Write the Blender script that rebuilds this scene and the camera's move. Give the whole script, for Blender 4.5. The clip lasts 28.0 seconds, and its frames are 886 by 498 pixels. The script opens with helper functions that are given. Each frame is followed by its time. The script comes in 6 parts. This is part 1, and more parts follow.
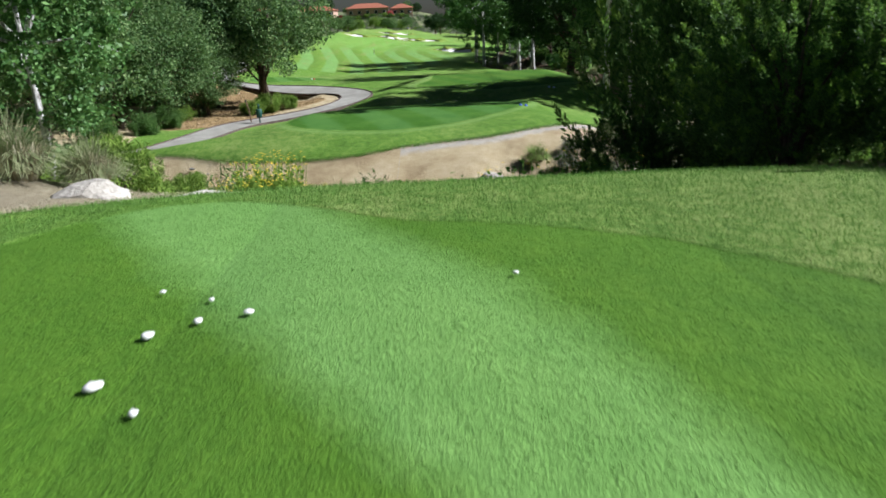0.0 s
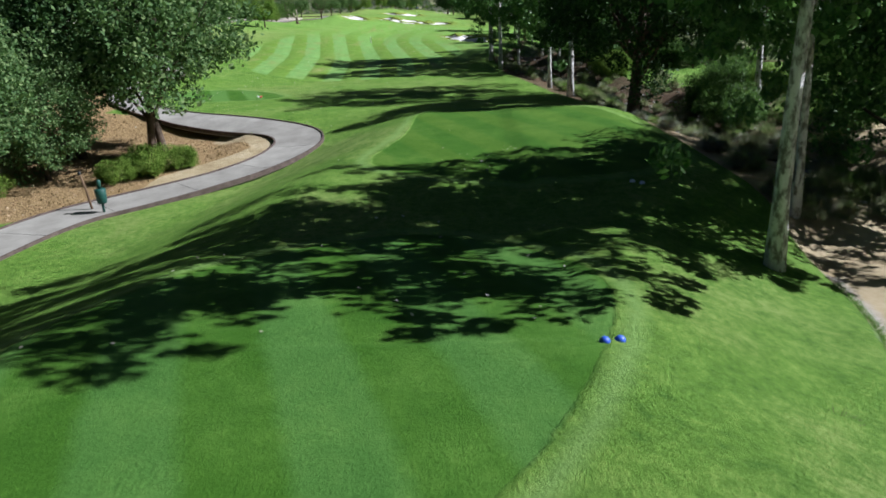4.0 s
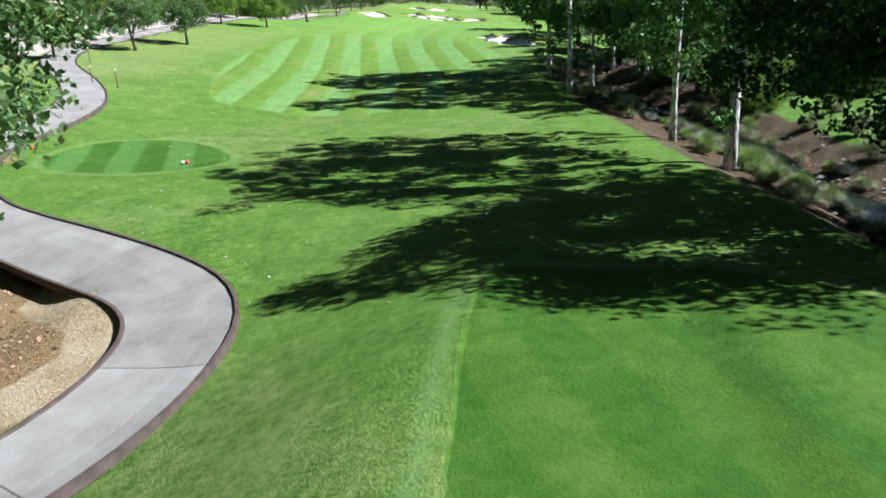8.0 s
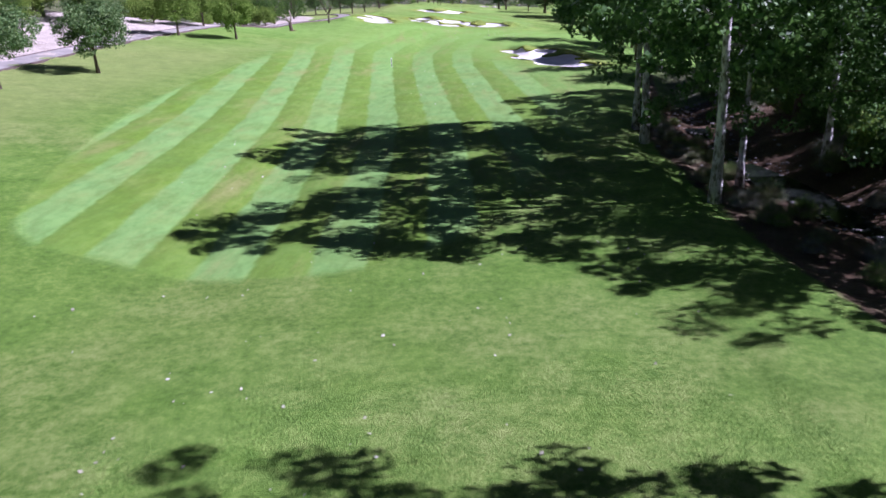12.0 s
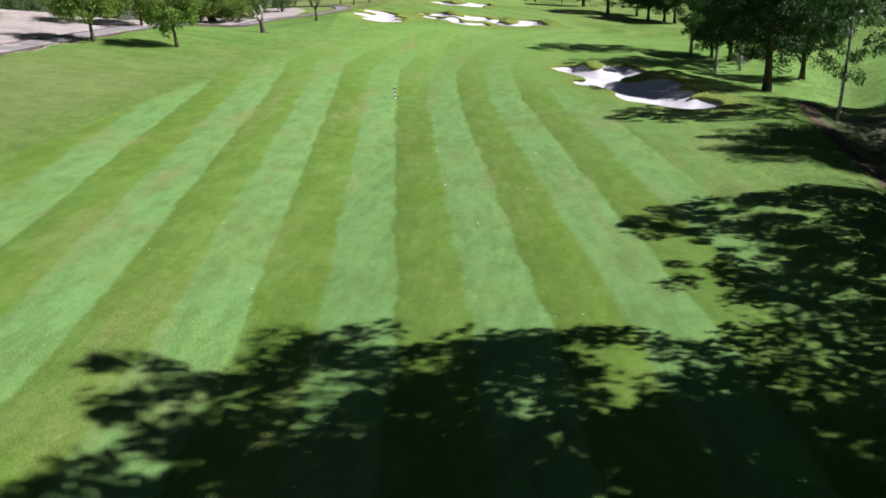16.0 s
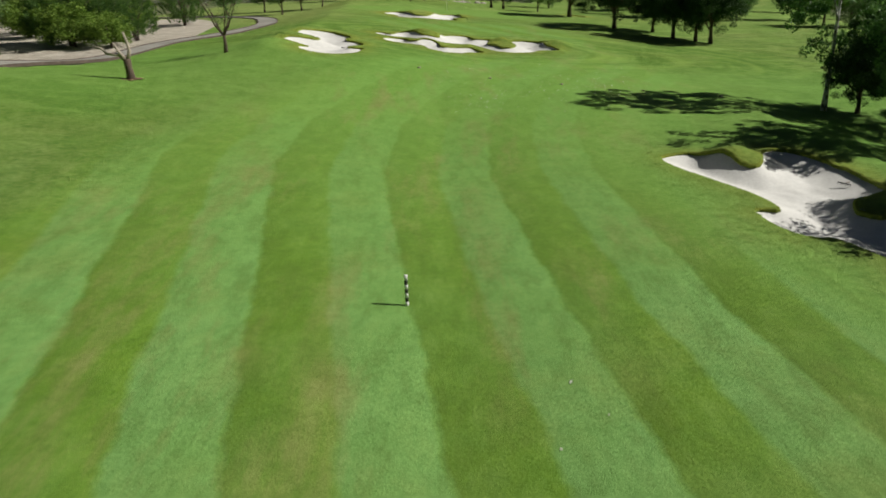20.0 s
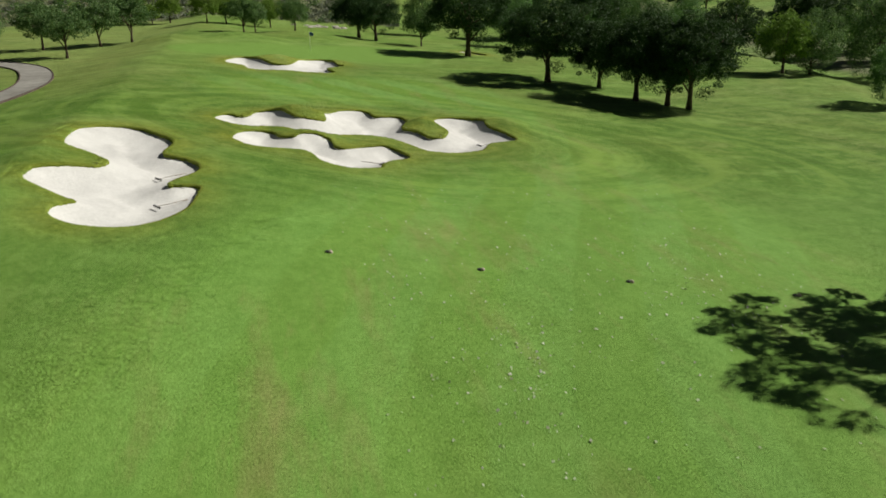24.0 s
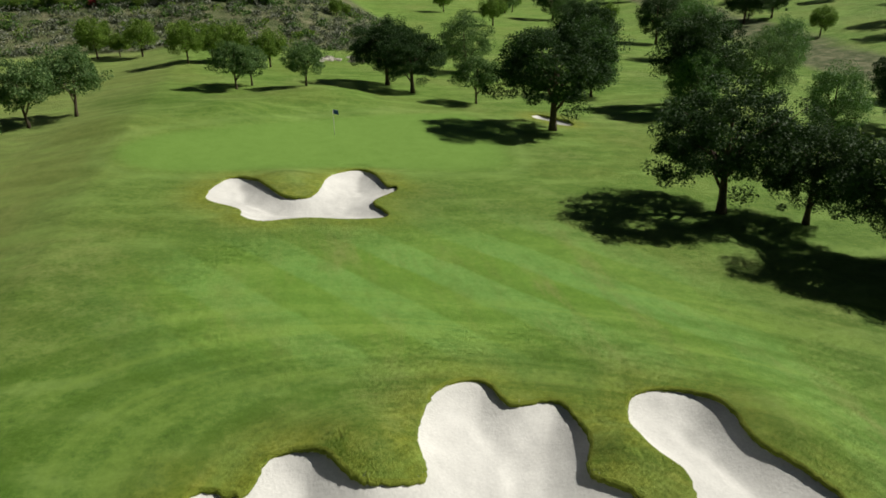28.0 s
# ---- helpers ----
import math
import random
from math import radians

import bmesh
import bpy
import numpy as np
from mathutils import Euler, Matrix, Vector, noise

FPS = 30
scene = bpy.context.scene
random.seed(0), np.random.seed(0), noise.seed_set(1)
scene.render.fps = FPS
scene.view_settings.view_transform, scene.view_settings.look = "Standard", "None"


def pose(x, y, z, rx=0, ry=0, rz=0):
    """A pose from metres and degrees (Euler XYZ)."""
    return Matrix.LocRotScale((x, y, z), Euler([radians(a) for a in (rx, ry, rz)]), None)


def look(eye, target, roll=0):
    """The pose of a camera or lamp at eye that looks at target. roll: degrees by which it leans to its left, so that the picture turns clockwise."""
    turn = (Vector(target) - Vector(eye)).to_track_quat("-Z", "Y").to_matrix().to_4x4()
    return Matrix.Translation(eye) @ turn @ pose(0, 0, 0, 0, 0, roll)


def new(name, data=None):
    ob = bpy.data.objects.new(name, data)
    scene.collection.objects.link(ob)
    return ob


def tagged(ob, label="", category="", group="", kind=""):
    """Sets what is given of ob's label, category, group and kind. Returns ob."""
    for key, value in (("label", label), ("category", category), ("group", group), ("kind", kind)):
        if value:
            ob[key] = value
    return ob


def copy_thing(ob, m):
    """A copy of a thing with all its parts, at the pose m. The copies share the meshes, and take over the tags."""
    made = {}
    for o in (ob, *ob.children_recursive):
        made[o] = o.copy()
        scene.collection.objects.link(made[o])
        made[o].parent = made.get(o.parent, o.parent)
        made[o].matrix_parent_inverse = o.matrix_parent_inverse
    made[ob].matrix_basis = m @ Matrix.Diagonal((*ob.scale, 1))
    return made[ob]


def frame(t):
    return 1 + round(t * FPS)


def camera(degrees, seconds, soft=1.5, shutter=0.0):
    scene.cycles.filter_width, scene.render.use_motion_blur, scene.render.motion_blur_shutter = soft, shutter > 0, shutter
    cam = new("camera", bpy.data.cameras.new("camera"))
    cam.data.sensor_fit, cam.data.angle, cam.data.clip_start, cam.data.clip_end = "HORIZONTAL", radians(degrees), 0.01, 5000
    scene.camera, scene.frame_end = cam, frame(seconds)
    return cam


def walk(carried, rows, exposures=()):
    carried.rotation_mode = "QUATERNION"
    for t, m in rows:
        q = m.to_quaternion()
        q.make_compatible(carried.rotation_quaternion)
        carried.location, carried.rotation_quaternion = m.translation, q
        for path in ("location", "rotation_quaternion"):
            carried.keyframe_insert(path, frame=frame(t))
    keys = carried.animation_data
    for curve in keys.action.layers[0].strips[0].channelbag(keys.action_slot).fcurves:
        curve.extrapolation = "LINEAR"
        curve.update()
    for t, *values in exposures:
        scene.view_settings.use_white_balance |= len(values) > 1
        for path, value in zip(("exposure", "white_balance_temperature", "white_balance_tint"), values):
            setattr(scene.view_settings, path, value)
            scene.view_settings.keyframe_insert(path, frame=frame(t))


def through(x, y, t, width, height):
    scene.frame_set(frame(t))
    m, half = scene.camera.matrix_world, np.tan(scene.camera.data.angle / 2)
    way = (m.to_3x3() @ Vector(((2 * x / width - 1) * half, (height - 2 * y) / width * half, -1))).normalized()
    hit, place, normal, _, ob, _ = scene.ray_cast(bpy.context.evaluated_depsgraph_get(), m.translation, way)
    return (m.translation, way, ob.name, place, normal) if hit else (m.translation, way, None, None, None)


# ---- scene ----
cam = camera(63.7, 28.0, soft=1.7, shutter=0.2)
METRES, EYE, TILT, LEAN, TURN = 200.0, 7.8, 0.0, 0.0, 0.0
ROWS = [
    (0.0, 0.0, 0.0, 0.0, -0.75, -17.57, 2.36),
    (0.5, 0.0007, 0.0108, 0.0026, 0.48, -17.85, 2.38),
    (1.0, 0.0016, 0.0227, 0.0039, 0.53, -18.23, 2.28),
    (1.5, 0.0027, 0.0354, 0.0045, 0.01, -18.39, 2.3),
    (2.0, 0.004, 0.0498, 0.005, -0.07, -18.55, 2.29),
    (2.5, 0.0055, 0.0652, 0.0053, 0.03, -18.74, 2.3),
    (3.0, 0.007, 0.0821, 0.0059, -0.03, -18.92, 2.25),
    (3.5, 0.0081, 0.0997, 0.0064, 0.17, -19.16, 2.26),
    (5.5, 0.0081, 0.1567, 0.0076, 1.56, -19.67, 2.42),
    (6.0, 0.0073, 0.1714, 0.0079, 1.77, -19.75, 2.44),
    (6.5, 0.0061, 0.1863, 0.0079, 1.92, -19.74, 2.47),
    (7.0, 0.0048, 0.2019, 0.0078, 1.49, -19.81, 2.35),
    (7.5, 0.003, 0.2175, 0.0076, 1.76, -19.77, 2.47),
    (8.0, 0.0014, 0.2333, 0.0075, 2.66, -19.8, 2.64),
    (8.5, -0.0001, 0.2494, 0.0076, 2.68, -19.81, 2.79),
    (9.0, -0.0014, 0.2657, 0.0077, 3.0, -19.86, 2.87),
    (9.5, -0.0026, 0.2824, 0.0081, 3.1, -20.21, 2.82),
    (10.0, -0.0036, 0.2983, 0.0086, 2.18, -20.18, 2.64),
    (10.5, -0.0049, 0.3149, 0.0091, 1.37, -20.19, 2.51),
    (11.0, -0.0059, 0.3317, 0.0098, 1.7, -20.26, 2.59),
    (11.5, -0.0068, 0.3487, 0.0105, 3.08, -20.04, 2.83),
    (13.5, -0.0103, 0.4186, 0.0116, 3.91, -20.25, 2.83),
    (14.0, -0.012, 0.4369, 0.0118, 3.3, -20.57, 2.73),
    (14.5, -0.0143, 0.455, 0.0119, 2.96, -20.68, 2.54),
    (15.0, -0.0169, 0.4727, 0.012, 3.64, -20.74, 2.5),
    (15.5, -0.0202, 0.4911, 0.0123, 4.39, -20.82, 2.34),
    (16.0, -0.0238, 0.5098, 0.0125, 4.48, -20.97, 2.36),
    (16.5, -0.0277, 0.5286, 0.0131, 4.17, -21.01, 2.5),
    (17.0, -0.0313, 0.5469, 0.0138, 3.96, -21.2, 2.62),
    (17.5, -0.036, 0.567, 0.0141, 3.08, -21.23, 2.46),
    (18.0, -0.0405, 0.5868, 0.0147, 2.38, -21.28, 2.3),
    (18.5, -0.0451, 0.6075, 0.0151, 2.3, -21.26, 2.28),
    (19.0, -0.0493, 0.628, 0.0157, 3.66, -21.22, 2.49),
    (19.5, -0.0534, 0.6487, 0.0164, 3.51, -21.17, 2.55),
    (20.0, -0.0571, 0.6703, 0.0166, -1.01, -21.32, 2.0),
    (20.5, -0.0602, 0.692, 0.0165, -6.64, -21.43, 1.12),
    (21.0, -0.0633, 0.7126, 0.0168, -10.22, -21.26, 0.74),
    (21.5, -0.0661, 0.7331, 0.0175, -11.23, -21.01, 0.62),
    (23.5, -0.0725, 0.8145, 0.0236, -13.45, -21.13, 0.64),
    (24.0, -0.0702, 0.831, 0.0289, -13.58, -21.25, 0.8),
    (24.5, -0.0719, 0.8536, 0.0317, -13.42, -21.15, 0.61),
    (25.0, -0.0725, 0.8736, 0.0353, -13.33, -21.12, 0.51),
    (25.5, -0.072, 0.8938, 0.0381, -12.99, -21.02, 0.8),
    (26.0, -0.0719, 0.9132, 0.0413, -13.11, -20.88, 0.84),
    (26.5, -0.0715, 0.9325, 0.0444, -13.74, -20.66, 0.82),
    (27.0, -0.0714, 0.9511, 0.0477, -13.96, -20.51, 0.83),
    (27.5, -0.0708, 0.9703, 0.0509, -14.03, -20.68, 0.9),
    (28.0, -0.0701, 0.9897, 0.0542, -14.08, -22.49, 0.98),
]
walk(cam, [(t, pose(0, 0, EYE, TILT, LEAN, TURN) @ pose(METRES * x, METRES * y, METRES * z, 90 + pitch, roll, yaw)) for t, x, y, z, yaw, pitch, roll in ROWS],
     exposures=[(0.0, 0.70, 5700, 13), (2.0, 0.62, 5600, 11), (3.0, 0.42, 5600, 11), (5.5, 1.2, 5600, 28), (6.0, 1.4, 5500, 30), (7.0, 1.2, 5500, 18), (8.0, 0.95, 5500, 15), (9.0, 0.88, 5400, 20), (9.5, 0.84, 5350, 30), (10.0, 0.80, 5200, 44), (11.0, 0.84, 5250, 48), (14.0, 0.76, 5350, 52), (15.0, 0.82, 5500, 44), (16.0, 0.45, 5750, 28), (17.0, 0.07, 6000, 18), (18.0, 0.0, 6500, 10), (20.0, -0.12, 6500, 9), (28.0, -0.17, 6600, 8)])

# ---- world and sun ----
SUN_TO = Vector((0.764, 0.045, 0.643)).normalized()
world = bpy.data.worlds.new("sky")
scene.world = world
world.use_nodes = True
wt = world.node_tree
sky = wt.nodes.new("ShaderNodeTexSky")
sky.sky_type, sky.sun_disc = "NISHITA", False
sky.sun_elevation = math.asin(SUN_TO.z)
sky.sun_rotation = math.atan2(SUN_TO.x, SUN_TO.y)
wt.links.new(sky.outputs[0], wt.nodes["Background"].inputs[0])
wt.nodes["Background"].inputs[1].default_value = 0.0125
sun = new("sun", bpy.data.lights.new("sun", "SUN"))
sun.data.energy, sun.data.angle, sun.data.color = 5.4, radians(0.53), (1.0, 0.95, 0.86)
sun.matrix_world = look(Vector((0, 0, 60)) + SUN_TO * 60, (0, 0, 60))


# ---- materials ----
def base_mat(name, rough=0.8, spec=0.3):
    m = bpy.data.materials.new(name)
    m.use_nodes = True
    b = m.node_tree.nodes["Principled BSDF"]
    b.inputs["Roughness"].default_value = rough
    b.inputs["Specular IOR Level"].default_value = spec
    return m, m.node_tree, b


def node(nt, kind, **sets):
    n = nt.nodes.new(kind)
    for key, v in sets.items():
        if key in n.inputs:
            n.inputs[key].default_value = v
    return n


def noise_at(nt, scale, detail=4.0, rough=0.55, vec=None):
    n = node(nt, "ShaderNodeTexNoise", Scale=scale, Detail=detail, Roughness=rough)
    if vec is not None:
        nt.links.new(vec, n.inputs["Vector"])
    return n.outputs["Fac"]


def ramp(nt, fac, *stops):
    r = nt.nodes.new("ShaderNodeValToRGB")
    while len(r.color_ramp.elements) < len(stops):
        r.color_ramp.elements.new(0.5)
    for e, (p, c) in zip(r.color_ramp.elements, stops):
        e.position, e.color = p, (c if len(c) == 4 else (*c, 1))
    nt.links.new(fac, r.inputs[0])
    return r.outputs[0]


def grey(a):
    return (a, a, a)


def mix(nt, fac, a, b, blend="MIX"):
    n = nt.nodes.new("ShaderNodeMix")
    n.data_type, n.blend_type = "RGBA", blend
    for sock, v in ((n.inputs[0], fac), (n.inputs[6], a), (n.inputs[7], b)):
        if isinstance(v, bpy.types.NodeSocket):
            nt.links.new(v, sock)
        elif isinstance(v, (int, float)):
            sock.default_value = v
        else:
            sock.default_value = (*v, 1)
    return n.outputs[2]


def maths(nt, op, a, b=0.0, c=None, clamp=False):
    n = nt.nodes.new("ShaderNodeMath")
    n.operation, n.use_clamp = op, clamp
    for i, v in enumerate((a, b) if c is None else (a, b, c)):
        if isinstance(v, bpy.types.NodeSocket):
            nt.links.new(v, n.inputs[i])
        else:
            n.inputs[i].default_value = v
    return n.outputs[0]


def attr(nt, name):
    n = nt.nodes.new("ShaderNodeAttribute")
    n.attribute_name = name
    return n.outputs["Fac"]


def position(nt):
    return nt.nodes.new("ShaderNodeNewGeometry").outputs["Position"]


def bump(nt, bsdf, height_out, strength, distance):
    n = node(nt, "ShaderNodeBump", Strength=strength, Distance=distance)
    nt.links.new(height_out, n.inputs["Height"])
    nt.links.new(n.outputs[0], bsdf.inputs["Normal"])


def plain(name, low, high, scale=3.0, rough=0.8, spec=0.3, fine=40.0, bumps=0.3, bump_size=0.02, metal=0.0, by_object=0.0):
    """A surface whose colour wanders between two tones at two scales, with a fine relief."""
    m, nt, b = base_mat(name, rough, spec)
    pos = position(nt)
    f = maths(nt, "ADD", maths(nt, "MULTIPLY", noise_at(nt, scale, 5, 0.6, pos), 0.65), maths(nt, "MULTIPLY", noise_at(nt, fine, 3, 0.6, pos), 0.35))
    if by_object:
        rnd = nt.nodes.new("ShaderNodeObjectInfo").outputs["Random"]
        f = maths(nt, "ADD", f, maths(nt, "MULTIPLY", maths(nt, "SUBTRACT", rnd, 0.5), by_object))
    nt.links.new(ramp(nt, f, (0.32, low), (0.68, high)), b.inputs["Base Color"])
    b.inputs["Metallic"].default_value = metal
    bump(nt, b, noise_at(nt, fine, 4, 0.6, pos), bumps, bump_size)
    return m


def leaf_mat(name, dark, mid, light, gloss=0.65, through=0.3, spec=0.15):
    m, nt, b = base_mat(name, gloss, spec)
    geo = nt.nodes.new("ShaderNodeNewGeometry")
    f = maths(nt, "ADD", maths(nt, "MULTIPLY", geo.outputs["Random Per Island"], 0.7), maths(nt, "MULTIPLY", noise_at(nt, 0.7, 2, 0.5, geo.outputs["Position"]), 0.4))
    col = ramp(nt, f, (0.15, dark), (0.55, mid), (0.95, light))
    nt.links.new(col, b.inputs["Base Color"])
    tr = nt.nodes.new("ShaderNodeBsdfTranslucent")
    nt.links.new(mix(nt, 0.5, col, (0.17, 0.33, 0.06), "MIX"), tr.inputs[0])
    ms = nt.nodes.new("ShaderNodeMixShader")
    ms.inputs[0].default_value = through
    nt.links.new(b.outputs[0], ms.inputs[1])
    nt.links.new(tr.outputs[0], ms.inputs[2])
    nt.links.new(ms.outputs[0], nt.nodes["Material Output"].inputs[0])
    return m


def ground_material():
    m, nt, b = base_mat("turf_and_earth", 0.85, 0.2)
    pos = position(nt)
    wob = maths(nt, "MULTIPLY", maths(nt, "SUBTRACT", noise_at(nt, 2.2, 4, 0.65, pos), 0.5), 0.5)
    big = noise_at(nt, 0.12, 4, 0.6, pos)
    mid = noise_at(nt, 0.9, 5, 0.65, pos)
    fine = noise_at(nt, 14.0, 4, 0.7, pos)
    blade = noise_at(nt, 60.0, 3, 0.7, pos)

    def inside(name, soft, wobble):
        v = maths(nt, "ADD", attr(nt, name), maths(nt, "MULTIPLY", wob, wobble))
        return maths(nt, "ADD", maths(nt, "DIVIDE", v, soft), 0.5, clamp=True)

    tuft = noise_at(nt, 4.2, 4, 0.65, pos)
    grain = maths(nt, "ADD", maths(nt, "ADD", maths(nt, "MULTIPLY", mid, 0.32), maths(nt, "MULTIPLY", tuft, 0.38)), maths(nt, "MULTIPLY", fine, 0.30))
    # rough: uneven, with dry straw-coloured patches
    rough_c = ramp(nt, grain, (0.36, (0.056, 0.145, 0.014)), (0.5, (0.122, 0.255, 0.030)), (0.64, (0.230, 0.370, 0.070)))
    dry = maths(nt, "MULTIPLY", ramp(nt, big, (0.48, grey(0)), (0.62, grey(1))), ramp(nt, grain, (0.42, grey(0)), (0.6, grey(1))))
    rough_c = mix(nt, maths(nt, "MULTIPLY", dry, 0.55), rough_c, (0.32, 0.36, 0.13))
    rough_c = mix(nt, maths(nt, "MULTIPLY", attr(nt, "dry"), maths(nt, "MULTIPLY", grain, 1.0)), rough_c, (0.36, 0.37, 0.15))
    comb = nt.nodes.new("ShaderNodeMapping")
    nt.links.new(pos, comb.inputs[0])
    comb.inputs["Scale"].default_value = (0.30, 1.0, 1.0)
    comb.inputs["Rotation"].default_value = (0, 0, 0.5)
    swath = noise_at(nt, 0.55, 6, 0.66, comb.outputs[0])
    worn_on = attr(nt, "aged")
    rough_c = mix(nt, maths(nt, "MULTIPLY", ramp(nt, swath, (0.36, grey(0.34)), (0.5, grey(0))), worn_on), rough_c, (0.070, 0.140, 0.014))
    rough_c = mix(nt, maths(nt, "MULTIPLY", ramp(nt, swath, (0.50, grey(0)), (0.64, grey(0.6))), worn_on), rough_c, (0.27, 0.41, 0.10))
    # unmown collar of the bunkers
    unmown = maths(nt, "MULTIPLY", attr(nt, "ring"), ramp(nt, noise_at(nt, 1.1, 4, 0.6, pos), (0.32, grey(0.45)), (0.62, grey(1))))
    rough_c = mix(nt, maths(nt, "MULTIPLY", unmown, 0.85), rough_c, ramp(nt, grain, (0.38, (0.120, 0.155, 0.010)), (0.5, (0.245, 0.290, 0.028)), (0.62, (0.385, 0.420, 0.066))))
    # fairway: alternate mowing stripes
    sway = maths(nt, "MULTIPLY", maths(nt, "SUBTRACT", noise_at(nt, 0.45, 3, 0.6, pos), 0.5), 0.30)
    s = maths(nt, "ADD", maths(nt, "ADD", attr(nt, "stripe"), maths(nt, "MULTIPLY", wob, 0.22)), sway)
    tri = maths(nt, "PINGPONG", s, 1.0)
    band = ramp(nt, tri, (0.45, grey(0)), (0.55, grey(1)))
    light = ramp(nt, grain, (0.32, (0.128, 0.285, 0.070)), (0.68, (0.200, 0.385, 0.115)))
    dark = ramp(nt, grain, (0.32, (0.078, 0.175, 0.012)), (0.68, (0.150, 0.268, 0.024)))
    swing = maths(nt, "FRACT", maths(nt, "MULTIPLY", maths(nt, "SUBTRACT", s, 0.5), 0.5))
    dark = mix(nt, 1.0, dark, ramp(nt, swing, (0.0, grey(0.80)), (0.06, grey(0.86)), (0.5, grey(1.10))), "MULTIPLY")
    light = mix(nt, 1.0, light, ramp(nt, swing, (0.5, grey(0.94)), (0.98, grey(1.04))), "MULTIPLY")
    soft_mid = mix(nt, 0.5, light, dark)
    clear = maths(nt, "MULTIPLY", attr(nt, "clear"), ramp(nt, noise_at(nt, 0.25, 3, 0.5, pos), (0.30, grey(0.55)), (0.6, grey(1))))
    fair_c = mix(nt, clear, soft_mid, mix(nt, band, light, dark))
    worn = ramp(nt, noise_at(nt, 0.22, 5, 0.65, pos), (0.50, grey(0)), (0.72, grey(0.55)))
    fair_c = mix(nt, worn, fair_c, ramp(nt, grain, (0.35, (0.115, 0.19, 0.03)), (0.7, (0.24, 0.30, 0.075))))
    brush = nt.nodes.new("ShaderNodeMapping")
    nt.links.new(pos, brush.inputs[0])
    brush.inputs["Scale"].default_value = (1.0, 0.35, 1.0)
    streak = noise_at(nt, 1.6, 7, 0.7, brush.outputs[0])
    fair_c = mix(nt, ramp(nt, streak, (0.36, grey(0.36)), (0.52, grey(0))), fair_c, (0.080, 0.130, 0.018))
    fair_c = mix(nt, ramp(nt, streak, (0.50, grey(0)), (0.68, grey(0.22))), fair_c, (0.27, 0.40, 0.11))
    # tees and greens: short and dense
    tee_s = maths(nt, "PINGPONG", maths(nt, "ADD", attr(nt, "teestripe"), maths(nt, "MULTIPLY", wob, 0.5)), 1.0)
    tee_l = ramp(nt, grain, (0.36, (0.045, 0.135, 0.018)), (0.64, (0.078, 0.190, 0.034)))
    tee_d = ramp(nt, grain, (0.36, (0.029, 0.102, 0.004)), (0.64, (0.055, 0.148, 0.010)))
    bright = ramp(nt, grain, (0.36, (0.066, 0.170, 0.024)), (0.64, (0.108, 0.235, 0.048)))
    sep = nt.nodes.new("ShaderNodeSeparateXYZ")
    nt.links.new(pos, sep.inputs[0])
    second = ramp(nt, grain, (0.36, (0.046, 0.120, 0.006)), (0.64, (0.076, 0.166, 0.014)))
    tee_l = mix(nt, maths(nt, "GREATER_THAN", sep.outputs[1], 42.0), tee_l, second)
    tee_l = mix(nt, maths(nt, "GREATER_THAN", sep.outputs[1], 66.0), tee_l, bright)
    tee_c = mix(nt, ramp(nt, tee_s, (0.40, grey(0)), (0.60, grey(1))), tee_l, tee_d)
    patch = ramp(nt, noise_at(nt, 0.45, 4, 0.6, pos), (0.42, grey(0)), (0.66, grey(0.35)))
    tee_c = mix(nt, patch, tee_c, mix(nt, 0.5, tee_l, rough_c))
    first = maths(nt, "LESS_THAN", sep.outputs[1], 15.0)
    tee_1 = mix(nt, ramp(nt, tee_s, (0.36, grey(0)), (0.64, grey(1))), mix(nt, 0.3, light, dark), mix(nt, 0.4, tee_d, dark))
    tee_c = mix(nt, first, tee_c, tee_1)
    green_c = ramp(nt, grain, (0.36, (0.138, 0.262, 0.042)), (0.66, (0.200, 0.342, 0.070)))
    patchy = noise_at(nt, 0.075, 6, 0.62, pos)
    olive = maths(nt, "MULTIPLY", ramp(nt, patchy, (0.48, grey(0)), (0.62, grey(0.34))), attr(nt, "aged"))
    deep = maths(nt, "MULTIPLY", ramp(nt, patchy, (0.34, grey(0.5)), (0.46, grey(0))), attr(nt, "aged"))
    rough_c = mix(nt, olive, rough_c, ramp(nt, grain, (0.36, (0.140, 0.190, 0.030)), (0.64, (0.28, 0.320, 0.080))))
    rough_c = mix(nt, deep, rough_c, ramp(nt, grain, (0.36, (0.050, 0.125, 0.012)), (0.64, (0.120, 0.225, 0.030))))
    fair_c = mix(nt, maths(nt, "MULTIPLY", olive, 0.35), fair_c, ramp(nt, grain, (0.36, (0.140, 0.210, 0.028)), (0.64, (0.24, 0.315, 0.066))))
    fair_c = mix(nt, maths(nt, "MULTIPLY", deep, 0.4), fair_c, ramp(nt, grain, (0.36, (0.060, 0.140, 0.014)), (0.64, (0.120, 0.225, 0.030))))
    fair_c = mix(nt, maths(nt, "MULTIPLY", attr(nt, "aged"), maths(nt, "MULTIPLY", attr(nt, "aged"), 0.45)), fair_c, ramp(nt, grain, (0.36, (0.120, 0.248, 0.030)), (0.64, (0.198, 0.366, 0.058))))
    # well watered stretch beyond the stripes
    lush = ramp(nt, grain, (0.36, (0.135, 0.290, 0.040)), (0.64, (0.225, 0.425, 0.090)))
    fresh = attr(nt, "fresh")
    rough_c = mix(nt, maths(nt, "MULTIPLY", fresh, 0.62), rough_c, lush)
    fair_c = mix(nt, maths(nt, "MULTIPLY", fresh, 0.36), fair_c, lush)
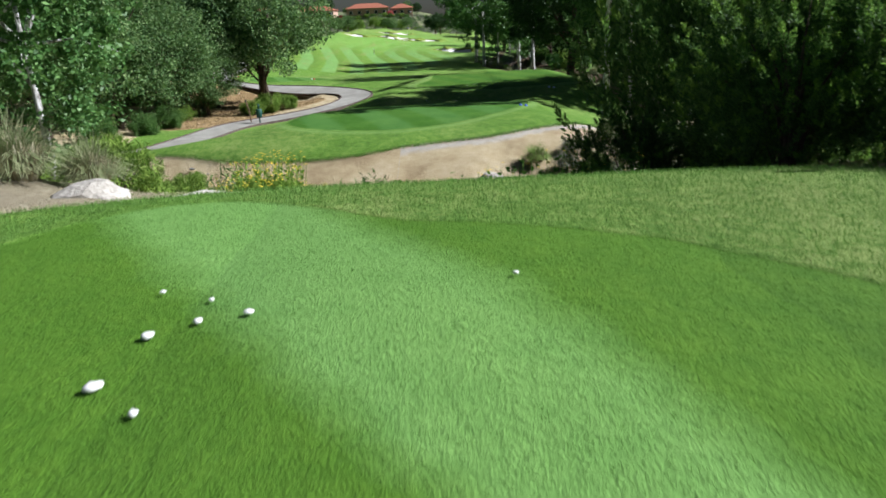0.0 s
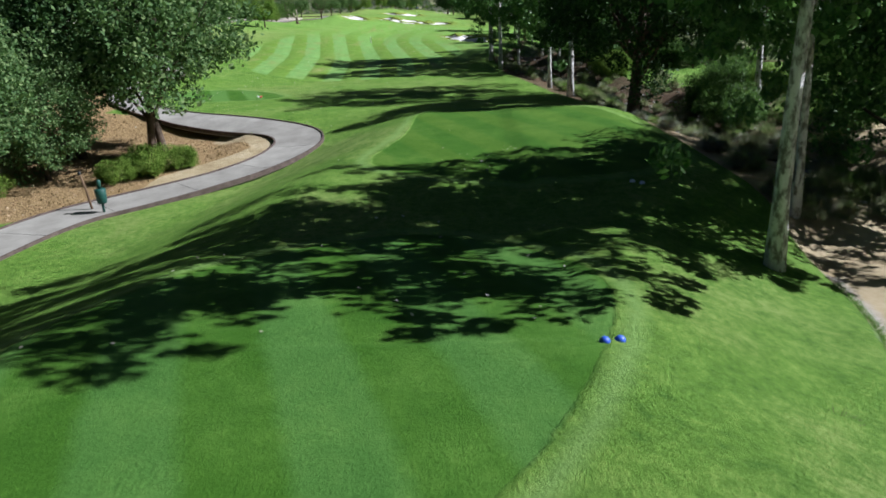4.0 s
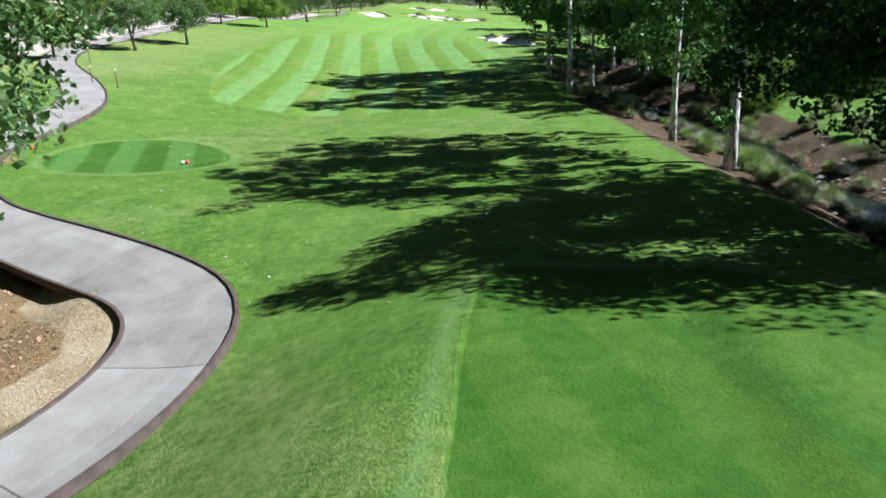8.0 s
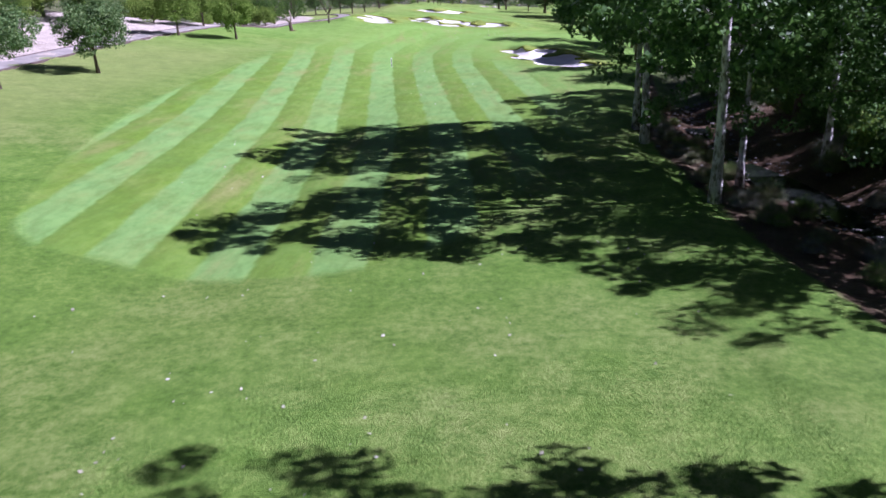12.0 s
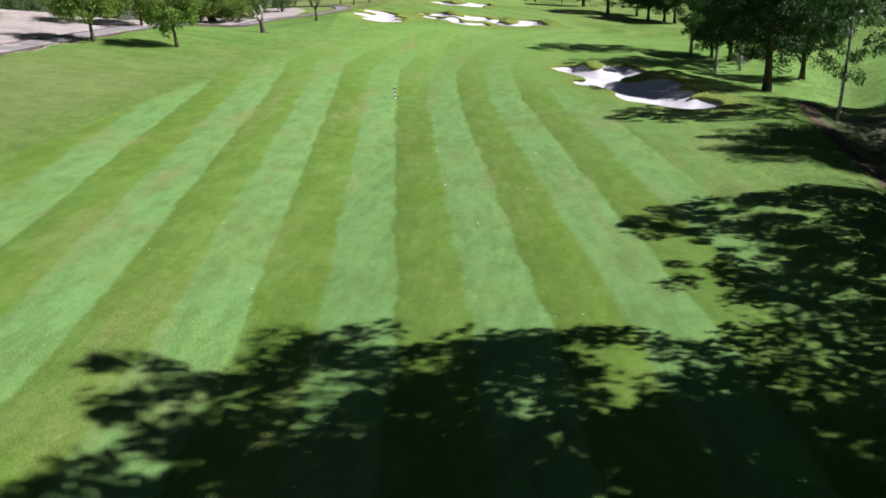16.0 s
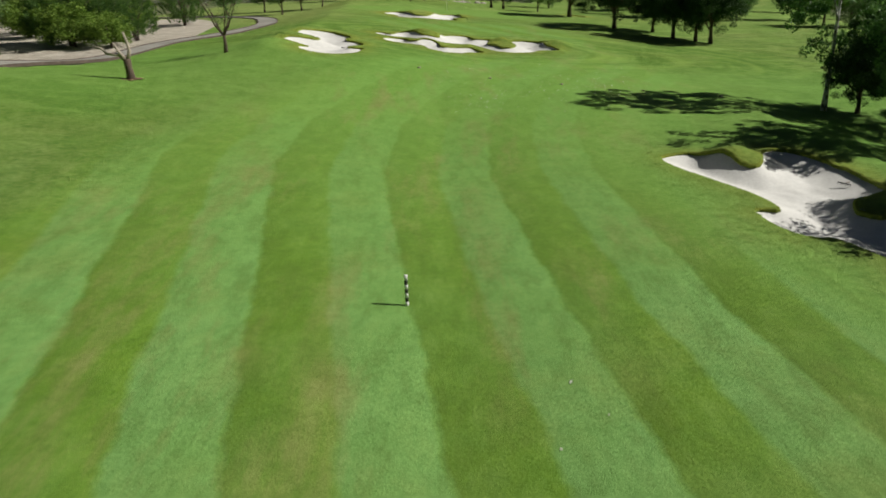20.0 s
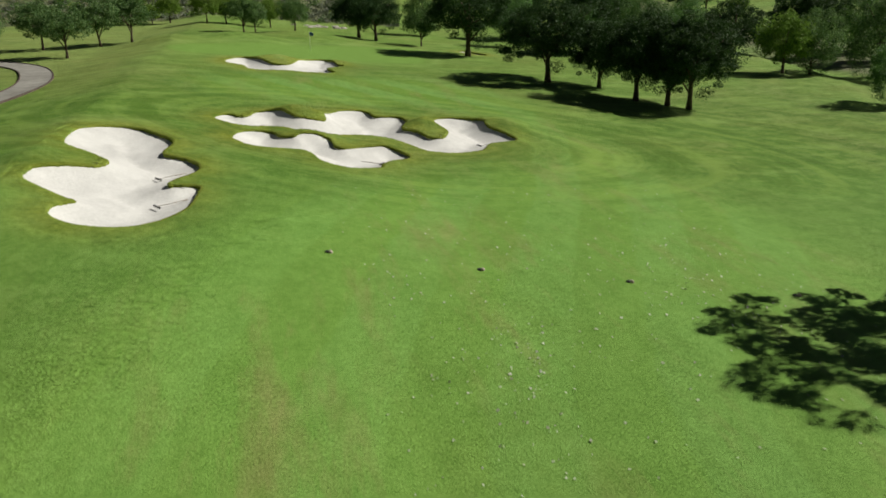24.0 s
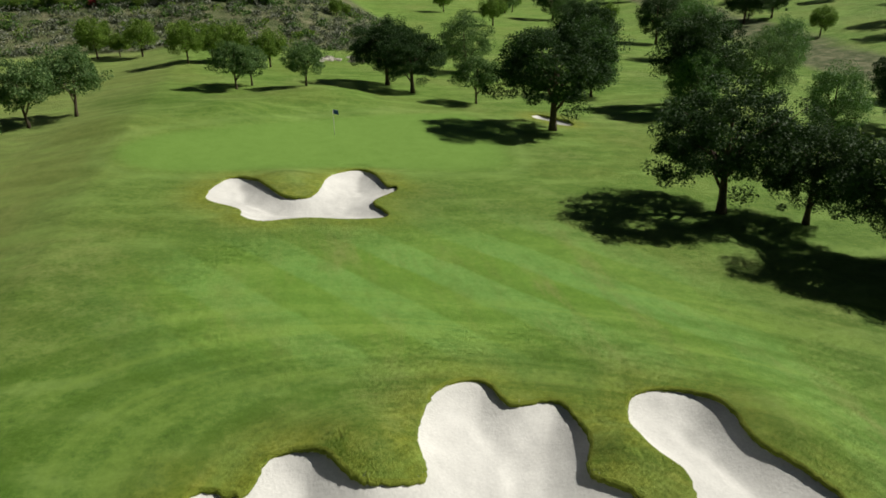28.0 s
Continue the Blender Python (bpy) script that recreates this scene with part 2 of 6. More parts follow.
    # mowing laps that bend round the bunkers
    lap_v = nt.nodes.new("ShaderNodeCombineXYZ")
    nt.links.new(attr(nt, "lap"), lap_v.inputs[0])
    nt.links.new(maths(nt, "MULTIPLY", sep.outputs[0], 0.06), lap_v.inputs[1])
    nt.links.new(maths(nt, "MULTIPLY", sep.outputs[1], 0.06), lap_v.inputs[2])
    lap = maths(nt, "ADD", maths(nt, "MULTIPLY", noise_at(nt, 0.9, 4, 0.6, lap_v.outputs[0]), 0.8), maths(nt, "MULTIPLY", mid, 0.2))
    lap_on = attr(nt, "lap_zone")
    for low in (0, 1):
        tone = ((0.25, 0.39, 0.072), (0.076, 0.168, 0.010))[low]
        amount = ramp(nt, lap, (0.40, grey(0.42)), (0.49, grey(0))) if low else ramp(nt, lap, (0.51, grey(0)), (0.62, grey(0.50)))
        rough_c = mix(nt, maths(nt, "MULTIPLY", amount, lap_on), rough_c, tone)
        fair_c = mix(nt, maths(nt, "MULTIPLY", amount, lap_on), fair_c, tone)
    # dry scuffs across the stripes
    drag = nt.nodes.new("ShaderNodeMapping")
    nt.links.new(pos, drag.inputs[0])
    drag.inputs["Scale"].default_value = (1.0, 0.22, 1.0)
    drag.inputs["Rotation"].default_value = (0, 0, 0.85)
    scuff = maths(nt, "MULTIPLY", ramp(nt, noise_at(nt, 0.5, 6, 0.68, drag.outputs[0]), (0.50, grey(0)), (0.68, grey(0.8))), ramp(nt, big, (0.42, grey(0.15)), (0.58, grey(1))))
    fair_c = mix(nt, scuff, fair_c, ramp(nt, grain, (0.36, (0.150, 0.185, 0.045)), (0.64, (0.285, 0.310, 0.105))))
    # earth
    earthy = maths(nt, "ADD", maths(nt, "MULTIPLY", noise_at(nt, 0.55, 6, 0.68, pos), 0.62), maths(nt, "MULTIPLY", grain, 0.38))
    sandy = ramp(nt, earthy, (0.34, (0.30, 0.225, 0.125)), (0.47, (0.445, 0.360, 0.215)), (0.56, (0.51, 0.430, 0.275)), (0.68, (0.62, 0.550, 0.395)))
    gritty = ramp(nt, earthy, (0.34, (0.36, 0.315, 0.25)), (0.5, (0.50, 0.455, 0.385)), (0.66, (0.64, 0.60, 0.53)))
    sandy = mix(nt, maths(nt, "GREATER_THAN", sep.outputs[1], 88.0), sandy, gritty)
    mulch = ramp(nt, maths(nt, "ADD", maths(nt, "MULTIPLY", fine, 0.6), maths(nt, "MULTIPLY", blade, 0.4)), (0.30, (0.10, 0.065, 0.030)), (0.5, (0.30, 0.205, 0.095)), (0.70, (0.56, 0.43, 0.23)))
    bark_chip = ramp(nt, maths(nt, "ADD", maths(nt, "MULTIPLY", fine, 0.6), maths(nt, "MULTIPLY", mid, 0.4)), (0.32, (0.038, 0.025, 0.014)), (0.5, (0.105, 0.070, 0.040)), (0.68, (0.24, 0.172, 0.108)))
    mulch = mix(nt, maths(nt, "GREATER_THAN", sep.outputs[0], 3.0), mulch, bark_chip)
    chalk = ramp(nt, grain, (0.3, (0.30, 0.28, 0.25)), (0.7, (0.60, 0.58, 0.54)))
    col = mix(nt, inside("fair", 0.7, 1.2), rough_c, fair_c)
    fringe = maths(nt, "SUBTRACT", 1.0, maths(nt, "ABSOLUTE", maths(nt, "MULTIPLY", maths(nt, "ADD", attr(nt, "green"), 0.09), 14.0)), clamp=True)
    col = mix(nt, maths(nt, "MULTIPLY", fringe, 0.42), col, (0.25, 0.39, 0.10))
    col = mix(nt, inside("green", 0.10, 0.25), col, green_c)
    col = mix(nt, inside("tee", 0.10, 0.35), col, tee_c)
    collar = maths(nt, "SUBTRACT", 1.0, maths(nt, "ABSOLUTE", maths(nt, "MULTIPLY", maths(nt, "ADD", maths(nt, "ADD", attr(nt, "tee"), 0.34), maths(nt, "MULTIPLY", wob, 0.5)), 3.2)), clamp=True)
    col = mix(nt, maths(nt, "MULTIPLY", collar, maths(nt, "MULTIPLY", maths(nt, "GREATER_THAN", sep.outputs[1], 15.0), 0.62)), col, (0.21, 0.36, 0.10))
    col = mix(nt, inside("mulch", 0.3, 1.6), col, mulch)
    scrub = ramp(nt, maths(nt, "ADD", maths(nt, "MULTIPLY", noise_at(nt, 0.35, 5, 0.7, pos), 0.7), maths(nt, "MULTIPLY", mid, 0.3)), (0.38, (0.050, 0.078, 0.026)), (0.5, (0.125, 0.150, 0.066)), (0.64, (0.27, 0.26, 0.16)))
    col = mix(nt, inside("wild", 3.0, 6.0), col, scrub)
    col = mix(nt, inside("sand", 0.12, 0.5), col, sandy)
    dead = ramp(nt, maths(nt, "ADD", maths(nt, "MULTIPLY", grain, 0.5), maths(nt, "MULTIPLY", blade, 0.5)), (0.34, (0.17, 0.14, 0.09)), (0.5, (0.34, 0.295, 0.20)), (0.68, (0.55, 0.50, 0.375)))
    col = mix(nt, inside("straw", 0.2, 0.6), col, dead)
    rim = maths(nt, "SUBTRACT", 1.0, maths(nt, "ABSOLUTE", maths(nt, "MULTIPLY", maths(nt, "ADD", attr(nt, "chalk"), wob), 3.5)), clamp=True)
    col = mix(nt, maths(nt, "MULTIPLY", rim, 0.9), col, chalk)
    nt.links.new(col, b.inputs["Base Color"])
    short = maths(nt, "MAXIMUM", inside("fair", 0.25, 1.0), maths(nt, "MAXIMUM", inside("tee", 0.1, 0.3), inside("green", 0.3, 0.3)))
    relief = maths(nt, "MULTIPLY", maths(nt, "ADD", fine, maths(nt, "MULTIPLY", blade, 0.5)), maths(nt, "SUBTRACT", 1.0, maths(nt, "MULTIPLY", short, 0.65)))
    bump(nt, b, relief, 0.9, 0.10)
    return m


MAT = dict(
    ground=ground_material(),
    lip=plain("lip_turf", (0.115, 0.165, 0.016), (0.27, 0.315, 0.052), 1.2, 0.9, 0.15, 18.0, 0.9, 0.10),
    sand=plain("bunker_sand", (0.53, 0.53, 0.515), (0.73, 0.73, 0.71), 0.7, 0.95, 0.15, 9.0, 0.35, 0.05),
    concrete=plain("path_concrete", (0.195, 0.187, 0.168), (0.355, 0.348, 0.316), 0.8, 0.85, 0.25, 25.0, 0.25, 0.01, by_object=0.10),
    pale_concrete=plain("pale_concrete", (0.42, 0.42, 0.42), (0.66, 0.66, 0.65), 2.0, 0.85, 0.25, 20.0, 0.3, 0.01),
    kerb=plain("kerb", (0.055, 0.042, 0.036), (0.15, 0.115, 0.10), 3.0, 0.9, 0.2, 40.0, 0.4, 0.02),
    bark=plain("oak_bark", (0.05, 0.038, 0.028), (0.17, 0.13, 0.10), 4.0, 0.95, 0.15, 25.0, 0.8, 0.04),
    dead_wood=plain("dead_wood", (0.26, 0.21, 0.17), (0.56, 0.49, 0.42), 3.0, 0.9, 0.15, 30.0, 0.6, 0.02),
    rock=plain("pale_rock", (0.17, 0.155, 0.13), (0.56, 0.53, 0.475), 2.0, 0.9, 0.2, 14.0, 0.7, 0.05, by_object=0.3),
    syc=leaf_mat("sycamore_leaf", (0.036, 0.100, 0.024), (0.085, 0.195, 0.050), (0.20, 0.36, 0.115), 0.5, 0.32, 0.3),
    oak=leaf_mat("oak_leaf", (0.014, 0.038, 0.011), (0.029, 0.070, 0.020), (0.055, 0.112, 0.032), 0.6, 0.1),
    olive=leaf_mat("olive_leaf", (0.046, 0.100, 0.034), (0.108, 0.196, 0.070), (0.24, 0.33, 0.135)),
    pepper=leaf_mat("pepper_leaf", (0.080, 0.145, 0.020), (0.165, 0.265, 0.042), (0.28, 0.40, 0.075)),
    brush=leaf_mat("chaparral_leaf", (0.022, 0.056, 0.014), (0.062, 0.140, 0.032), (0.20, 0.33, 0.085), 0.6, 0.35, 0.25),
    shoot=leaf_mat("fresh_shoot", (0.12, 0.22, 0.03), (0.20, 0.34, 0.05), (0.32, 0.46, 0.09), 0.6, 0.5),
    sage=leaf_mat("grey_sage_leaf", (0.10, 0.12, 0.085), (0.19, 0.21, 0.16), (0.33, 0.34, 0.28), 0.7, 0.1),
    reed=leaf_mat("reed_blade", (0.13, 0.165, 0.07), (0.22, 0.255, 0.125), (0.36, 0.37, 0.22), 0.6, 0.25),
    straw=leaf_mat("dry_blade", (0.24, 0.20, 0.12), (0.38, 0.335, 0.22), (0.56, 0.51, 0.38), 0.7, 0.2),
    blade=leaf_mat("turf_blade", (0.070, 0.175, 0.020), (0.092, 0.215, 0.027), (0.125, 0.260, 0.042), 0.6, 0.3),
    blade_light=leaf_mat("pale_turf_blade", (0.115, 0.245, 0.042), (0.150, 0.295, 0.062), (0.20, 0.345, 0.092), 0.6, 0.3),
    tuft=leaf_mat("tuft_blade", (0.10, 0.17, 0.035), (0.17, 0.27, 0.06), (0.28, 0.36, 0.11), 0.6, 0.3),
    shag=leaf_mat("shaggy_blade", (0.14, 0.19, 0.020), (0.23, 0.285, 0.040), (0.34, 0.37, 0.085), 0.6, 0.45),
    petal=leaf_mat("pale_leaf", (0.34, 0.33, 0.24), (0.52, 0.51, 0.42), (0.72, 0.72, 0.66), 0.7, 0.2),
    red_petal=leaf_mat("bougainvillea_petal", (0.30, 0.02, 0.05), (0.50, 0.04, 0.10), (0.65, 0.09, 0.16), 0.6, 0.3),
    litter=leaf_mat("dry_litter", (0.13, 0.08, 0.045), (0.32, 0.215, 0.12), (0.58, 0.45, 0.29), 0.8, 0.1),
    cobble=plain("grey_cobble", (0.16, 0.155, 0.15), (0.42, 0.41, 0.40), 5.0, 0.9, 0.2, 20.0, 0.4, 0.02),
    yellow=plain("yellow_petal", (0.75, 0.52, 0.02), (0.85, 0.70, 0.08), 8, 0.6, 0.2),
    orange=plain("orange_petal", (0.80, 0.25, 0.02), (0.90, 0.38, 0.04), 8, 0.6, 0.2),
    white=plain("white_paint", (0.72, 0.72, 0.72), (0.84, 0.84, 0.83), 6, 0.5, 0.4, 60, 0.1),
    black=plain("black_paint", (0.012, 0.012, 0.012), (0.03, 0.03, 0.03), 6, 0.5, 0.4, 60, 0.1),
    blue=plain("blue_paint", (0.03, 0.09, 0.50), (0.06, 0.15, 0.65), 6, 0.4, 0.5, 60, 0.1),
    pale_blue=plain("pale_blue_paint", (0.42, 0.50, 0.80), (0.60, 0.66, 0.88), 6, 0.4, 0.5, 60, 0.1),
    red=plain("red_paint", (0.55, 0.05, 0.03), (0.70, 0.10, 0.06), 6, 0.4, 0.5, 60, 0.1),
    bin=plain("green_plastic", (0.01, 0.055, 0.045), (0.02, 0.085, 0.07), 6, 0.5, 0.4, 60, 0.1),
    wood=plain("weathered_wood", (0.10, 0.065, 0.04), (0.24, 0.16, 0.10), 6, 0.85, 0.2, 40, 0.5),
    dark=plain("dark_metal", (0.02, 0.02, 0.02), (0.05, 0.05, 0.05), 6, 0.6, 0.4, 60, 0.1),
    stucco=plain("pink_stucco", (0.42, 0.27, 0.20), (0.55, 0.38, 0.30), 1.5, 0.9, 0.2),
    roof=plain("clay_roof", (0.24, 0.08, 0.05), (0.40, 0.16, 0.10), 2.0, 0.9, 0.2),
    glass=plain("dark_window", (0.02, 0.025, 0.03), (0.05, 0.06, 0.07), 1.0, 0.08, 0.5, 10, 0.0),
)
bm_, bnt, bb = base_mat("sycamore_bark", 0.8, 0.25)
stretch = bnt.nodes.new("ShaderNodeMapping")
bnt.links.new(position(bnt), stretch.inputs[0])
stretch.inputs["Scale"].default_value = (1.0, 1.0, 0.45)
flake = noise_at(bnt, 6.5, 5, 0.6, stretch.outputs[0])
bark_c = ramp(bnt, flake, (0.40, (0.15, 0.14, 0.125)), (0.47, (0.38, 0.37, 0.35)), (0.53, (0.70, 0.70, 0.69)), (0.70, (0.83, 0.83, 0.82)))
bnt.links.new(mix(bnt, 0.12, bark_c, ramp(bnt, noise_at(bnt, 40.0, 3, 0.6, position(bnt)), (0.3, (0.2, 0.19, 0.18)), (0.7, (0.8, 0.8, 0.78)))), bb.inputs["Base Color"])
bump(bnt, bb, flake, 0.5, 0.02)
MAT["bark_white"] = bm_
wm, wnt, wb = base_mat("creek_water", 0.06, 0.5)
wb.inputs["Base Color"].default_value = (0.012, 0.016, 0.014, 1)
bump(wnt, wb, noise_at(wnt, 3.0, 3, 0.5, position(wnt)), 0.15, 0.05)
MAT["water"] = wm


# ---- mesh helpers ----
def mesh_from(name, verts, faces, mat, smooth=False):
    me = bpy.data.meshes.new(name)
    me.from_pydata([tuple(v) for v in verts], [], [tuple(f) for f in faces])
    me.materials.append(mat)
    if smooth:
        me.shade_smooth()
    return me


def quads_mesh(name, corners, mat):
    """A mesh of loose four-cornered leaves; corners: n x 4 x 3."""
    n = len(corners)
    me = bpy.data.meshes.new(name)
    me.vertices.add(4 * n)
    me.vertices.foreach_set("co", np.ascontiguousarray(corners, dtype=np.float32).ravel())
    me.loops.add(4 * n)
    me.loops.foreach_set("vertex_index", np.arange(4 * n, dtype=np.int32))
    me.polygons.add(n)
    me.polygons.foreach_set("loop_start", np.arange(0, 4 * n, 4, dtype=np.int32))
    me.materials.append(mat)
    me.update()
    me.validate()
    return me


def under(ob, parent):
    ob.parent = parent
    return ob


def part(name, bm, material, parent, label=""):
    me = bpy.data.meshes.new(name)
    bm.to_mesh(me)
    bm.free()
    me.materials.append(material)
    me.shade_smooth()
    ob = new(name, me)
    ob.parent = parent
    return tagged(ob, label)


def tube(bm, pts, radii, sides=7):
    rings = []
    for i, p in enumerate(pts):
        p = Vector(p)
        d = (Vector(pts[min(i + 1, len(pts) - 1)]) - Vector(pts[max(i - 1, 0)])).normalized()
        a = d.orthogonal().normalized()
        c = d.cross(a)
        rings.append([bm.verts.new(p + radii[i] * (math.cos(k * math.tau / sides) * a + math.sin(k * math.tau / sides) * c)) for k in range(sides)])
    for r0, r1 in zip(rings[:-1], rings[1:]):
        for k in range(sides):
            bm.faces.new((r0[k], r0[(k + 1) % sides], r1[(k + 1) % sides], r1[k]))
    bm.faces.new(rings[-1])
    bm.faces.new(rings[0][::-1])
    return bm


def smooth_loop(pts, n=6, closed=True):
    """A rounded curve through the corners."""
    k = len(pts)
    out = []
    for i in range(k if closed else k - 1):
        p = [pts[(i + j) % k] if closed else pts[min(max(i + j, 0), k - 1)] for j in (-1, 0, 1, 2)]
        for s in range(n):
            u = s / n
            out.append(tuple(0.5 * (2 * p[1][c] + (p[2][c] - p[0][c]) * u + (2 * p[0][c] - 5 * p[1][c] + 4 * p[2][c] - p[3][c]) * u * u + (3 * p[1][c] - p[0][c] - 3 * p[2][c] + p[3][c]) * u ** 3) for c in (0, 1)))
    if not closed:
        out.append(tuple(pts[-1]))
    return out


def inside_of(x, y, loop, reach=8.0):
    """Signed distance to a closed outline, positive inside; far off it is cut short."""
    x, y = np.asarray(x, float), np.asarray(y, float)
    out = np.full(x.shape, -reach)
    a = np.array(loop)
    lo, hi = a.min(0) - reach, a.max(0) + reach
    sel = (x > lo[0]) & (x < hi[0]) & (y > lo[1]) & (y < hi[1])
    px, py = x[sel], y[sel]
    if not px.size:
        return out
    best, odd = np.full(px.shape, 1e9), np.zeros(px.shape, bool)
    for (ax, ay), (bx, by) in zip(a, np.roll(a, -1, 0)):
        dx, dy = bx - ax, by - ay
        u = np.clip(((px - ax) * dx + (py - ay) * dy) / (dx * dx + dy * dy + 1e-9), 0, 1)
        best = np.minimum(best, np.hypot(px - ax - u * dx, py - ay - u * dy))
        if dy:
            odd ^= ((ay > py) != (by > py)) & (px < dx * (py - ay) / dy + ax)
    out[sel] = np.clip(np.where(odd, best, -best), -reach, reach)
    return out


# ---- the lie of the land ----
def lerp_profile(v, xs, zs):
    # smooth profile: linear stations blended over a short length
    v = np.asarray(v, float)
    s = 0
    for o in (-1.5, -0.75, 0, 0.75, 1.5):
        s = s + np.interp(v + o * PSOFT, xs, zs)
    return s / 5
PSOFT = 0.6
MID_Y = (-80, 8.0, 9.6, 12.2, 13.6, 16, 25.4, 26.4, 29, 34, 41, 45, 57, 62, 74, 90, 150, 170, 182, 190, 205, 215, 240, 262, 300, 360)
MID_Z = (6.03, 6.03, 5.68, 5.52, 4.2, 3.8, 3.82, 3.9, 4.05, 4.05, 3.5, 4.0, 4.0, 3.5, 2.55, 2.15, 2.1, 2.3, 2.85, 3.3, 3.45, 3.65, 4.75, 4.6, 4.3, 4.0)
CREEK = ((-70, 30), (-45, 28), (-25, 25), (-14, 23.2), (-8, 20.7), (-3, 18.8), (0, 18.3), (6, 19.4), (11.2, 23), (15.6, 31), (18.6, 41), (18.2, 51), (15.4, 62), (14.0, 72),
         (14.0, 80), (12.6, 95), (11, 108), (11.5, 122), (15, 140), (20, 156), (31, 185), (45, 215), (60, 250), (78, 300))
def seg_dist(x, y, pts):
    """Distance to a polyline and the running length at the nearest place."""
    best = np.full(np.shape(x), 1e9); run = np.zeros(np.shape(x)); acc = 0
    for (ax, ay), (bx, by) in zip(pts[:-1], pts[1:]):
        dx, dy = bx - ax, by - ay; L = np.hypot(dx, dy)
        u = np.clip(((x - ax) * dx + (y - ay) * dy) / L ** 2, 0, 1)
        d = np.hypot(x - ax - u * dx, y - ay - u * dy)
        near = d < best
        best = np.where(near, d, best); run = np.where(near, acc + u * L, run); acc += L
    return best, run
def sstep(a, b, v):
    u = np.clip((v - a) / (b - a), 0, 1); return u * u * (3 - 2 * u)
def height(x, y):
    x = np.asarray(x, float); y = np.asarray(y, float)
    z = lerp_profile(y - 3.5 * sstep(4, 9, -x) * sstep(8.5, 13, y) * (1 - sstep(19, 25, y)), MID_Y, MID_Z)
    # left flank along the tees falls to the path, then climbs to the woods
    near = sstep(26, 33, y) * (1 - sstep(74, 92, y))
    foot = np.interp(y, (26, 34, 50, 60, 68, 80), (13.5, 13, 8.5, 6.2, 6.5, 12))
    wide = np.interp(y, (26, 34, 50, 60, 80), (6.5, 7, 6.5, 6.0, 6.0))
    u = np.clip((-x - foot + wide + 0.6) / (wide + 0.6), 0, 1)
    low = np.interp(y, (26, 50, 56, 60, 63, 67, 74, 92), (1.65, 1.65, 1.8, 2.15, 2.4, 2.75, 2.75, 2.35))
    z = z + near * (low - z) * (0.55 * u + 0.45 * sstep(0, 1, u))
    hollow = sstep(0.8, 3.0, -x - np.interp(y, (44, 50, 56, 60, 64, 67), (13.5, 11.5, 9.6, 8.6, 8.9, 11.5))) * sstep(50, 58, y) * (1 - sstep(65, 69, y))
    z = z - hollow * np.maximum(0, low - 1.85)
    lip = np.interp(y, (26, 33, 38, 44, 60), (3.5, 3.0, 4.5, 7.5, 8.0))
    z = z - sstep(26, 31, y) * (1 - sstep(64, 76, y)) * 1.35 * sstep(0, 6, x - lip)
    z = z + 0.09 * np.maximum(0, -x - 18) * (1 - sstep(84, 100, y)) * sstep(10, 30, y)
    # fairway: rises gently to the left
    far = sstep(74, 96, y)
    slope = np.interp(y, (190, 206, 235), (0.165, 0.165, 0.105))
    up = sstep(178, 194, y)
    z = z + far * (0.13 * np.maximum(0, -x - 11) * (1 - up) + up * (slope * np.clip(-x - 6.5, 0, 18.0) - 0.12 * np.clip(-x - 24.5, 0, 8) - np.clip(0.08 * (x + 6.5), 0, 2.4)))
    z = z - 0.045 * np.clip(x + 2, 0, 20) * sstep(160, 178, y) * (1 - up)
    # right bank falls to the creek beside the large bunker
    z = z - 0.16 * np.clip(x - 8.8, 0, 6) * sstep(148, 158, y) * (1 - sstep(178, 190, y))
    # creek
    d, _ = seg_dist(x, y, CREEK)
    front = 1 - sstep(22, 34, y)
    dep = 2.0 * front + 1.25 * (1 - front) * (1 - sstep(110, 200, y)) + 0.9 * sstep(110, 200, y)
    wid = 4.8 * front + 2.9 * (1 - front)
    z = z - dep * np.exp(-(d / wid) ** 2)
    # far bank of the creek climbs to the next hole
    return z


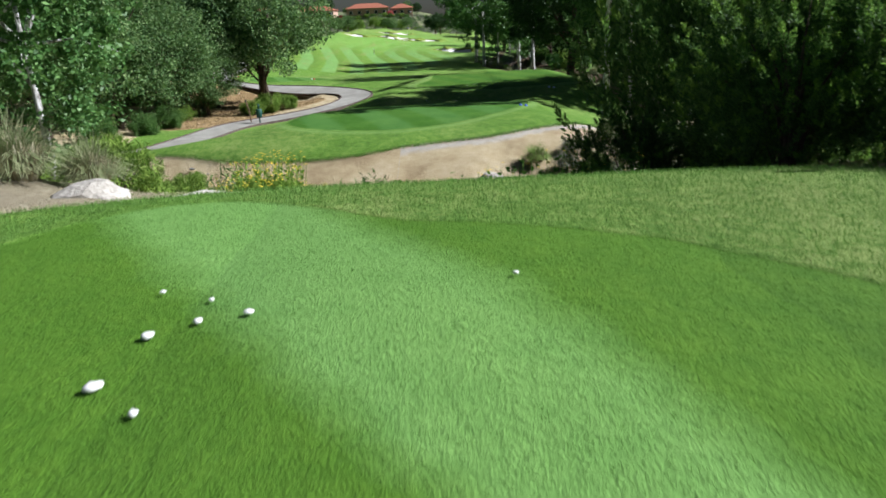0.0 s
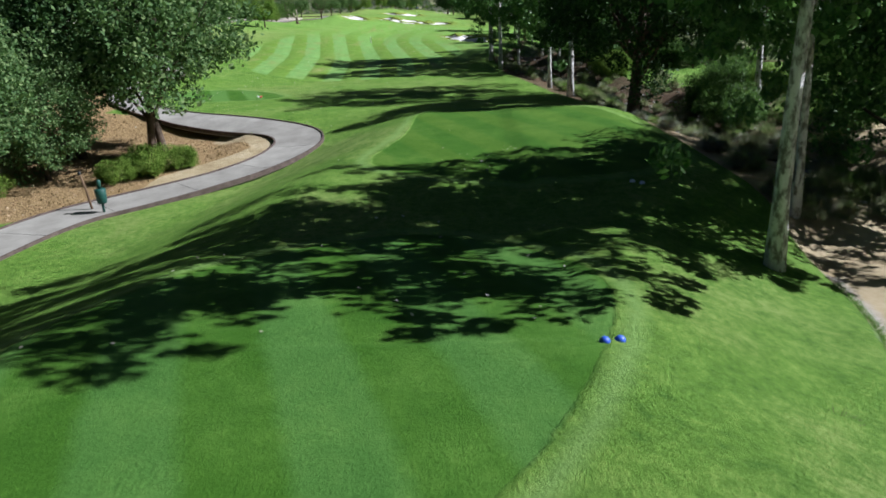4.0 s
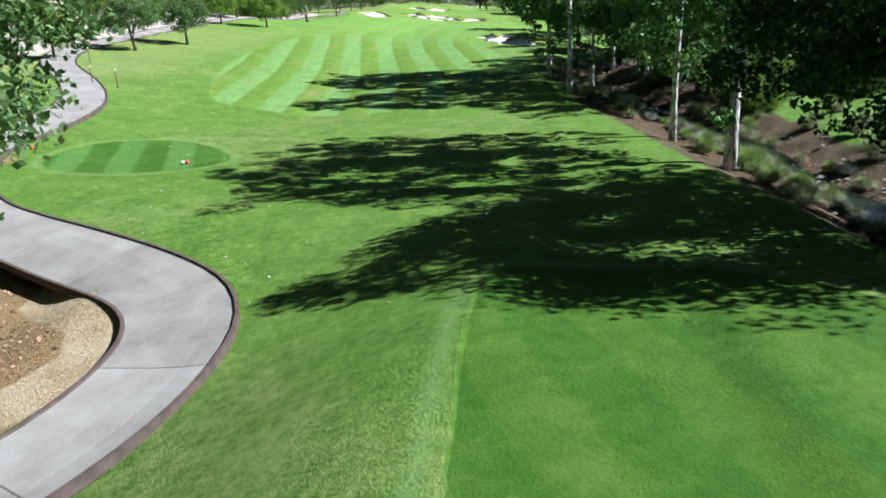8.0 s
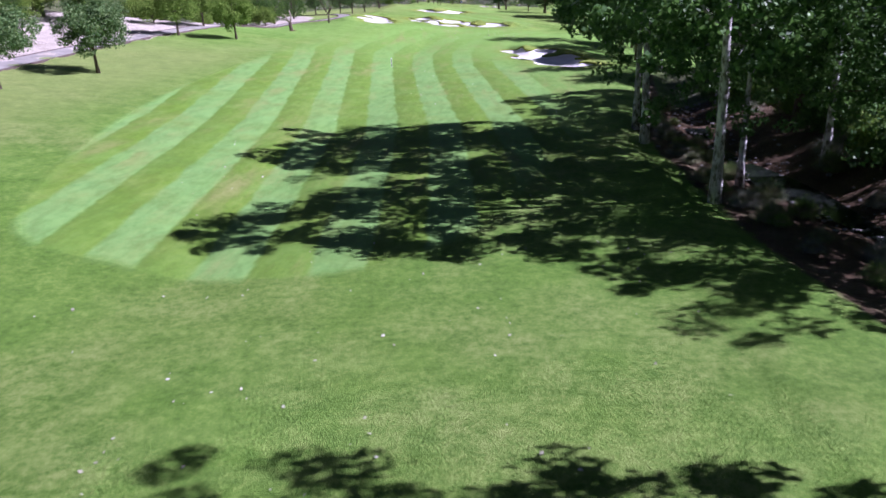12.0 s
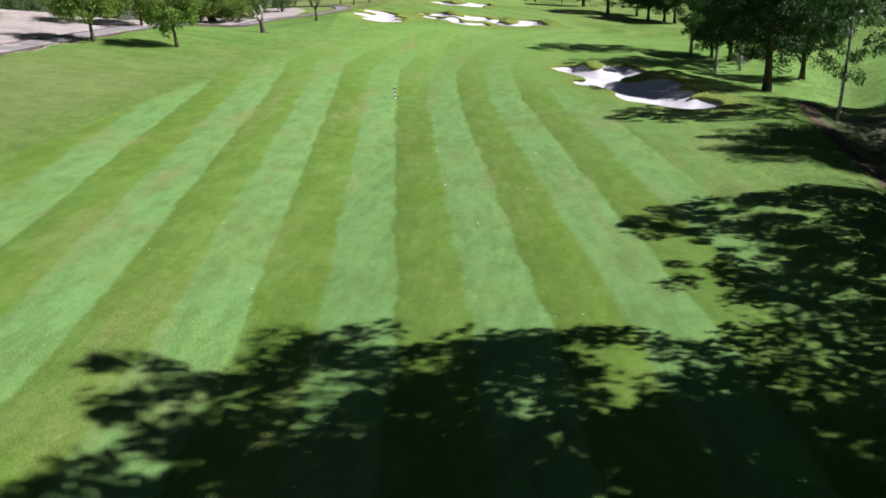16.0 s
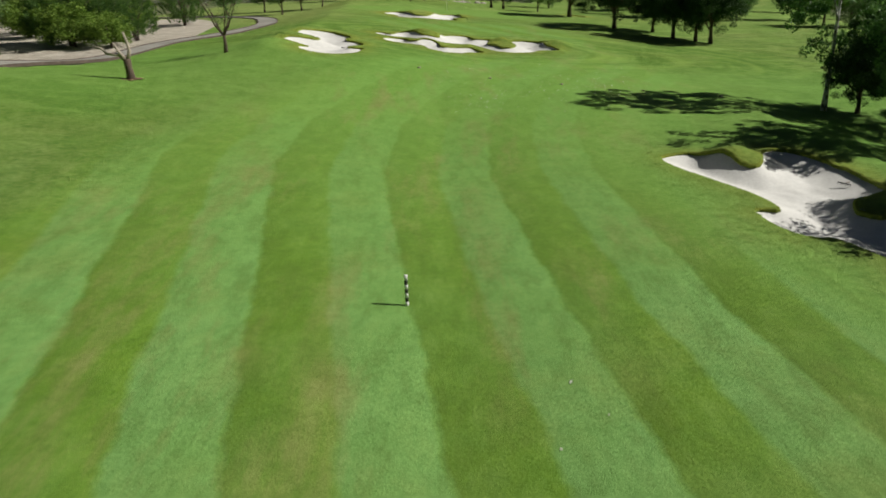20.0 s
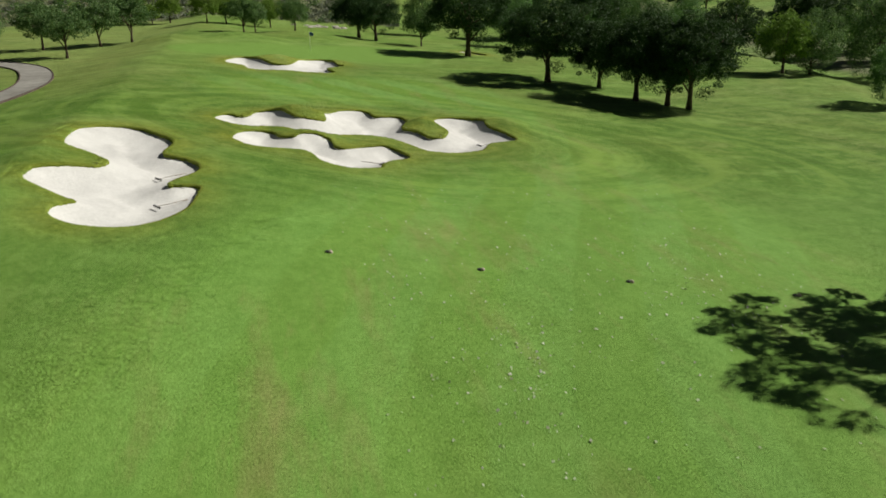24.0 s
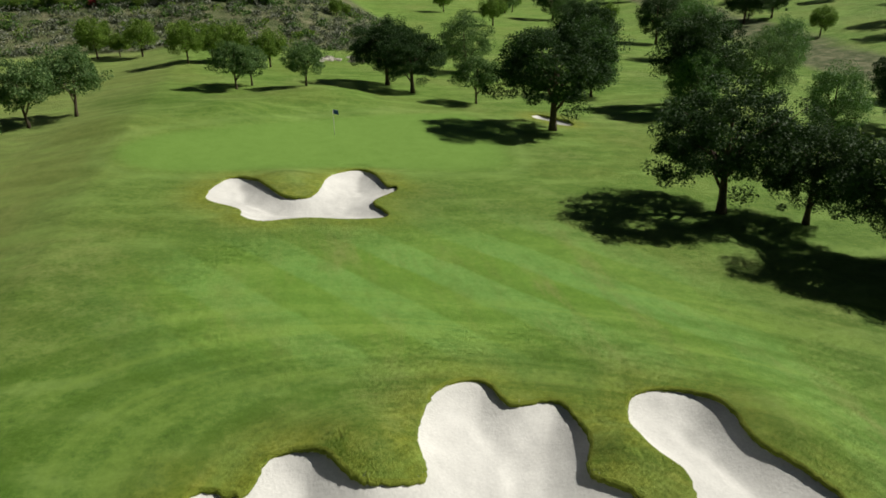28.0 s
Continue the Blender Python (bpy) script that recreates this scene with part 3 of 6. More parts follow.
BUNKERS = {
    "A": [(-23.8, 203.1), (-23.9, 206.1), (-22.7, 207.4), (-21.2, 207.4), (-19.7, 205.9), (-19.2, 204.6), (-19.4, 202.4), (-18.1, 201.4), (-17.6, 200.0), (-18.4, 198.2), (-18.6, 197.1), (-17.5, 197.1), (-17.4, 196.0), (-17.6, 194.4), (-18.3, 192.9), (-19.3, 192.0), (-20.5, 191.8), (-21.5, 192.1), (-22.1, 192.9), (-21.5, 194.1), (-22.0, 194.6), (-23.1, 195.7), (-23.9, 196.8), (-23.7, 197.7), (-22.6, 198.4), (-21.6, 199.0), (-21.4, 200.2), (-22.1, 201.1)],
    "B": [(-17.6, 213.2), (-17.0, 214.4), (-15.8, 214.2), (-15.0, 215.6), (-13.7, 215.4), (-12.9, 214.3), (-12.2, 213.9), (-10.7, 214.2), (-10.5, 216.3), (-9.2, 218.9), (-7.4, 219.4), (-6.7, 217.9), (-5.0, 217.8), (-4.8, 215.9), (-5.5, 214.2), (-4.6, 213.0), (-3.9, 211.7), (-3.0, 211.9), (-2.4, 213.9), (-3.3, 215.2), (-2.2, 217.6), (-0.4, 217.9), (0.9, 216.8), (0.8, 214.5), (1.6, 212.9), (1.8, 211.5), (-0.3, 210.4), (-1.4, 208.6), (-3.3, 207.8), (-4.9, 208.2), (-5.8, 209.6), (-7.1, 211.3), (-8.9, 211.5), (-10.9, 210.6), (-12.5, 210.9), (-13.5, 212.0), (-15.6, 211.4), (-16.9, 212.1)],
    "C": [(-16.4, 207.8), (-16.1, 209.0), (-15.4, 209.8), (-14.3, 209.8), (-13.8, 208.8), (-13.0, 208.4), (-12.4, 208.8), (-11.0, 208.7), (-10.7, 207.6), (-10.1, 207.2), (-8.9, 208.0), (-7.5, 208.2), (-6.7, 207.4), (-6.5, 206.4), (-7.7, 205.4), (-8.4, 204.3), (-8.6, 203.6), (-10.0, 203.0), (-11.0, 203.3), (-11.8, 204.2), (-12.1, 205.4), (-12.7, 206.1), (-14.1, 206.0), (-15.3, 206.1), (-16.0, 206.9)],
    "D": [(-18.0, 239.4), (-16.9, 243.0), (-15.4, 242.5), (-13.6, 239.3), (-11.8, 239.6), (-10.2, 244.3), (-8.0, 245.5), (-7.1, 241.9), (-6.5, 241.1), (-8.4, 238.7), (-7.9, 236.5), (-9.9, 236.0), (-12.6, 236.2), (-14.9, 235.7), (-16.0, 236.5), (-16.2, 237.6)],
    "E": [(12.4, 266.8), (13.6, 267.4), (14.6, 265.6), (15.4, 263.6), (14.8, 262.0), (13.6, 262.6), (13.2, 264.4), (12.4, 265.4)],
    "R": [(-0.5, 167.6), (0.2, 168.3), (1.1, 168.5), (1.9, 167.8), (2.3, 166.9), (2.6, 166.0), (3.1, 165.5), (3.7, 166.0), (4.7, 168.3), (5.7, 169.0), (6.5, 168.6), (6.95, 166.5), (7.0, 163.7), (6.6, 161.5), (5.7, 160.9), (4.9, 160.6), (4.3, 159.3), (4.7, 158.4), (5.7, 158.2), (6.8, 158.5), (7.9, 158.6), (8.5, 157.5), (8.6, 156.1), (7.6, 154.9), (8.4, 154.0), (9.0, 153.0), (8.0, 151.9), (7.6, 150.8), (8.2, 150.5), (8.9, 149.6), (8.9, 148.1), (7.6, 146.8), (6.3, 146.8), (5.2, 148.0), (4.2, 149.3), (3.3, 150.4), (2.9, 152.4), (3.0, 154.0), (2.5, 155.6), (2.1, 156.7), (1.3, 157.0), (0.75, 158.0), (0.65, 159.5), (1.55, 159.6), (1.65, 160.8), (1.35, 162.2), (0.5, 164.4), (-0.15, 166.0)],
}


def ease_near(loop):
    """Moves the near and far sides of an outline a little outwards."""
    a = np.array(loop)
    area = np.sum(a[:, 0] * np.roll(a[:, 1], -1) - np.roll(a[:, 0], -1) * a[:, 1])
    tang = np.roll(a, -1, 0) - np.roll(a, 1, 0)
    out = np.stack([tang[:, 1], -tang[:, 0]], -1) * (1 if area > 0 else -1)
    out /= np.linalg.norm(out, axis=1)[:, None] + 1e-9
    lean = out @ np.array([0.1, 0.99])
    a = a + out * (0.15 * np.clip(-lean, 0, 1) + 0.25 * np.clip(lean, 0, 1))[:, None]
    return [tuple(p) for p in a]


BUNKERS = {k: ease_near(smooth_loop(v, 5)) for k, v in BUNKERS.items()}
TEES = [
    smooth_loop([(-6.3, 30.6), (-5.4, 28.4), (-2.5, 27.3), (-0.4, 27.5), (1.6, 28.9), (3.4, 31.8), (4.4, 35.5), (3.0, 38.6), (0.0, 40.2), (-3.6, 38.0), (-5.8, 34.4)]),
    smooth_loop([(-1.3, 47.4), (-0.2, 45.5), (1.6, 44.7), (4.0, 44.0), (7.4, 44.5), (9.3, 47.0), (9.6, 51.2), (8.1, 56.6), (5.6, 60.0), (2.8, 60.8), (0.3, 60.6), (-0.4, 52.0)]),
    smooth_loop([(-19.6, 77.4), (-19.8, 79.8), (-18.7, 82.1), (-16.0, 82.9), (-13.2, 81.2), (-11.2, 77.9), (-12.2, 76.1), (-14.7, 75.5), (-17.8, 76.2)]),
    smooth_loop([(-7.0, -14.0), (5.5, -14.0), (4.6, 0.0), (3.5, 3.0), (2.77, 4.15), (2.26, 4.76), (1.64, 5.38), (0.58, 5.96), (-0.3, 6.2), (-1.3, 6.9), (-2.4, 7.3), (-3.3, 6.8), (-4.0, 5.5), (-5.2, 2.0)]),
]
GREEN = smooth_loop([(-24.4, 250), (-21.4, 255.5), (-12.8, 260.7), (-4, 265.5), (4.6, 267), (7, 260), (4.6, 252.9), (1.8, 246.2), (-9.6, 245.9), (-21.1, 244.6)])
FAIRWAY = smooth_loop([(-13.4, 93.2), (-8.6, 92.4), (-4.4, 93.9), (-1.6, 98.0), (1.6, 108), (5.2, 122), (7.6, 138), (5.6, 148), (1.0, 156), (-0.6, 165), (0.0, 172), (5.0, 178), (9.5, 190), (8.0, 204), (7.5, 220), (3.0, 232), (-6.0, 234), (-18.0, 230), (-17.0, 222), (-2.0, 221.5), (4.0, 214), (1.0, 206), (-8.0, 201), (-16.0, 192), (-24.0, 172), (-26.0, 150), (-25.4, 130), (-23.0, 112), (-18.5, 96.4)])
PATH = smooth_loop([(-52, 20), (-36, 26.5), (-27, 30), (-19.5, 34), (-16.9, 36.8), (-15.5, 40.5), (-14.8, 44), (-14.2, 47.5), (-13.3, 49.8), (-11.7, 51.6), (-10.1, 53.2), (-8.6, 54.8), (-7.6, 56.3), (-6.95, 57.7), (-6.6, 59.3), (-6.7, 61.0), (-7.5, 62.6), (-9.2, 64.1), (-12.4, 66.2), (-15.4, 68.1), (-18.2, 70.2), (-21.3, 74.0), (-23.2, 79.0), (-23.2, 85.5), (-24.3, 90.3), (-28.2, 97.0), (-34.6, 106), (-38.6, 116), (-40.6, 130), (-42.8, 150), (-43.4, 165), (-42.0, 176), (-39.4, 186), (-38.0, 196), (-37.2, 208), (-34.2, 220), (-32.8, 231), (-36, 242), (-44, 250), (-58, 256), (-80, 260)], 6, closed=False)
ISLAND = smooth_loop([(-15, 30.5), (-9, 26.4), (-5.1, 25.2), (-3.0, 25.0), (-1.2, 25.4), (1.4, 26.0), (3.2, 26.8), (5.4, 28.2), (7.6, 31.0), (9.2, 34.0), (10.6, 39.0), (11.0, 46), (10.6, 54), (9.6, 62), (9.4, 70), (8.9, 78), (8.3, 86), (6.4, 95), (5.8, 104), (5.8, 113), (8.5, 124), (11.0, 138), (13.0, 154), (18.0, 172), (24, 196), (36, 230), (50, 300), (80, 420), (-90, 420), (-90, 262), (-46, 215), (-37, 190), (-40, 172), (-40, 150), (-37, 128), (-33, 106), (-26, 92), (-30, 80), (-26, 66), (-19, 55), (-19, 45)], 5)
MULCH = smooth_loop([(-8.3, 58.4), (-7.7, 60.0), (-7.9, 61.2), (-8.7, 62.4), (-10.4, 63.8), (-12.8, 66.0), (-15.4, 67.4), (-19, 69.2), (-26, 69), (-30, 62), (-26, 52), (-19, 48.5), (-14.4, 50.2), (-10.9, 55.0)])


def ground_at(x, y):
    """Height of the turf, with the mounds round the bunkers and the bed of the path."""
    z = height(x, y)
    x, y = np.asarray(x, float), np.asarray(y, float)
    for bx, by, r, h in ((-12.3, 215.8, 1.9, 0.78), (-3.8, 215.0, 1.25, 0.72), (2.4, 215.6, 2.0, 0.62), (-12.0, 209.4, 1.4, 0.42), (-7.6, 209.6, 1.2, 0.3), (-24.0, 199.6, 1.8, 0.4), (-24.8, 193.5, 2.2, 0.35),
                         (-13.0, 242.6, 2.2, 0.6), (-6.8, 243.8, 1.8, 0.3), (2.9, 167.4, 1.25, 0.62), (6.6, 159.8, 1.0, 0.5), (8.4, 161.0, 1.5, 0.4), (-17.5, 264.0, 4.5, 1.1), (-8.5, 274.0, 7.0, 1.2), (-26.0, 259, 4.0, 0.7)):
        z = z + h * np.exp(-((x - bx) ** 2 + (y - by) ** 2) / r ** 2)
    # far hillside and the valley beyond the green
    z = z + 6.3 * sstep(316, 352, y) * (1 - sstep(-8, 22, x)) + sstep(300, 520, y) * (5.0 - 0.03 * np.clip(x, -150, 150)) - 3.0 * sstep(25, 90, x) * sstep(150, 260, y)
    z = z + 0.10 * np.maximum(0, np.abs(x + 5) - 75)
    return z


# ---- ground ----
def spread(*runs):
    """Grid lines: runs of (from, to, step)."""
    out = []
    for a, b, s in runs:
        out.append(np.linspace(a, b, max(2, int(round((b - a) / s)) + 1))[:-1])
    return np.concatenate(out + [[runs[-1][1]]])


def stripe_run(x, y):
    c = np.interp(y, (90, 110, 117.5, 125, 152.6, 166, 175, 182, 190, 200, 215, 235), (-5.2, -6.8, -7.5, -8.6, -12.4, -13.9, -13.4, -11.8, -8.4, -3.6, 1.5, 0))
    w = np.interp(y, (90, 110, 125, 152, 166, 190), (1.8, 1.9, 2.0, 2.2, 2.45, 2.6))
    return np.where(y > 220.5, (0.80 * x + 0.60 * (y - 220)) / 2.3, (x - c) / w + 0.5)


def zone_marks(me, X, Y):
    """Marks which turf, earth or sand each place of a mesh bears."""
    def put(name, values):
        me.attributes.new(name, "FLOAT", "POINT").data.foreach_set("value", np.asarray(values, np.float32).ravel())

    island = inside_of(X, Y, ISLAND)
    tee = np.full(X.shape, -8.0)
    for loop in TEES:
        tee = np.maximum(tee, inside_of(X, Y, loop))
    fair = inside_of(X, Y, FAIRWAY)
    put("tee", tee)
    put("fair", fair * (1 - 0.92 * np.maximum(sstep(138, 162, Y), sstep(96, 112, Y) * sstep(-12, -4, X))))
    put("green", inside_of(X, Y, GREEN) * 0.07)
    put("stripe", stripe_run(X, Y))
    put("clear", (0.95 - 0.33 * sstep(150, 176, Y) - 0.22 * sstep(168, 180, Y) + 0.30 * sstep(187, 195, Y) + 0.22 * sstep(219, 223, Y)) * (1 - sstep(-1.5, 1.5, X - np.interp(Y, (120, 138, 156, 172, 182), (3.5, 2.4, -1.6, -2.6, 8.0)))))
    put("teestripe", np.where(Y < 15, np.clip(np.abs(1.4 * X + Y - 3.65 + 0.22 * np.maximum(0, 4.5 - Y)) / (2.9 - 0.44 * np.clip(4.5 - Y, 0, 4)), 0, 1), np.where((Y > 42) & (Y < 66), (X + 0.36 * Y - 20.7) / 1.2, (0.88 * X + 0.30 * Y) / 1.15)))
    start_edge = Y - (9.1 - 0.06 * np.clip(X - 0.7, -7, 7) ** 2)
    bank = np.minimum(start_edge, -island)
    bank = np.where((Y < 60) & (np.abs(X) < 60), bank, -8.0)
    waste = np.minimum(-X - np.interp(Y, (96, 110, 150, 172, 185, 200, 215, 235, 250), (37, 39, 41.8, 42.0, 38.4, 37.2, 37.4, 40, 48)), np.minimum(np.minimum(Y - 92, 250 - Y), X + 75))
    litter = np.minimum(-X - np.interp(Y, (20, 30, 40, 50, 60), (29, 31, 26, 22.5, 21)), np.minimum(Y - 18, 78 - Y))
    right = np.minimum(X - np.interp(Y, (30, 60, 95, 115, 130, 160, 200), (11, 9.8, 6.6, 6.4, 10, 15, 24)), np.minimum(Y - 52, 150 - Y))
    lawn = np.minimum(X - 17, 44 - X)
    lawn = np.minimum(lawn, np.minimum(Y - 77, 95 - Y))
    right = np.minimum(right, -lawn)
    wild = np.maximum(np.maximum(-X - 52 - 8 * sstep(215, 260, Y), np.minimum(X - 50 - 0.25 * np.maximum(0, Y - 200), 66 + 0.25 * np.maximum(0, Y - 200) - X)), np.minimum(np.minimum(Y - 321 - 0.05 * X, 14 - X), 560 - Y))
    over = X - np.interp(Y, [p[1] for p in CREEK[8:]], [p[0] for p in CREEK[8:]])
    earth = np.minimum(np.minimum(np.minimum(np.maximum(over - 2.0, np.minimum(right - 0.15, Y - 60)), 17 - over), np.minimum(Y - 47, 128 - Y)), -lawn)
    wild = np.clip(np.minimum(np.maximum(wild, right - 1.6), -earth), -8, 8)
    pit = inside_of(X, Y, MULCH)
    slope = np.where(X > -12.5, np.minimum(pit - 0.1, 1.5 - pit), -8.0)
    put("sand", np.maximum(np.maximum(np.minimum(bank, Y - 13.4), waste), slope))
    put("straw", np.where((np.abs(X) < 40) & (Y < 30), np.minimum(start_edge, 14.4 - Y), -8.0))
    strip = np.minimum(right - 0.2, 1.3 - right)
    put("mulch", np.maximum(np.maximum(inside_of(X, Y, MULCH), litter), np.maximum(strip, np.clip(earth, -8, 8))))
    put("wild", wild)
    put("chalk", np.where((Y < 40) & (X > -1.5) & (Y > 20), island + 0.22, 8.0))
    pits = np.full(X.shape, -8.0)
    for loop in BUNKERS.values():
        pits = np.maximum(pits, inside_of(X, Y, loop))
    ring = 0.55 * np.exp(-(np.minimum(pits, 0) / 1.8) ** 2)
    put("ring", np.exp(-(np.minimum(pits, 0) / 1.5) ** 2))
    put("lap", np.hypot((X + 6) / 1.35, (Y - 211.5) * 1.15 + 0.25 * (X + 6)) + 0.35 * np.sin(0.11 * X))
    put("lap_zone", sstep(192, 203, Y) * (1 - sstep(220, 231, Y)) * sstep(-36, -28, X))
    put("aged", 0.25 + 0.75 * sstep(140, 185, Y))
    put("fresh", sstep(145, 160, Y) * (1 - sstep(194, 208, Y)) * (1 - 0.75 * np.exp(-(np.minimum(pits, 0) / 1.3) ** 2)) * (0.25 + 0.75 * np.maximum(sstep(-4, 0, X - 0.3 * (160 - Y)), sstep(166, 184, Y))))
    put("dry", ring + 0.45 * sstep(5.8, 7.6, Y + 0.35 * X) * sstep(0.5, 3.5, X) * (Y < 12) + 0.7 * sstep(22, 32, -X) * sstep(88, 105, Y) * (1 - sstep(145, 170, Y)) + 0.6 * sstep(20, 30, -X) * sstep(222, 240, Y) + 0.25 * sstep(205, 230, Y))


def build_ground():
    gx = spread((-900, -300, 60), (-300, -100, 20), (-100, -50, 4), (-50, -30, 1.0), (-30, 14, 0.34), (14, 30, 0.7), (30, 70, 2.5), (70, 200, 13), (200, 900, 70))
    gy = spread((-200, -20, 18), (-20, -4, 2), (-4, 12, 0.3), (12, 70, 0.36), (70, 145, 0.6), (145, 171, 0.34), (171, 193, 0.6), (193, 246, 0.34), (246, 300, 0.9), (300, 420, 4), (420, 1500, 60))
    X, Y = np.meshgrid(gx, gy)
    Z = ground_at(X, Y)
    # small unevenness off the mown turf
    cut = np.full(X.shape, -8.0)
    for loop in BUNKERS.values():
        cut = np.maximum(cut, inside_of(X, Y, loop))
    island = np.maximum(inside_of(X, Y, ISLAND), np.clip(9.1 - 0.06 * np.clip(X - 0.7, -7, 7) ** 2 - Y, -8, 8))
    d_creek, _ = seg_dist(X, Y, CREEK)
    wild = np.clip(-island / 2.0, 0, 1)
    lumps = 0.16 * np.sin(1.3 * X + 0.7 * np.sin(0.9 * Y)) * np.sin(1.1 * Y + 0.8 * np.sin(0.7 * X)) + 0.06 * np.sin(3.1 * X + 1.7 * Y) * np.sin(2.7 * Y - 1.1 * X)
    Z = Z + wild * lumps * (np.abs(X) < 100)
    # turf stands a hand above the earth along its edge
    Z = Z + 0.10 * np.clip(island / 0.3, -1, 1) * (((Y < 33) & (X > -14)) | ((X > 4) & (Y < 130)))
    Z = np.where(cut > -0.45, Z - 1.4, Z)
    n, k = X.shape
    verts = np.stack([X, Y, Z], -1).reshape(-1, 3)
    idx = np.arange(n * k).reshape(n, k)
    faces = np.stack([idx[:-1, :-1], idx[:-1, 1:], idx[1:, 1:], idx[1:, :-1]], -1).reshape(-1, 4)
    me = bpy.data.meshes.new("ground")
    me.vertices.add(len(verts))
    me.vertices.foreach_set("co", verts.astype(np.float32).ravel())
    me.loops.add(faces.size)
    me.loops.foreach_set("vertex_index", faces.astype(np.int32).ravel())
    me.polygons.add(len(faces))
    me.polygons.foreach_set("loop_start", np.arange(0, faces.size, 4, dtype=np.int32))
    me.materials.append(MAT["ground"])
    me.update()
    me.shade_smooth()

    zone_marks(me, X, Y)
    return tagged(new("ground", me), "mown green turf, sandy earth and mulch of a golf hole", "ground", kind="structure")


build_ground()


def creek_water():
    line = smooth_loop(list(CREEK), 5, closed=False)
    verts, faces = [], []
    line = [p for p in line if p[1] < 122]
    for i, (x, y) in enumerate(line):
        a, b = line[max(i - 1, 0)], line[min(i + 1, len(line) - 1)]
        dx, dy = b[0] - a[0], b[1] - a[1]
        L = math.hypot(dx, dy)
        nx, ny = -dy / L, dx / L
        gorge = 1 - float(sstep(22, 34, y))
        w = (0.62 + 0.28 * gorge) + (0.3 + 0.12 * (1 - gorge)) * math.sin(i * 0.9)
        edge = min(float(ground_at(x + nx * w, y + ny * w)), float(ground_at(x - nx * w, y - ny * w)))
        z = float(ground_at(x, y)) + 0.30 - 0.16 * gorge
        z = z if gorge > 0.5 else min(z, edge + 0.03)
        verts += [(x + nx * w, y + ny * w, z), (x - nx * w, y - ny * w, z)]
        if i:
            faces.append((2 * i - 2, 2 * i - 1, 2 * i + 1, 2 * i))
    tagged(new("water", mesh_from("water", verts, faces, MAT["water"], True)), "dark shallow creek water reflecting the sky", "creek", kind="structure")


creek_water()


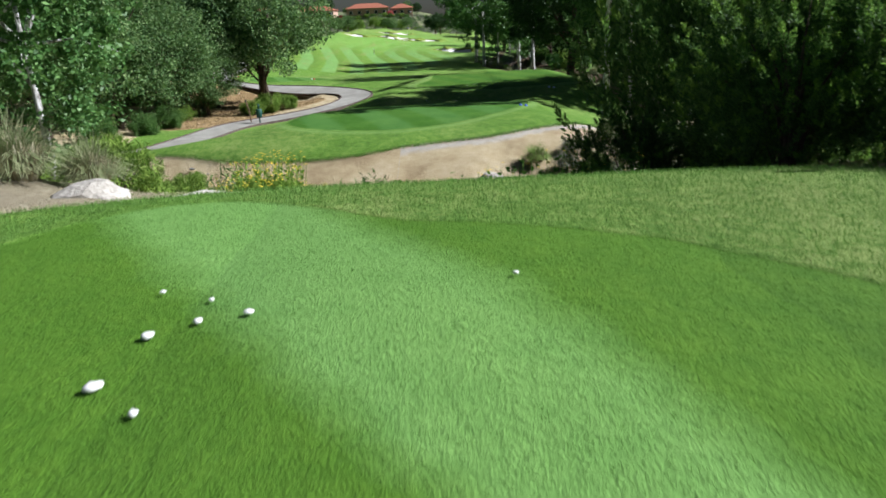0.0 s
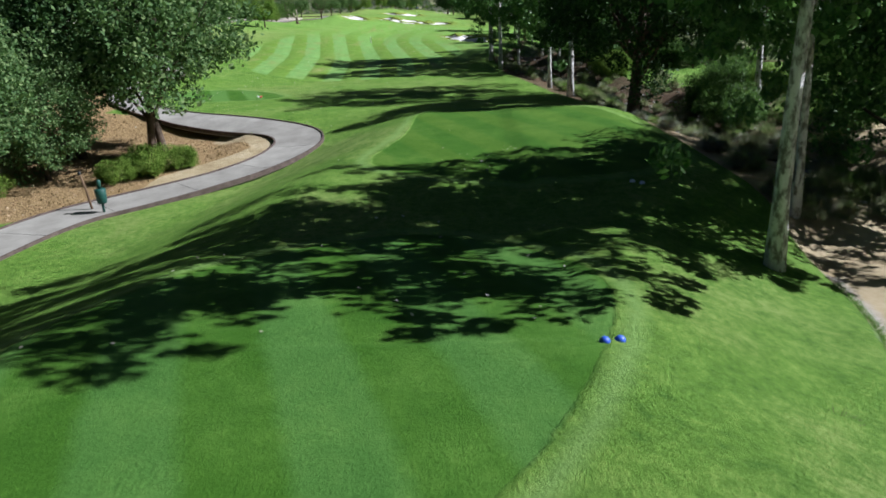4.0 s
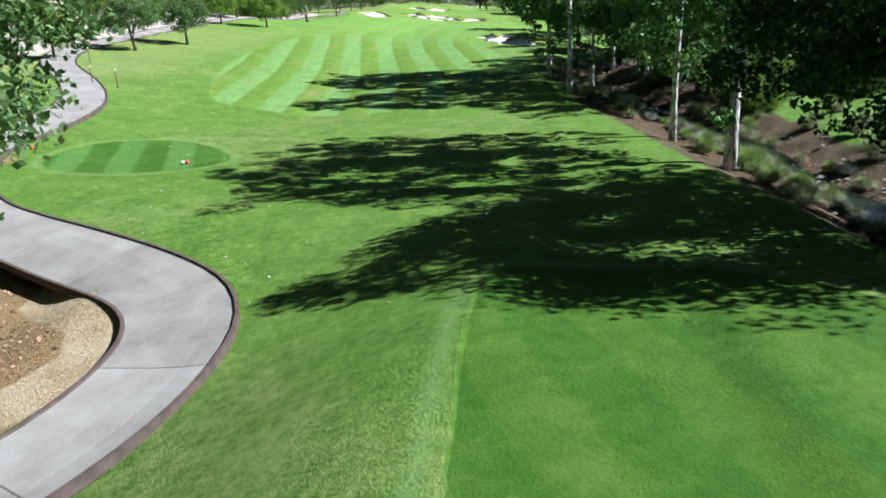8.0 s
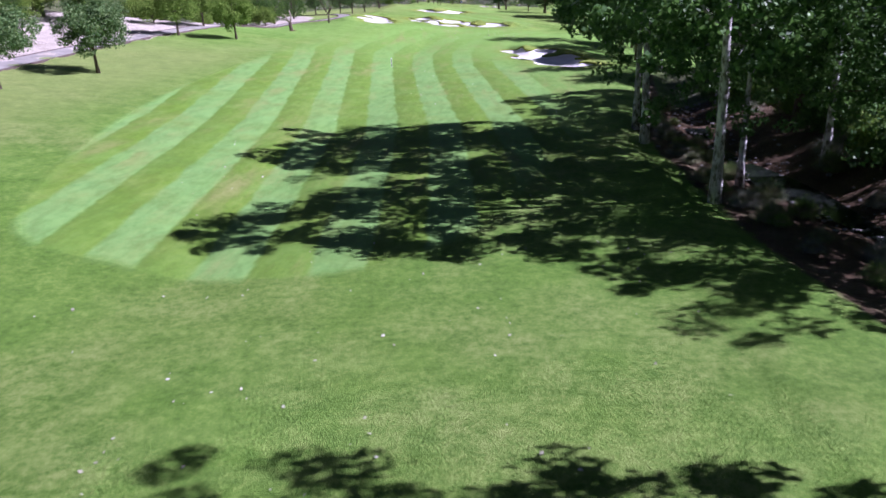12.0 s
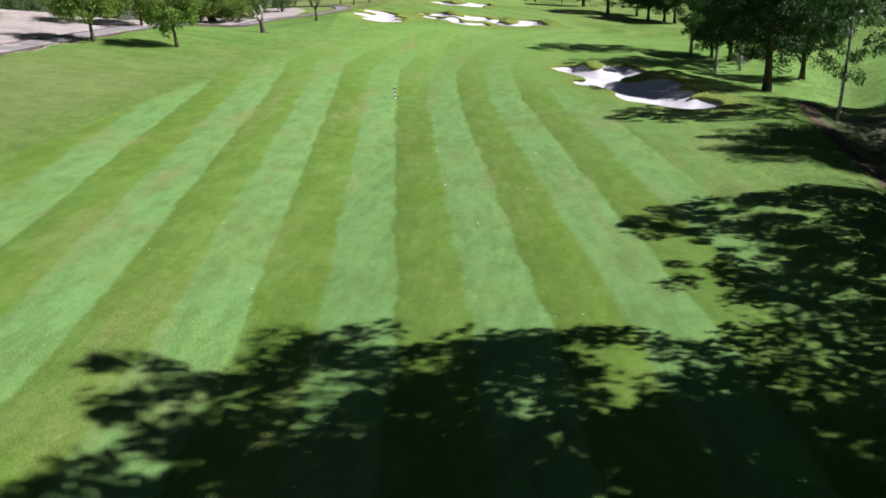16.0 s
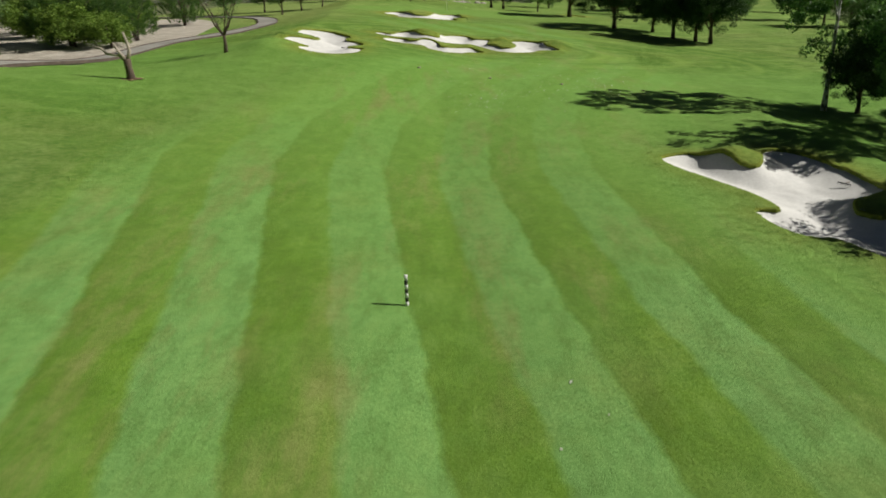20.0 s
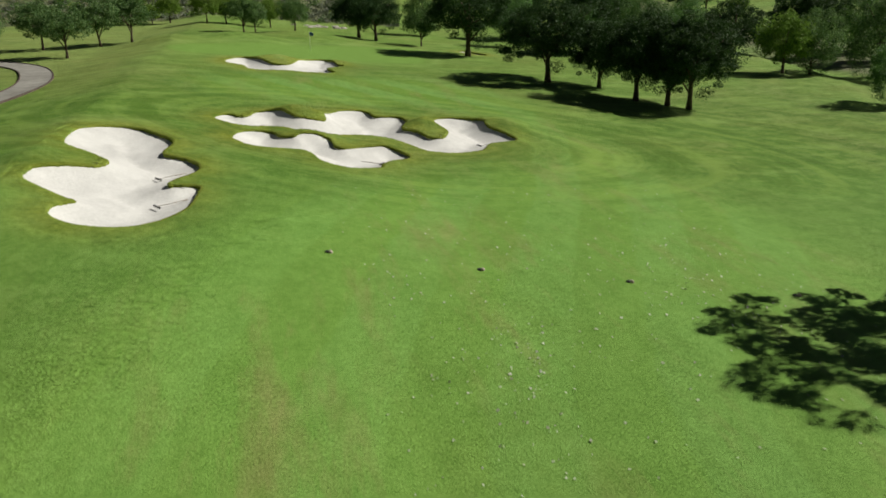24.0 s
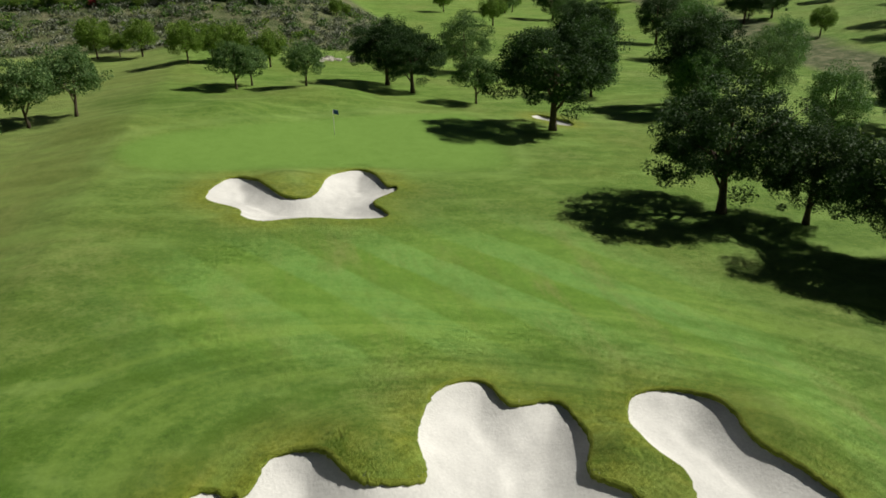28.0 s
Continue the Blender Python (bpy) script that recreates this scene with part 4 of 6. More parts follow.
# ---- sand bunkers ----
def bunker(key, label, size=0.2):
    loop = BUNKERS[key]
    a = np.array(loop)
    area = 0.5 * np.sum(a[:, 0] * np.roll(a[:, 1], -1) - np.roll(a[:, 0], -1) * a[:, 1])
    tang = np.roll(a, -1, 0) - np.roll(a, 1, 0)
    out = np.stack([tang[:, 1], -tang[:, 0]], -1) * (1 if area > 0 else -1)
    out /= np.linalg.norm(out, axis=1)[:, None] + 1e-9
    lip_h = 0.04 + 0.05 * np.clip(out @ np.array([0.0, 1.0]), 0, 1) + 0.13 * np.clip(out @ np.array([0.98, 0.2]) - 0.25, 0, 1)
    top = tagged(new("sand_bunker"), label, "bunker", group="sand bunkers of the hole")
    # sand: a dished sheet that runs under the turf's edge
    lo, hi = a.min(0) - 0.6, a.max(0) + 0.6
    gx, gy = np.arange(lo[0], hi[0], size), np.arange(lo[1], hi[1], size)
    X, Y = np.meshgrid(gx, gy)
    S = inside_of(X, Y, loop)
    near = np.argmin((X[..., None] - a[:, 0]) ** 2 + (Y[..., None] - a[:, 1]) ** 2, -1)
    fall = np.clip(S, 0, 2.3) / 2.3
    flash = lip_h[near]
    Z = ground_at(X, Y) - flash * (1 - 0.0 * fall) - 0.52 * (1 - (1 - fall) ** 2) + 0.02 * np.sin(6 * X + 2 * np.sin(2 * Y)) * fall
    # smooth the sheet
    for _ in range(1):
        Zp = np.pad(Z, 1, mode="edge")
        Z = (Zp[1:-1, 1:-1] * 2 + Zp[:-2, 1:-1] + Zp[2:, 1:-1] + Zp[1:-1, :-2] + Zp[1:-1, 2:]) / 6
    keep = S > -0.5
    number = -np.ones(X.shape, int)
    number[keep] = np.arange(keep.sum())
    verts = np.stack([X, Y, Z], -1)[keep]
    faces = [(number[i, j], number[i, j + 1], number[i + 1, j + 1], number[i + 1, j]) for i in range(len(gy) - 1) for j in range(len(gx) - 1)
             if keep[i, j] and keep[i, j + 1] and keep[i + 1, j] and keep[i + 1, j + 1]]
    under(new("sand", mesh_from("sand", verts, faces, MAT["sand"], True)), top)
    # turf lip round the sand, thick and uneven
    rng = np.random.default_rng(len(loop))
    fine = np.array(smooth_loop(loop, 3))
    fo = np.repeat(out, 3, 0)
    fl = np.repeat(lip_h, 3)
    jag = rng.normal(0, 0.035, len(fine))
    prof = ((1.35, -0.03), (0.95, 0.004), (0.45, 0.010), (0.10, 0.017), (-0.02, 0.0), (-0.05, -0.08), (0.10, None))
    # the turf sheet stays narrower where two edges come close
    reach = np.full(len(fine), 0.42)
    for d in (0.55, 0.7, 0.85, 1.0, 1.15, 1.35):
        q = fine + fo * d
        gap = np.full(len(fine), 8.0)
        for other in BUNKERS.values():
            gap = np.minimum(gap, -inside_of(q[:, 0], q[:, 1], other))
        reach = np.where((gap > 0.42 * d) & (reach >= 0.7 * d), d, reach)
    reach = np.mean([np.roll(reach, k) for k in range(-2, 3)], axis=0) / 1.35
    verts = []
    for i, (p, o, h) in enumerate(zip(fine, fo, fl)):
        k = (h - 0.05) / 0.45
        for j, (d, z) in enumerate(prof):
            q = p + o * ((d * reach[i] if j < 3 else d) + (jag[i] * (0.5 + k) if j in (4, 5) else 0))
            g = float(ground_at(*q))
            dz = -h - 0.45 if z is None else z * (0.35 + k if j > 3 else 1) + (0.03 * k if j in (3, 4) else 0) + (0.4 * jag[i] if j in (3, 4) else 0)
            verts.append((q[0], q[1], g + dz))
    m, n = len(prof), len(fine)
    faces = [(i * m + j, i * m + j + 1, (i + 1) % n * m + j + 1, (i + 1) % n * m + j) for i in range(n) for j in range(m - 1)]
    v = np.array(verts)
    # no folds where the sheet doubles back on itself in a narrow tongue
    c = v[np.array(faces)][:, :, :2]
    turned = np.cross(c[:, 2] - c[:, 0], c[:, 3] - c[:, 1]) * (1 if area > 0 else -1)
    flat = np.arange(len(faces)) % (m - 1) < 3
    sign = np.sign(np.median(turned[flat]))
    kept = [f for f in range(len(faces)) if not flat[f] or turned[f] * sign > 0.0004]
    me = mesh_from("turf_lip", verts, [faces[f] for f in kept], MAT["ground"], True)
    me.materials.append(MAT["lip"])
    me.polygons.foreach_set("material_index", np.array([1 if f % (m - 1) >= 3 and fl[f // (m - 1)] > 0.065 else 0 for f in kept], np.int32))
    zone_marks(me, v[:, 0], v[:, 1])
    under(new("turf_lip", me), top)
    return top


bunker("A", "white sand bunker with deep lobes and a grassy lip")
bunker("B", "long white sand bunker with three far lobes")
bunker("C", "white sand bunker with a scalloped back edge")
bunker("D", "white sand bunker below the green")
bunker("E", "small white sand bunker behind the oak by the green")
bunker("R", "white sand bunker beside the trees, partly shaded")


# ---- cart path ----
def along(line, step):
    a = np.array(line)
    d = np.concatenate([[0], np.cumsum(np.hypot(*np.diff(a, axis=0).T))])
    s = np.arange(0, d[-1], step)
    return np.stack([np.interp(s, d, a[:, 0]), np.interp(s, d, a[:, 1])], -1)


def cart_path():
    top = tagged(new("cart_path"), "winding pinkish-grey concrete cart path with dark kerbs", "path", kind="structure")
    pts = along(PATH, 0.6)
    t = np.gradient(pts, axis=0)
    nrm = np.stack([-t[:, 1], t[:, 0]], -1) / np.linalg.norm(t, axis=1)[:, None]
    half = 1.24
    per = 6
    cols = (-1, -0.5, 0, 0.5, 1)
    rows = pts[:, None] + nrm[:, None] * half * np.array(cols)[None, :, None]
    deck = ground_at(rows[..., 0], rows[..., 1])
    ends = lambda k: np.clip(np.arange(len(pts)) + k, 0, len(pts) - 1)
    deck = np.max([deck[ends(k)] for k in range(-3, 4)], axis=0)
    deck = np.mean([deck[ends(k)] for k in range(-6, 7)], axis=0) + 0.055
    for s in range(0, len(pts) - per, per):
        verts, faces = [], []
        for r in range(per + 1):
            i = s + r
            trim = 0.012 if r == 0 else (-0.012 if r == per else 0)
            p = pts[i] + t[i] / np.linalg.norm(t[i]) * trim
            for c, h in zip(cols, deck[i]):
                q = p + nrm[i] * half * c
                verts.append((q[0], q[1], h))
        top_n = len(verts)
        verts += [(x, y, z - 0.25) for x, y, z in verts]
        k = len(cols)
        for r in range(per):
            for c in range(k - 1):
                a = r * k + c
                faces.append((a, a + 1, a + k + 1, a + k))
        ring = [c for c in range(k)] + [r * k + k - 1 for r in range(1, per + 1)] + [per * k + c for c in range(k - 2, -1, -1)] + [r * k for r in range(per - 1, 0, -1)]
        for a, b in zip(ring, ring[1:] + ring[:1]):
            faces.append((a, a + top_n, b + top_n, b))
        under(new("slab", mesh_from("slab", verts, faces, MAT["concrete"])), top)
    for side in (-1, 1):
        verts, faces = [], []
        prof = ((1.24, -0.1), (1.24, 0.12), (1.33, 0.12), (1.33, -0.1))
        for i, (p, n) in enumerate(zip(pts, nrm)):
            for d, z in prof:
                q = p + n * side * d
                verts.append((q[0], q[1], deck[i, 0 if side < 0 else -1] + z - 0.06))
            if i:
                for j in range(3):
                    a = 4 * (i - 1) + j
                    faces.append((a, a + 1, a + 5, a + 4))
        under(new("kerb", mesh_from("kerb", verts, faces, MAT["kerb"])), top)


cart_path()


# ---- trees ----
def limbs(bm, rng, h, r, base, count, spread_r, crown_c, crown_h, lean=0.3, sides=7):
    """Trunk and limbs; returns the limb ends."""
    bend = rng.normal(0, lean, 2)
    top_z = crown_c + 0.25 * crown_h
    line = [Vector((bend[0] * (u ** 1.5) + 0.08 * math.sin(5 * u + bend[1] * 9), bend[1] * (u ** 1.5), top_z * u - 0.25 * (u == 0))) for u in np.linspace(0, 1, 8)]
    tube(bm, line, [r * (1.35 if i == 0 else 1.0) * (1 - 0.75 * i / 7) for i in range(8)], sides)
    ends, made = [line[-1]], []
    for k in range(count):
        a = k * 2.4 + rng.uniform(-0.4, 0.4)
        u = rng.uniform(0.0, 1.0)
        s = line[0].lerp(line[-1], min(0.95, base / top_z + u * 0.5 * (1 - base / top_z)))
        i = min(6, int(s.z / top_z * 7))
        s = line[i].lerp(line[i + 1], 0.5)
        rad = spread_r * rng.uniform(0.55, 0.95)
        e = Vector((math.cos(a) * rad + bend[0], math.sin(a) * rad + bend[1], crown_c + crown_h * rng.uniform(-0.28, 0.36)))
        m = s.lerp(e, 0.5) + Vector((0, 0, 0.12 * rad))
        made.append(tube(bmesh.new(), [s, s.lerp(m, 0.5), m, m.lerp(e, 0.5), e], [r * 0.42, r * 0.34, r * 0.24, r * 0.15, r * 0.06], 5))
        ends += [e, m]
    return ends, made


def leaves(rng, centres, radii, per, size, droop=0.0, flat=0.6, stretch=1.3, wide=0.42):
    """Folded, four-cornered leaves scattered in clumps."""
    c = np.repeat(np.array(centres), per, 0)
    rr = np.repeat(np.array(radii), per)
    v = rng.normal(size=c.shape)
    v /= np.linalg.norm(v, axis=1)[:, None]
    p = c + v * (rr * rng.uniform(0.25, 1.0, len(c)) ** 0.6)[:, None] * np.array([1, 1, flat])
    ax = rng.normal(size=c.shape)
    ax[:, 2] -= droop
    ax /= np.linalg.norm(ax, axis=1)[:, None]
    nb = np.cross(ax, rng.normal(size=c.shape) + np.array([0, 0, 1.2]))
    nb /= np.linalg.norm(nb, axis=1)[:, None] + 1e-9
    s = (size * rng.uniform(0.6, 1.3, len(c)))[:, None]
    return np.stack([p - ax * s * 0.5 * stretch, p + nb * s * wide, p + ax * s * 0.5 * stretch, p - nb * s * wide], 1)


def crown_clumps(rng, ends, centre, ext, count, lump):
    """Clump centres: round the limb ends and over an uneven ellipsoid."""
    cs, rs = [], []
    for e in ends:
        cs.append(tuple(e))
        rs.append(lump * rng.uniform(0.7, 1.2))
    ph = rng.uniform(0, 6.3, 4)
    while len(cs) < count:
        v = rng.normal(size=3)
        v /= np.linalg.norm(v)
        wob = 1 + 0.22 * math.sin(3 * math.atan2(v[1], v[0]) + ph[0]) * math.cos(2.5 * v[2] + ph[1]) + 0.12 * math.sin(7 * v[0] + ph[2])
        q = np.array(centre) + v * np.array(ext) * wob * rng.uniform(0.35, 0.95) ** 0.5
        if v[2] < -0.55 and rng.uniform() < 0.6:
            continue
        cs.append(tuple(q))
        rs.append(lump * rng.uniform(0.55, 1.25))
    return cs, rs


def make_tree(name, label, category, seed, h, r, base, ext, lump, count, per, leaf, leaf_mat_key, bark_key, lean=0.3, stems=1, droop=0.0, flat=0.65, n_limbs=9, group=""):
    rng = np.random.default_rng(seed)
    top = tagged(new(name), label, category, group=group)
    centre = (0, 0, h - ext[2])
    ends = []
    for k in range(stems):
        bm = bmesh.new()
        off = Vector((math.cos(k * 2.2) * 0.3, math.sin(k * 2.2) * 0.3, 0)) if stems > 1 else Vector()
        tips, made = limbs(bm, rng, h, r * (0.7 if stems > 1 else 1.0), base, max(3, n_limbs // stems), ext[0], centre[2], 2 * ext[2], 1.4 if stems > 1 else lean)
        for b, label_name in [(bm, "trunk")] + [(x, "limb") for x in made]:
            bmesh.ops.translate(b, verts=b.verts, vec=off)
            part(label_name, b, MAT[bark_key], top)
        ends += [e + off for e in tips]
    cs, rs = crown_clumps(rng, ends, centre, ext, count, lump)
    under(new("crown", quads_mesh("crown", leaves(rng, cs, rs, per, leaf, droop, flat), MAT[leaf_mat_key])), top)
    return top


def plant(kind, x, y, scale=1.0, turn=0.0, tall=1.0, sink=0.05):
    """The first of a kind is moved to its place, later ones are copies."""
    m = Matrix.Translation((x, y, float(ground_at(x, y)) - sink)) @ Matrix.Rotation(turn, 4, "Z") @ Matrix.Diagonal((scale, scale, scale * tall, 1))
    if not kind["used"]:
        kind["used"] = True
        kind["ob"].matrix_basis = m
        return kind["ob"]
    if kind["ob"].scale[0] != 1.0 or kind["ob"].scale[2] != 1.0:
        s = kind["ob"].scale
        m = m @ Matrix.Diagonal((1 / s[0], 1 / s[1], 1 / s[2], 1))
    return copy_thing(kind["ob"], m)


def kind(ob):
    return {"ob": ob, "used": False}


SYC = [kind(make_tree("sycamore_tree", "tall sycamore with mottled white bark and airy green leaves", "tree", 11 + i, 13.0, 0.185, 5.6, (4.5, 4.5, 5.3), 0.62, 245, 92, 0.165, "syc", "bark_white", 0.05, 1, 0.3, 0.7, 11, "sycamores along the creek")) for i in range(3)]
OAK = [kind(make_tree("oak_tree", "dark green live oak with a dense round crown", "tree", 31 + i, 9.5, 0.30, 1.9, (4.6, 4.6, 3.9), 0.86, 270, 190, 0.128, "oak", "bark", 0.3, 1, 0.1, 0.75, 10, "oaks beside the hole")) for i in range(3)]
MULTI = [kind(make_tree("oak_tree", "spreading live oak with several bent trunks in mulch", "tree", 51 + i, 8.5, 0.24, 1.6, (4.4, 4.4, 3.5), 0.95, 190, 140, 0.14, "olive" if i else "oak", "bark", 0.5, 3, 0.1, 0.75, 12, "oaks beside the hole")) for i in range(2)]
OLIVE = [kind(make_tree("olive_tree", "small grey-green olive tree with a rounded crown", "tree", 61 + i, 5.6, 0.15, 1.3, (2.8, 2.8, 2.1), 0.72, 110, 120, 0.14, "olive", "bark", 0.3, 1, 0.1, 0.75, 8, "olive trees")) for i in range(2)]
PEPPER = [kind(make_tree("pepper_tree", "yellow-green pepper tree with drooping foliage", "tree", 71 + i, 6.2, 0.17, 1.5, (2.7, 2.7, 2.5), 0.72, 105, 120, 0.15, "pepper", "bark", 0.3, 1, 1.2, 1.0, 8, "pepper trees")) for i in range(2)]
WOOD = [kind(make_tree("woodland_tree", "leafy green tree at the edge of the woods", "tree", 81 + i, 10.5, 0.22, 1.2, (4.4, 4.4, 5.1), 1.1, 190, 140, 0.155, "syc" if i else "olive", "bark", 0.5, 1, 0.3, 0.8, 9, "woodland trees")) for i in range(2)]


def make_bush(name, label, seed, ext, count, per, leaf, mat_key, lump=0.5, droop=-0.8, tall=1.0):
    rng = np.random.default_rng(seed)
    top = tagged(new(name), label, "shrub", group="shrubs")
    for k in range(6):
        a = k * 1.1
        bm = bmesh.new()
        tube(bm, [(0, 0, -0.1), (math.cos(a) * ext[0] * 0.3, math.sin(a) * ext[1] * 0.3, ext[2] * 0.6), (math.cos(a) * ext[0] * 0.7, math.sin(a) * ext[1] * 0.7, ext[2] * 1.25)], [0.05 * ext[2], 0.035 * ext[2], 0.01], 5)
        part("stem", bm, MAT["bark"], top)
    cs, rs = crown_clumps(rng, [], (0, 0, ext[2] * 0.95), ext, count, lump)
    q = leaves(rng, cs, rs, per, leaf, droop, tall, 2.4, 0.2)
    q[..., 2] = np.maximum(q[..., 2], 0.0)
    under(new("foliage", quads_mesh("foliage", q, MAT[mat_key])), top)
    return top



def make_chaparral(seed, young):
    """A tall shrub of many upright feathery sprays on bare stems."""
    r = np.random.default_rng(seed)
    top = tagged(new("chaparral_shrub"), "big dark chaparral shrub with upright green sprays", "shrub", group="shrubs")
    ends = []
    for k in range(11):
        a, lean = k * 2.4 + r.uniform(-0.3, 0.3), r.uniform(0.25, 1.0)
        e = Vector((math.cos(a) * 1.9 * lean, math.sin(a) * 1.9 * lean, 4.1 - 1.7 * lean ** 2))
        m = Vector((e.x * 0.35, e.y * 0.35, e.z * 0.55))
        bm = bmesh.new()
        tube(bm, [(0.1 * math.cos(a), 0.1 * math.sin(a), -0.3), m * 0.5, m, m.lerp(e, 0.5), e], [0.07, 0.055, 0.04, 0.028, 0.01], 5)
        part("stem", bm, MAT["bark"], top)
        ends.append(e)
    ph = r.uniform(0, 6.3, 3)
    base, axis, long_ = [], [], []
    while len(base) < 430:
        v = r.normal(size=3)
        v /= np.linalg.norm(v)
        a = math.atan2(v[1], v[0])
        wob = 1 + 0.24 * math.sin(3 * a + ph[0]) * math.cos(3 * v[2] + ph[1]) + 0.12 * math.sin(8 * a + 5 * v[2] + ph[2])
        q = np.array([0, 0, 2.05]) + v * np.array([2.2, 2.2, 2.1]) * wob * r.uniform(0.25, 1.0) ** 0.45
        if q[2] < 0.25:
            continue
        d = v * np.array([0.55, 0.55, 0.25]) + np.array([0, 0, 0.75]) + r.normal(0, 0.22, 3)
        base.append(q)
        axis.append(d / np.linalg.norm(d))
        long_.append(r.uniform(0.35, 0.85))
    n, per = len(base), 135
    base, axis, long_ = np.repeat(np.array(base), per, 0), np.repeat(np.array(axis), per, 0), np.repeat(np.array(long_), per)
    u = r.uniform(0, 1, n * per)
    rad = r.normal(size=(n * per, 3))
    rad -= axis * np.sum(rad * axis, 1)[:, None]
    rad /= np.linalg.norm(rad, axis=1)[:, None]
    p = base + axis * (u * long_)[:, None] + rad * (r.uniform(0.02, 0.17, n * per) * (1.05 - 0.8 * u))[:, None]
    ax = axis * 0.9 + rad * 0.7 + r.normal(0, 0.2, p.shape)
    ax /= np.linalg.norm(ax, axis=1)[:, None]
    nb = np.cross(ax, r.normal(size=p.shape))
    nb /= np.linalg.norm(nb, axis=1)[:, None] + 1e-9
    s = (0.085 * r.uniform(0.6, 1.3, len(p)))[:, None]
    q = np.stack([p - ax * s * 0.5, p + nb * s * 0.17, p + ax * s * 0.6, p - nb * s * 0.17], 1)
    fresh = (u > 0.62) & (np.repeat(r.uniform(0, 1, n), per) < young)
    under(new("foliage", quads_mesh("foliage", q[~fresh], MAT["brush"])), top)
    tagged(under(new("shoot", quads_mesh("shoot", q[fresh], MAT["shoot"])), top), "fresh light green shoots")
    return top


BRUSH = [kind(make_chaparral(91 + i, 0.6 - 0.45 * i)) for i in range(2)]
SHRUB = [kind(make_bush("green_shrub", "low rounded green shrub on bare earth", 95 + i, (0.9, 0.9, 0.65), 60, 190, 0.06, "brush" if i else "pepper", 0.33)) for i in range(2)]
SAGE = [kind(make_bush("sage_shrub", "grey sage shrub with dry twigs", 99, (0.8, 0.8, 0.5), 45, 70, 0.06, "sage", 0.3))]


def make_tussock(label, seed, low_key, top_key, tall=0.8, n=1500):
    """A dome of fine arching blades, dry at the foot."""
    r = np.random.default_rng(seed)
    quads = []
    for _ in range(n):
        a = r.uniform(0, math.tau)
        lean = r.uniform(0.0, 1.0) ** 0.55
        L = tall * r.uniform(0.55, 1.1)
        d = np.array([math.cos(a), math.sin(a), 0])
        side = np.array([-math.sin(a), math.cos(a), 0])
        w = side * 0.0045
        p0 = d * r.uniform(0, 0.2)
        p1 = p0 + d * L * 0.32 * lean + side * r.normal(0, 0.05) + np.array([0, 0, L * (0.58 - 0.22 * lean)])
        p2 = p1 + d * L * 0.42 * lean + side * r.normal(0, 0.10) + np.array([0, 0, L * (0.36 - 0.60 * lean ** 1.5)])
        quads.append([p0 - w, p0 + w, p1 + w, p1 - w])
        quads.append([p1 - w, p1 + w, p2 + w * 0.3, p2 - w * 0.3])
    q = np.array(quads)
    top = tagged(new("grass_tussock"), label, "ornamental grass", group="grass tussocks")
    under(new("dry_skirt", quads_mesh("dry_skirt", q[0::2], MAT[low_key])), top)
    under(new("leaf_tuft", quads_mesh("leaf_tuft", q[1::2], MAT[top_key])), top)
    return top


TUSSOCK = [kind(make_tussock("arching tussock of green and straw-coloured grass", 5, "straw", "reed", 0.8)), kind(make_tussock("dry straw-grey tussock of ornamental grass", 6, "straw", "sage", 0.65)), kind(make_tussock("fresh green tussock of ornamental grass", 7, "straw", "tuft", 0.7))]


def make_rock(seed, flat=0.6):
    bm = bmesh.new()
    bmesh.ops.create_icosphere(bm, subdivisions=3, radius=0.5)
    off = Vector((seed * 3.7, seed * 1.3, 0))
    for v in bm.verts:
        k = 1 + 0.35 * noise.noise(v.co * 1.6 + off) + 0.12 * noise.noise(v.co * 5 + off)
        v.co = Vector((v.co.x * k * 1.3, v.co.y * k, v.co.z * k * flat))
    me = bpy.data.meshes.new("rock")
    bm.to_mesh(me)
    bm.free()
    me.materials.append(MAT["rock"])
    return tagged(new("boulder", me), "pale weathered boulder half sunk in the bank", "rock", group="boulders")


ROCK = [kind(make_rock(i)) for i in (1, 2, 3)]

rng = random.Random(4)
# sycamores between fairway and creek
for x, y, s, t in ((9.9, 74.6, 1.22, 1.7), (6.6, 99.3, 1.15, 0.9), (8.9, 103.5, 0.85, 4.4), (6.2, 110.4, 1.22, 2.2), (14.6, 170.8, 0.86, 3.3), (17.5, 173.1, 0.8, 1.3), (20.5, 68.4, 1.2, 4.0), (13.7, 106.5, 1.0, 1.2), (14.5, 126, 0.92, 0.4), (13.6, 120.8, 0.84, 2.6), (18.5, 94.0, 1.1, 5.5), (-9.2, 16.8, 0.62, 0.7), (-12.5, 19.5, 0.7, 2.7)):
    plant(SYC[int(y) % 3], x, y, s, t)
plant(SYC[1], 9.3, 80.6, 0.86, 3.0, 1.4)
plant(SYC[1], 15.2, 182.6, 0.93, 1.1, 1.25)
plant(SYC[0], 9.25, 39.2, 1.15, 2.2, 1.16)
plant(SYC[2], 11.6, 43.6, 0.84, 2.9, 1.28)
plant(SYC[0], 15.8, 45.4, 0.85, 4.0, 1.1)
plant(SYC[1], 16.8, 42.4, 0.98, 1.9, 1.2)
plant(SYC[2], 6.6, 114.4, 1.0, 5.2, 1.3)
plant(SYC[1], 14.9, 145.8, 0.62, 1.0, 1.45)
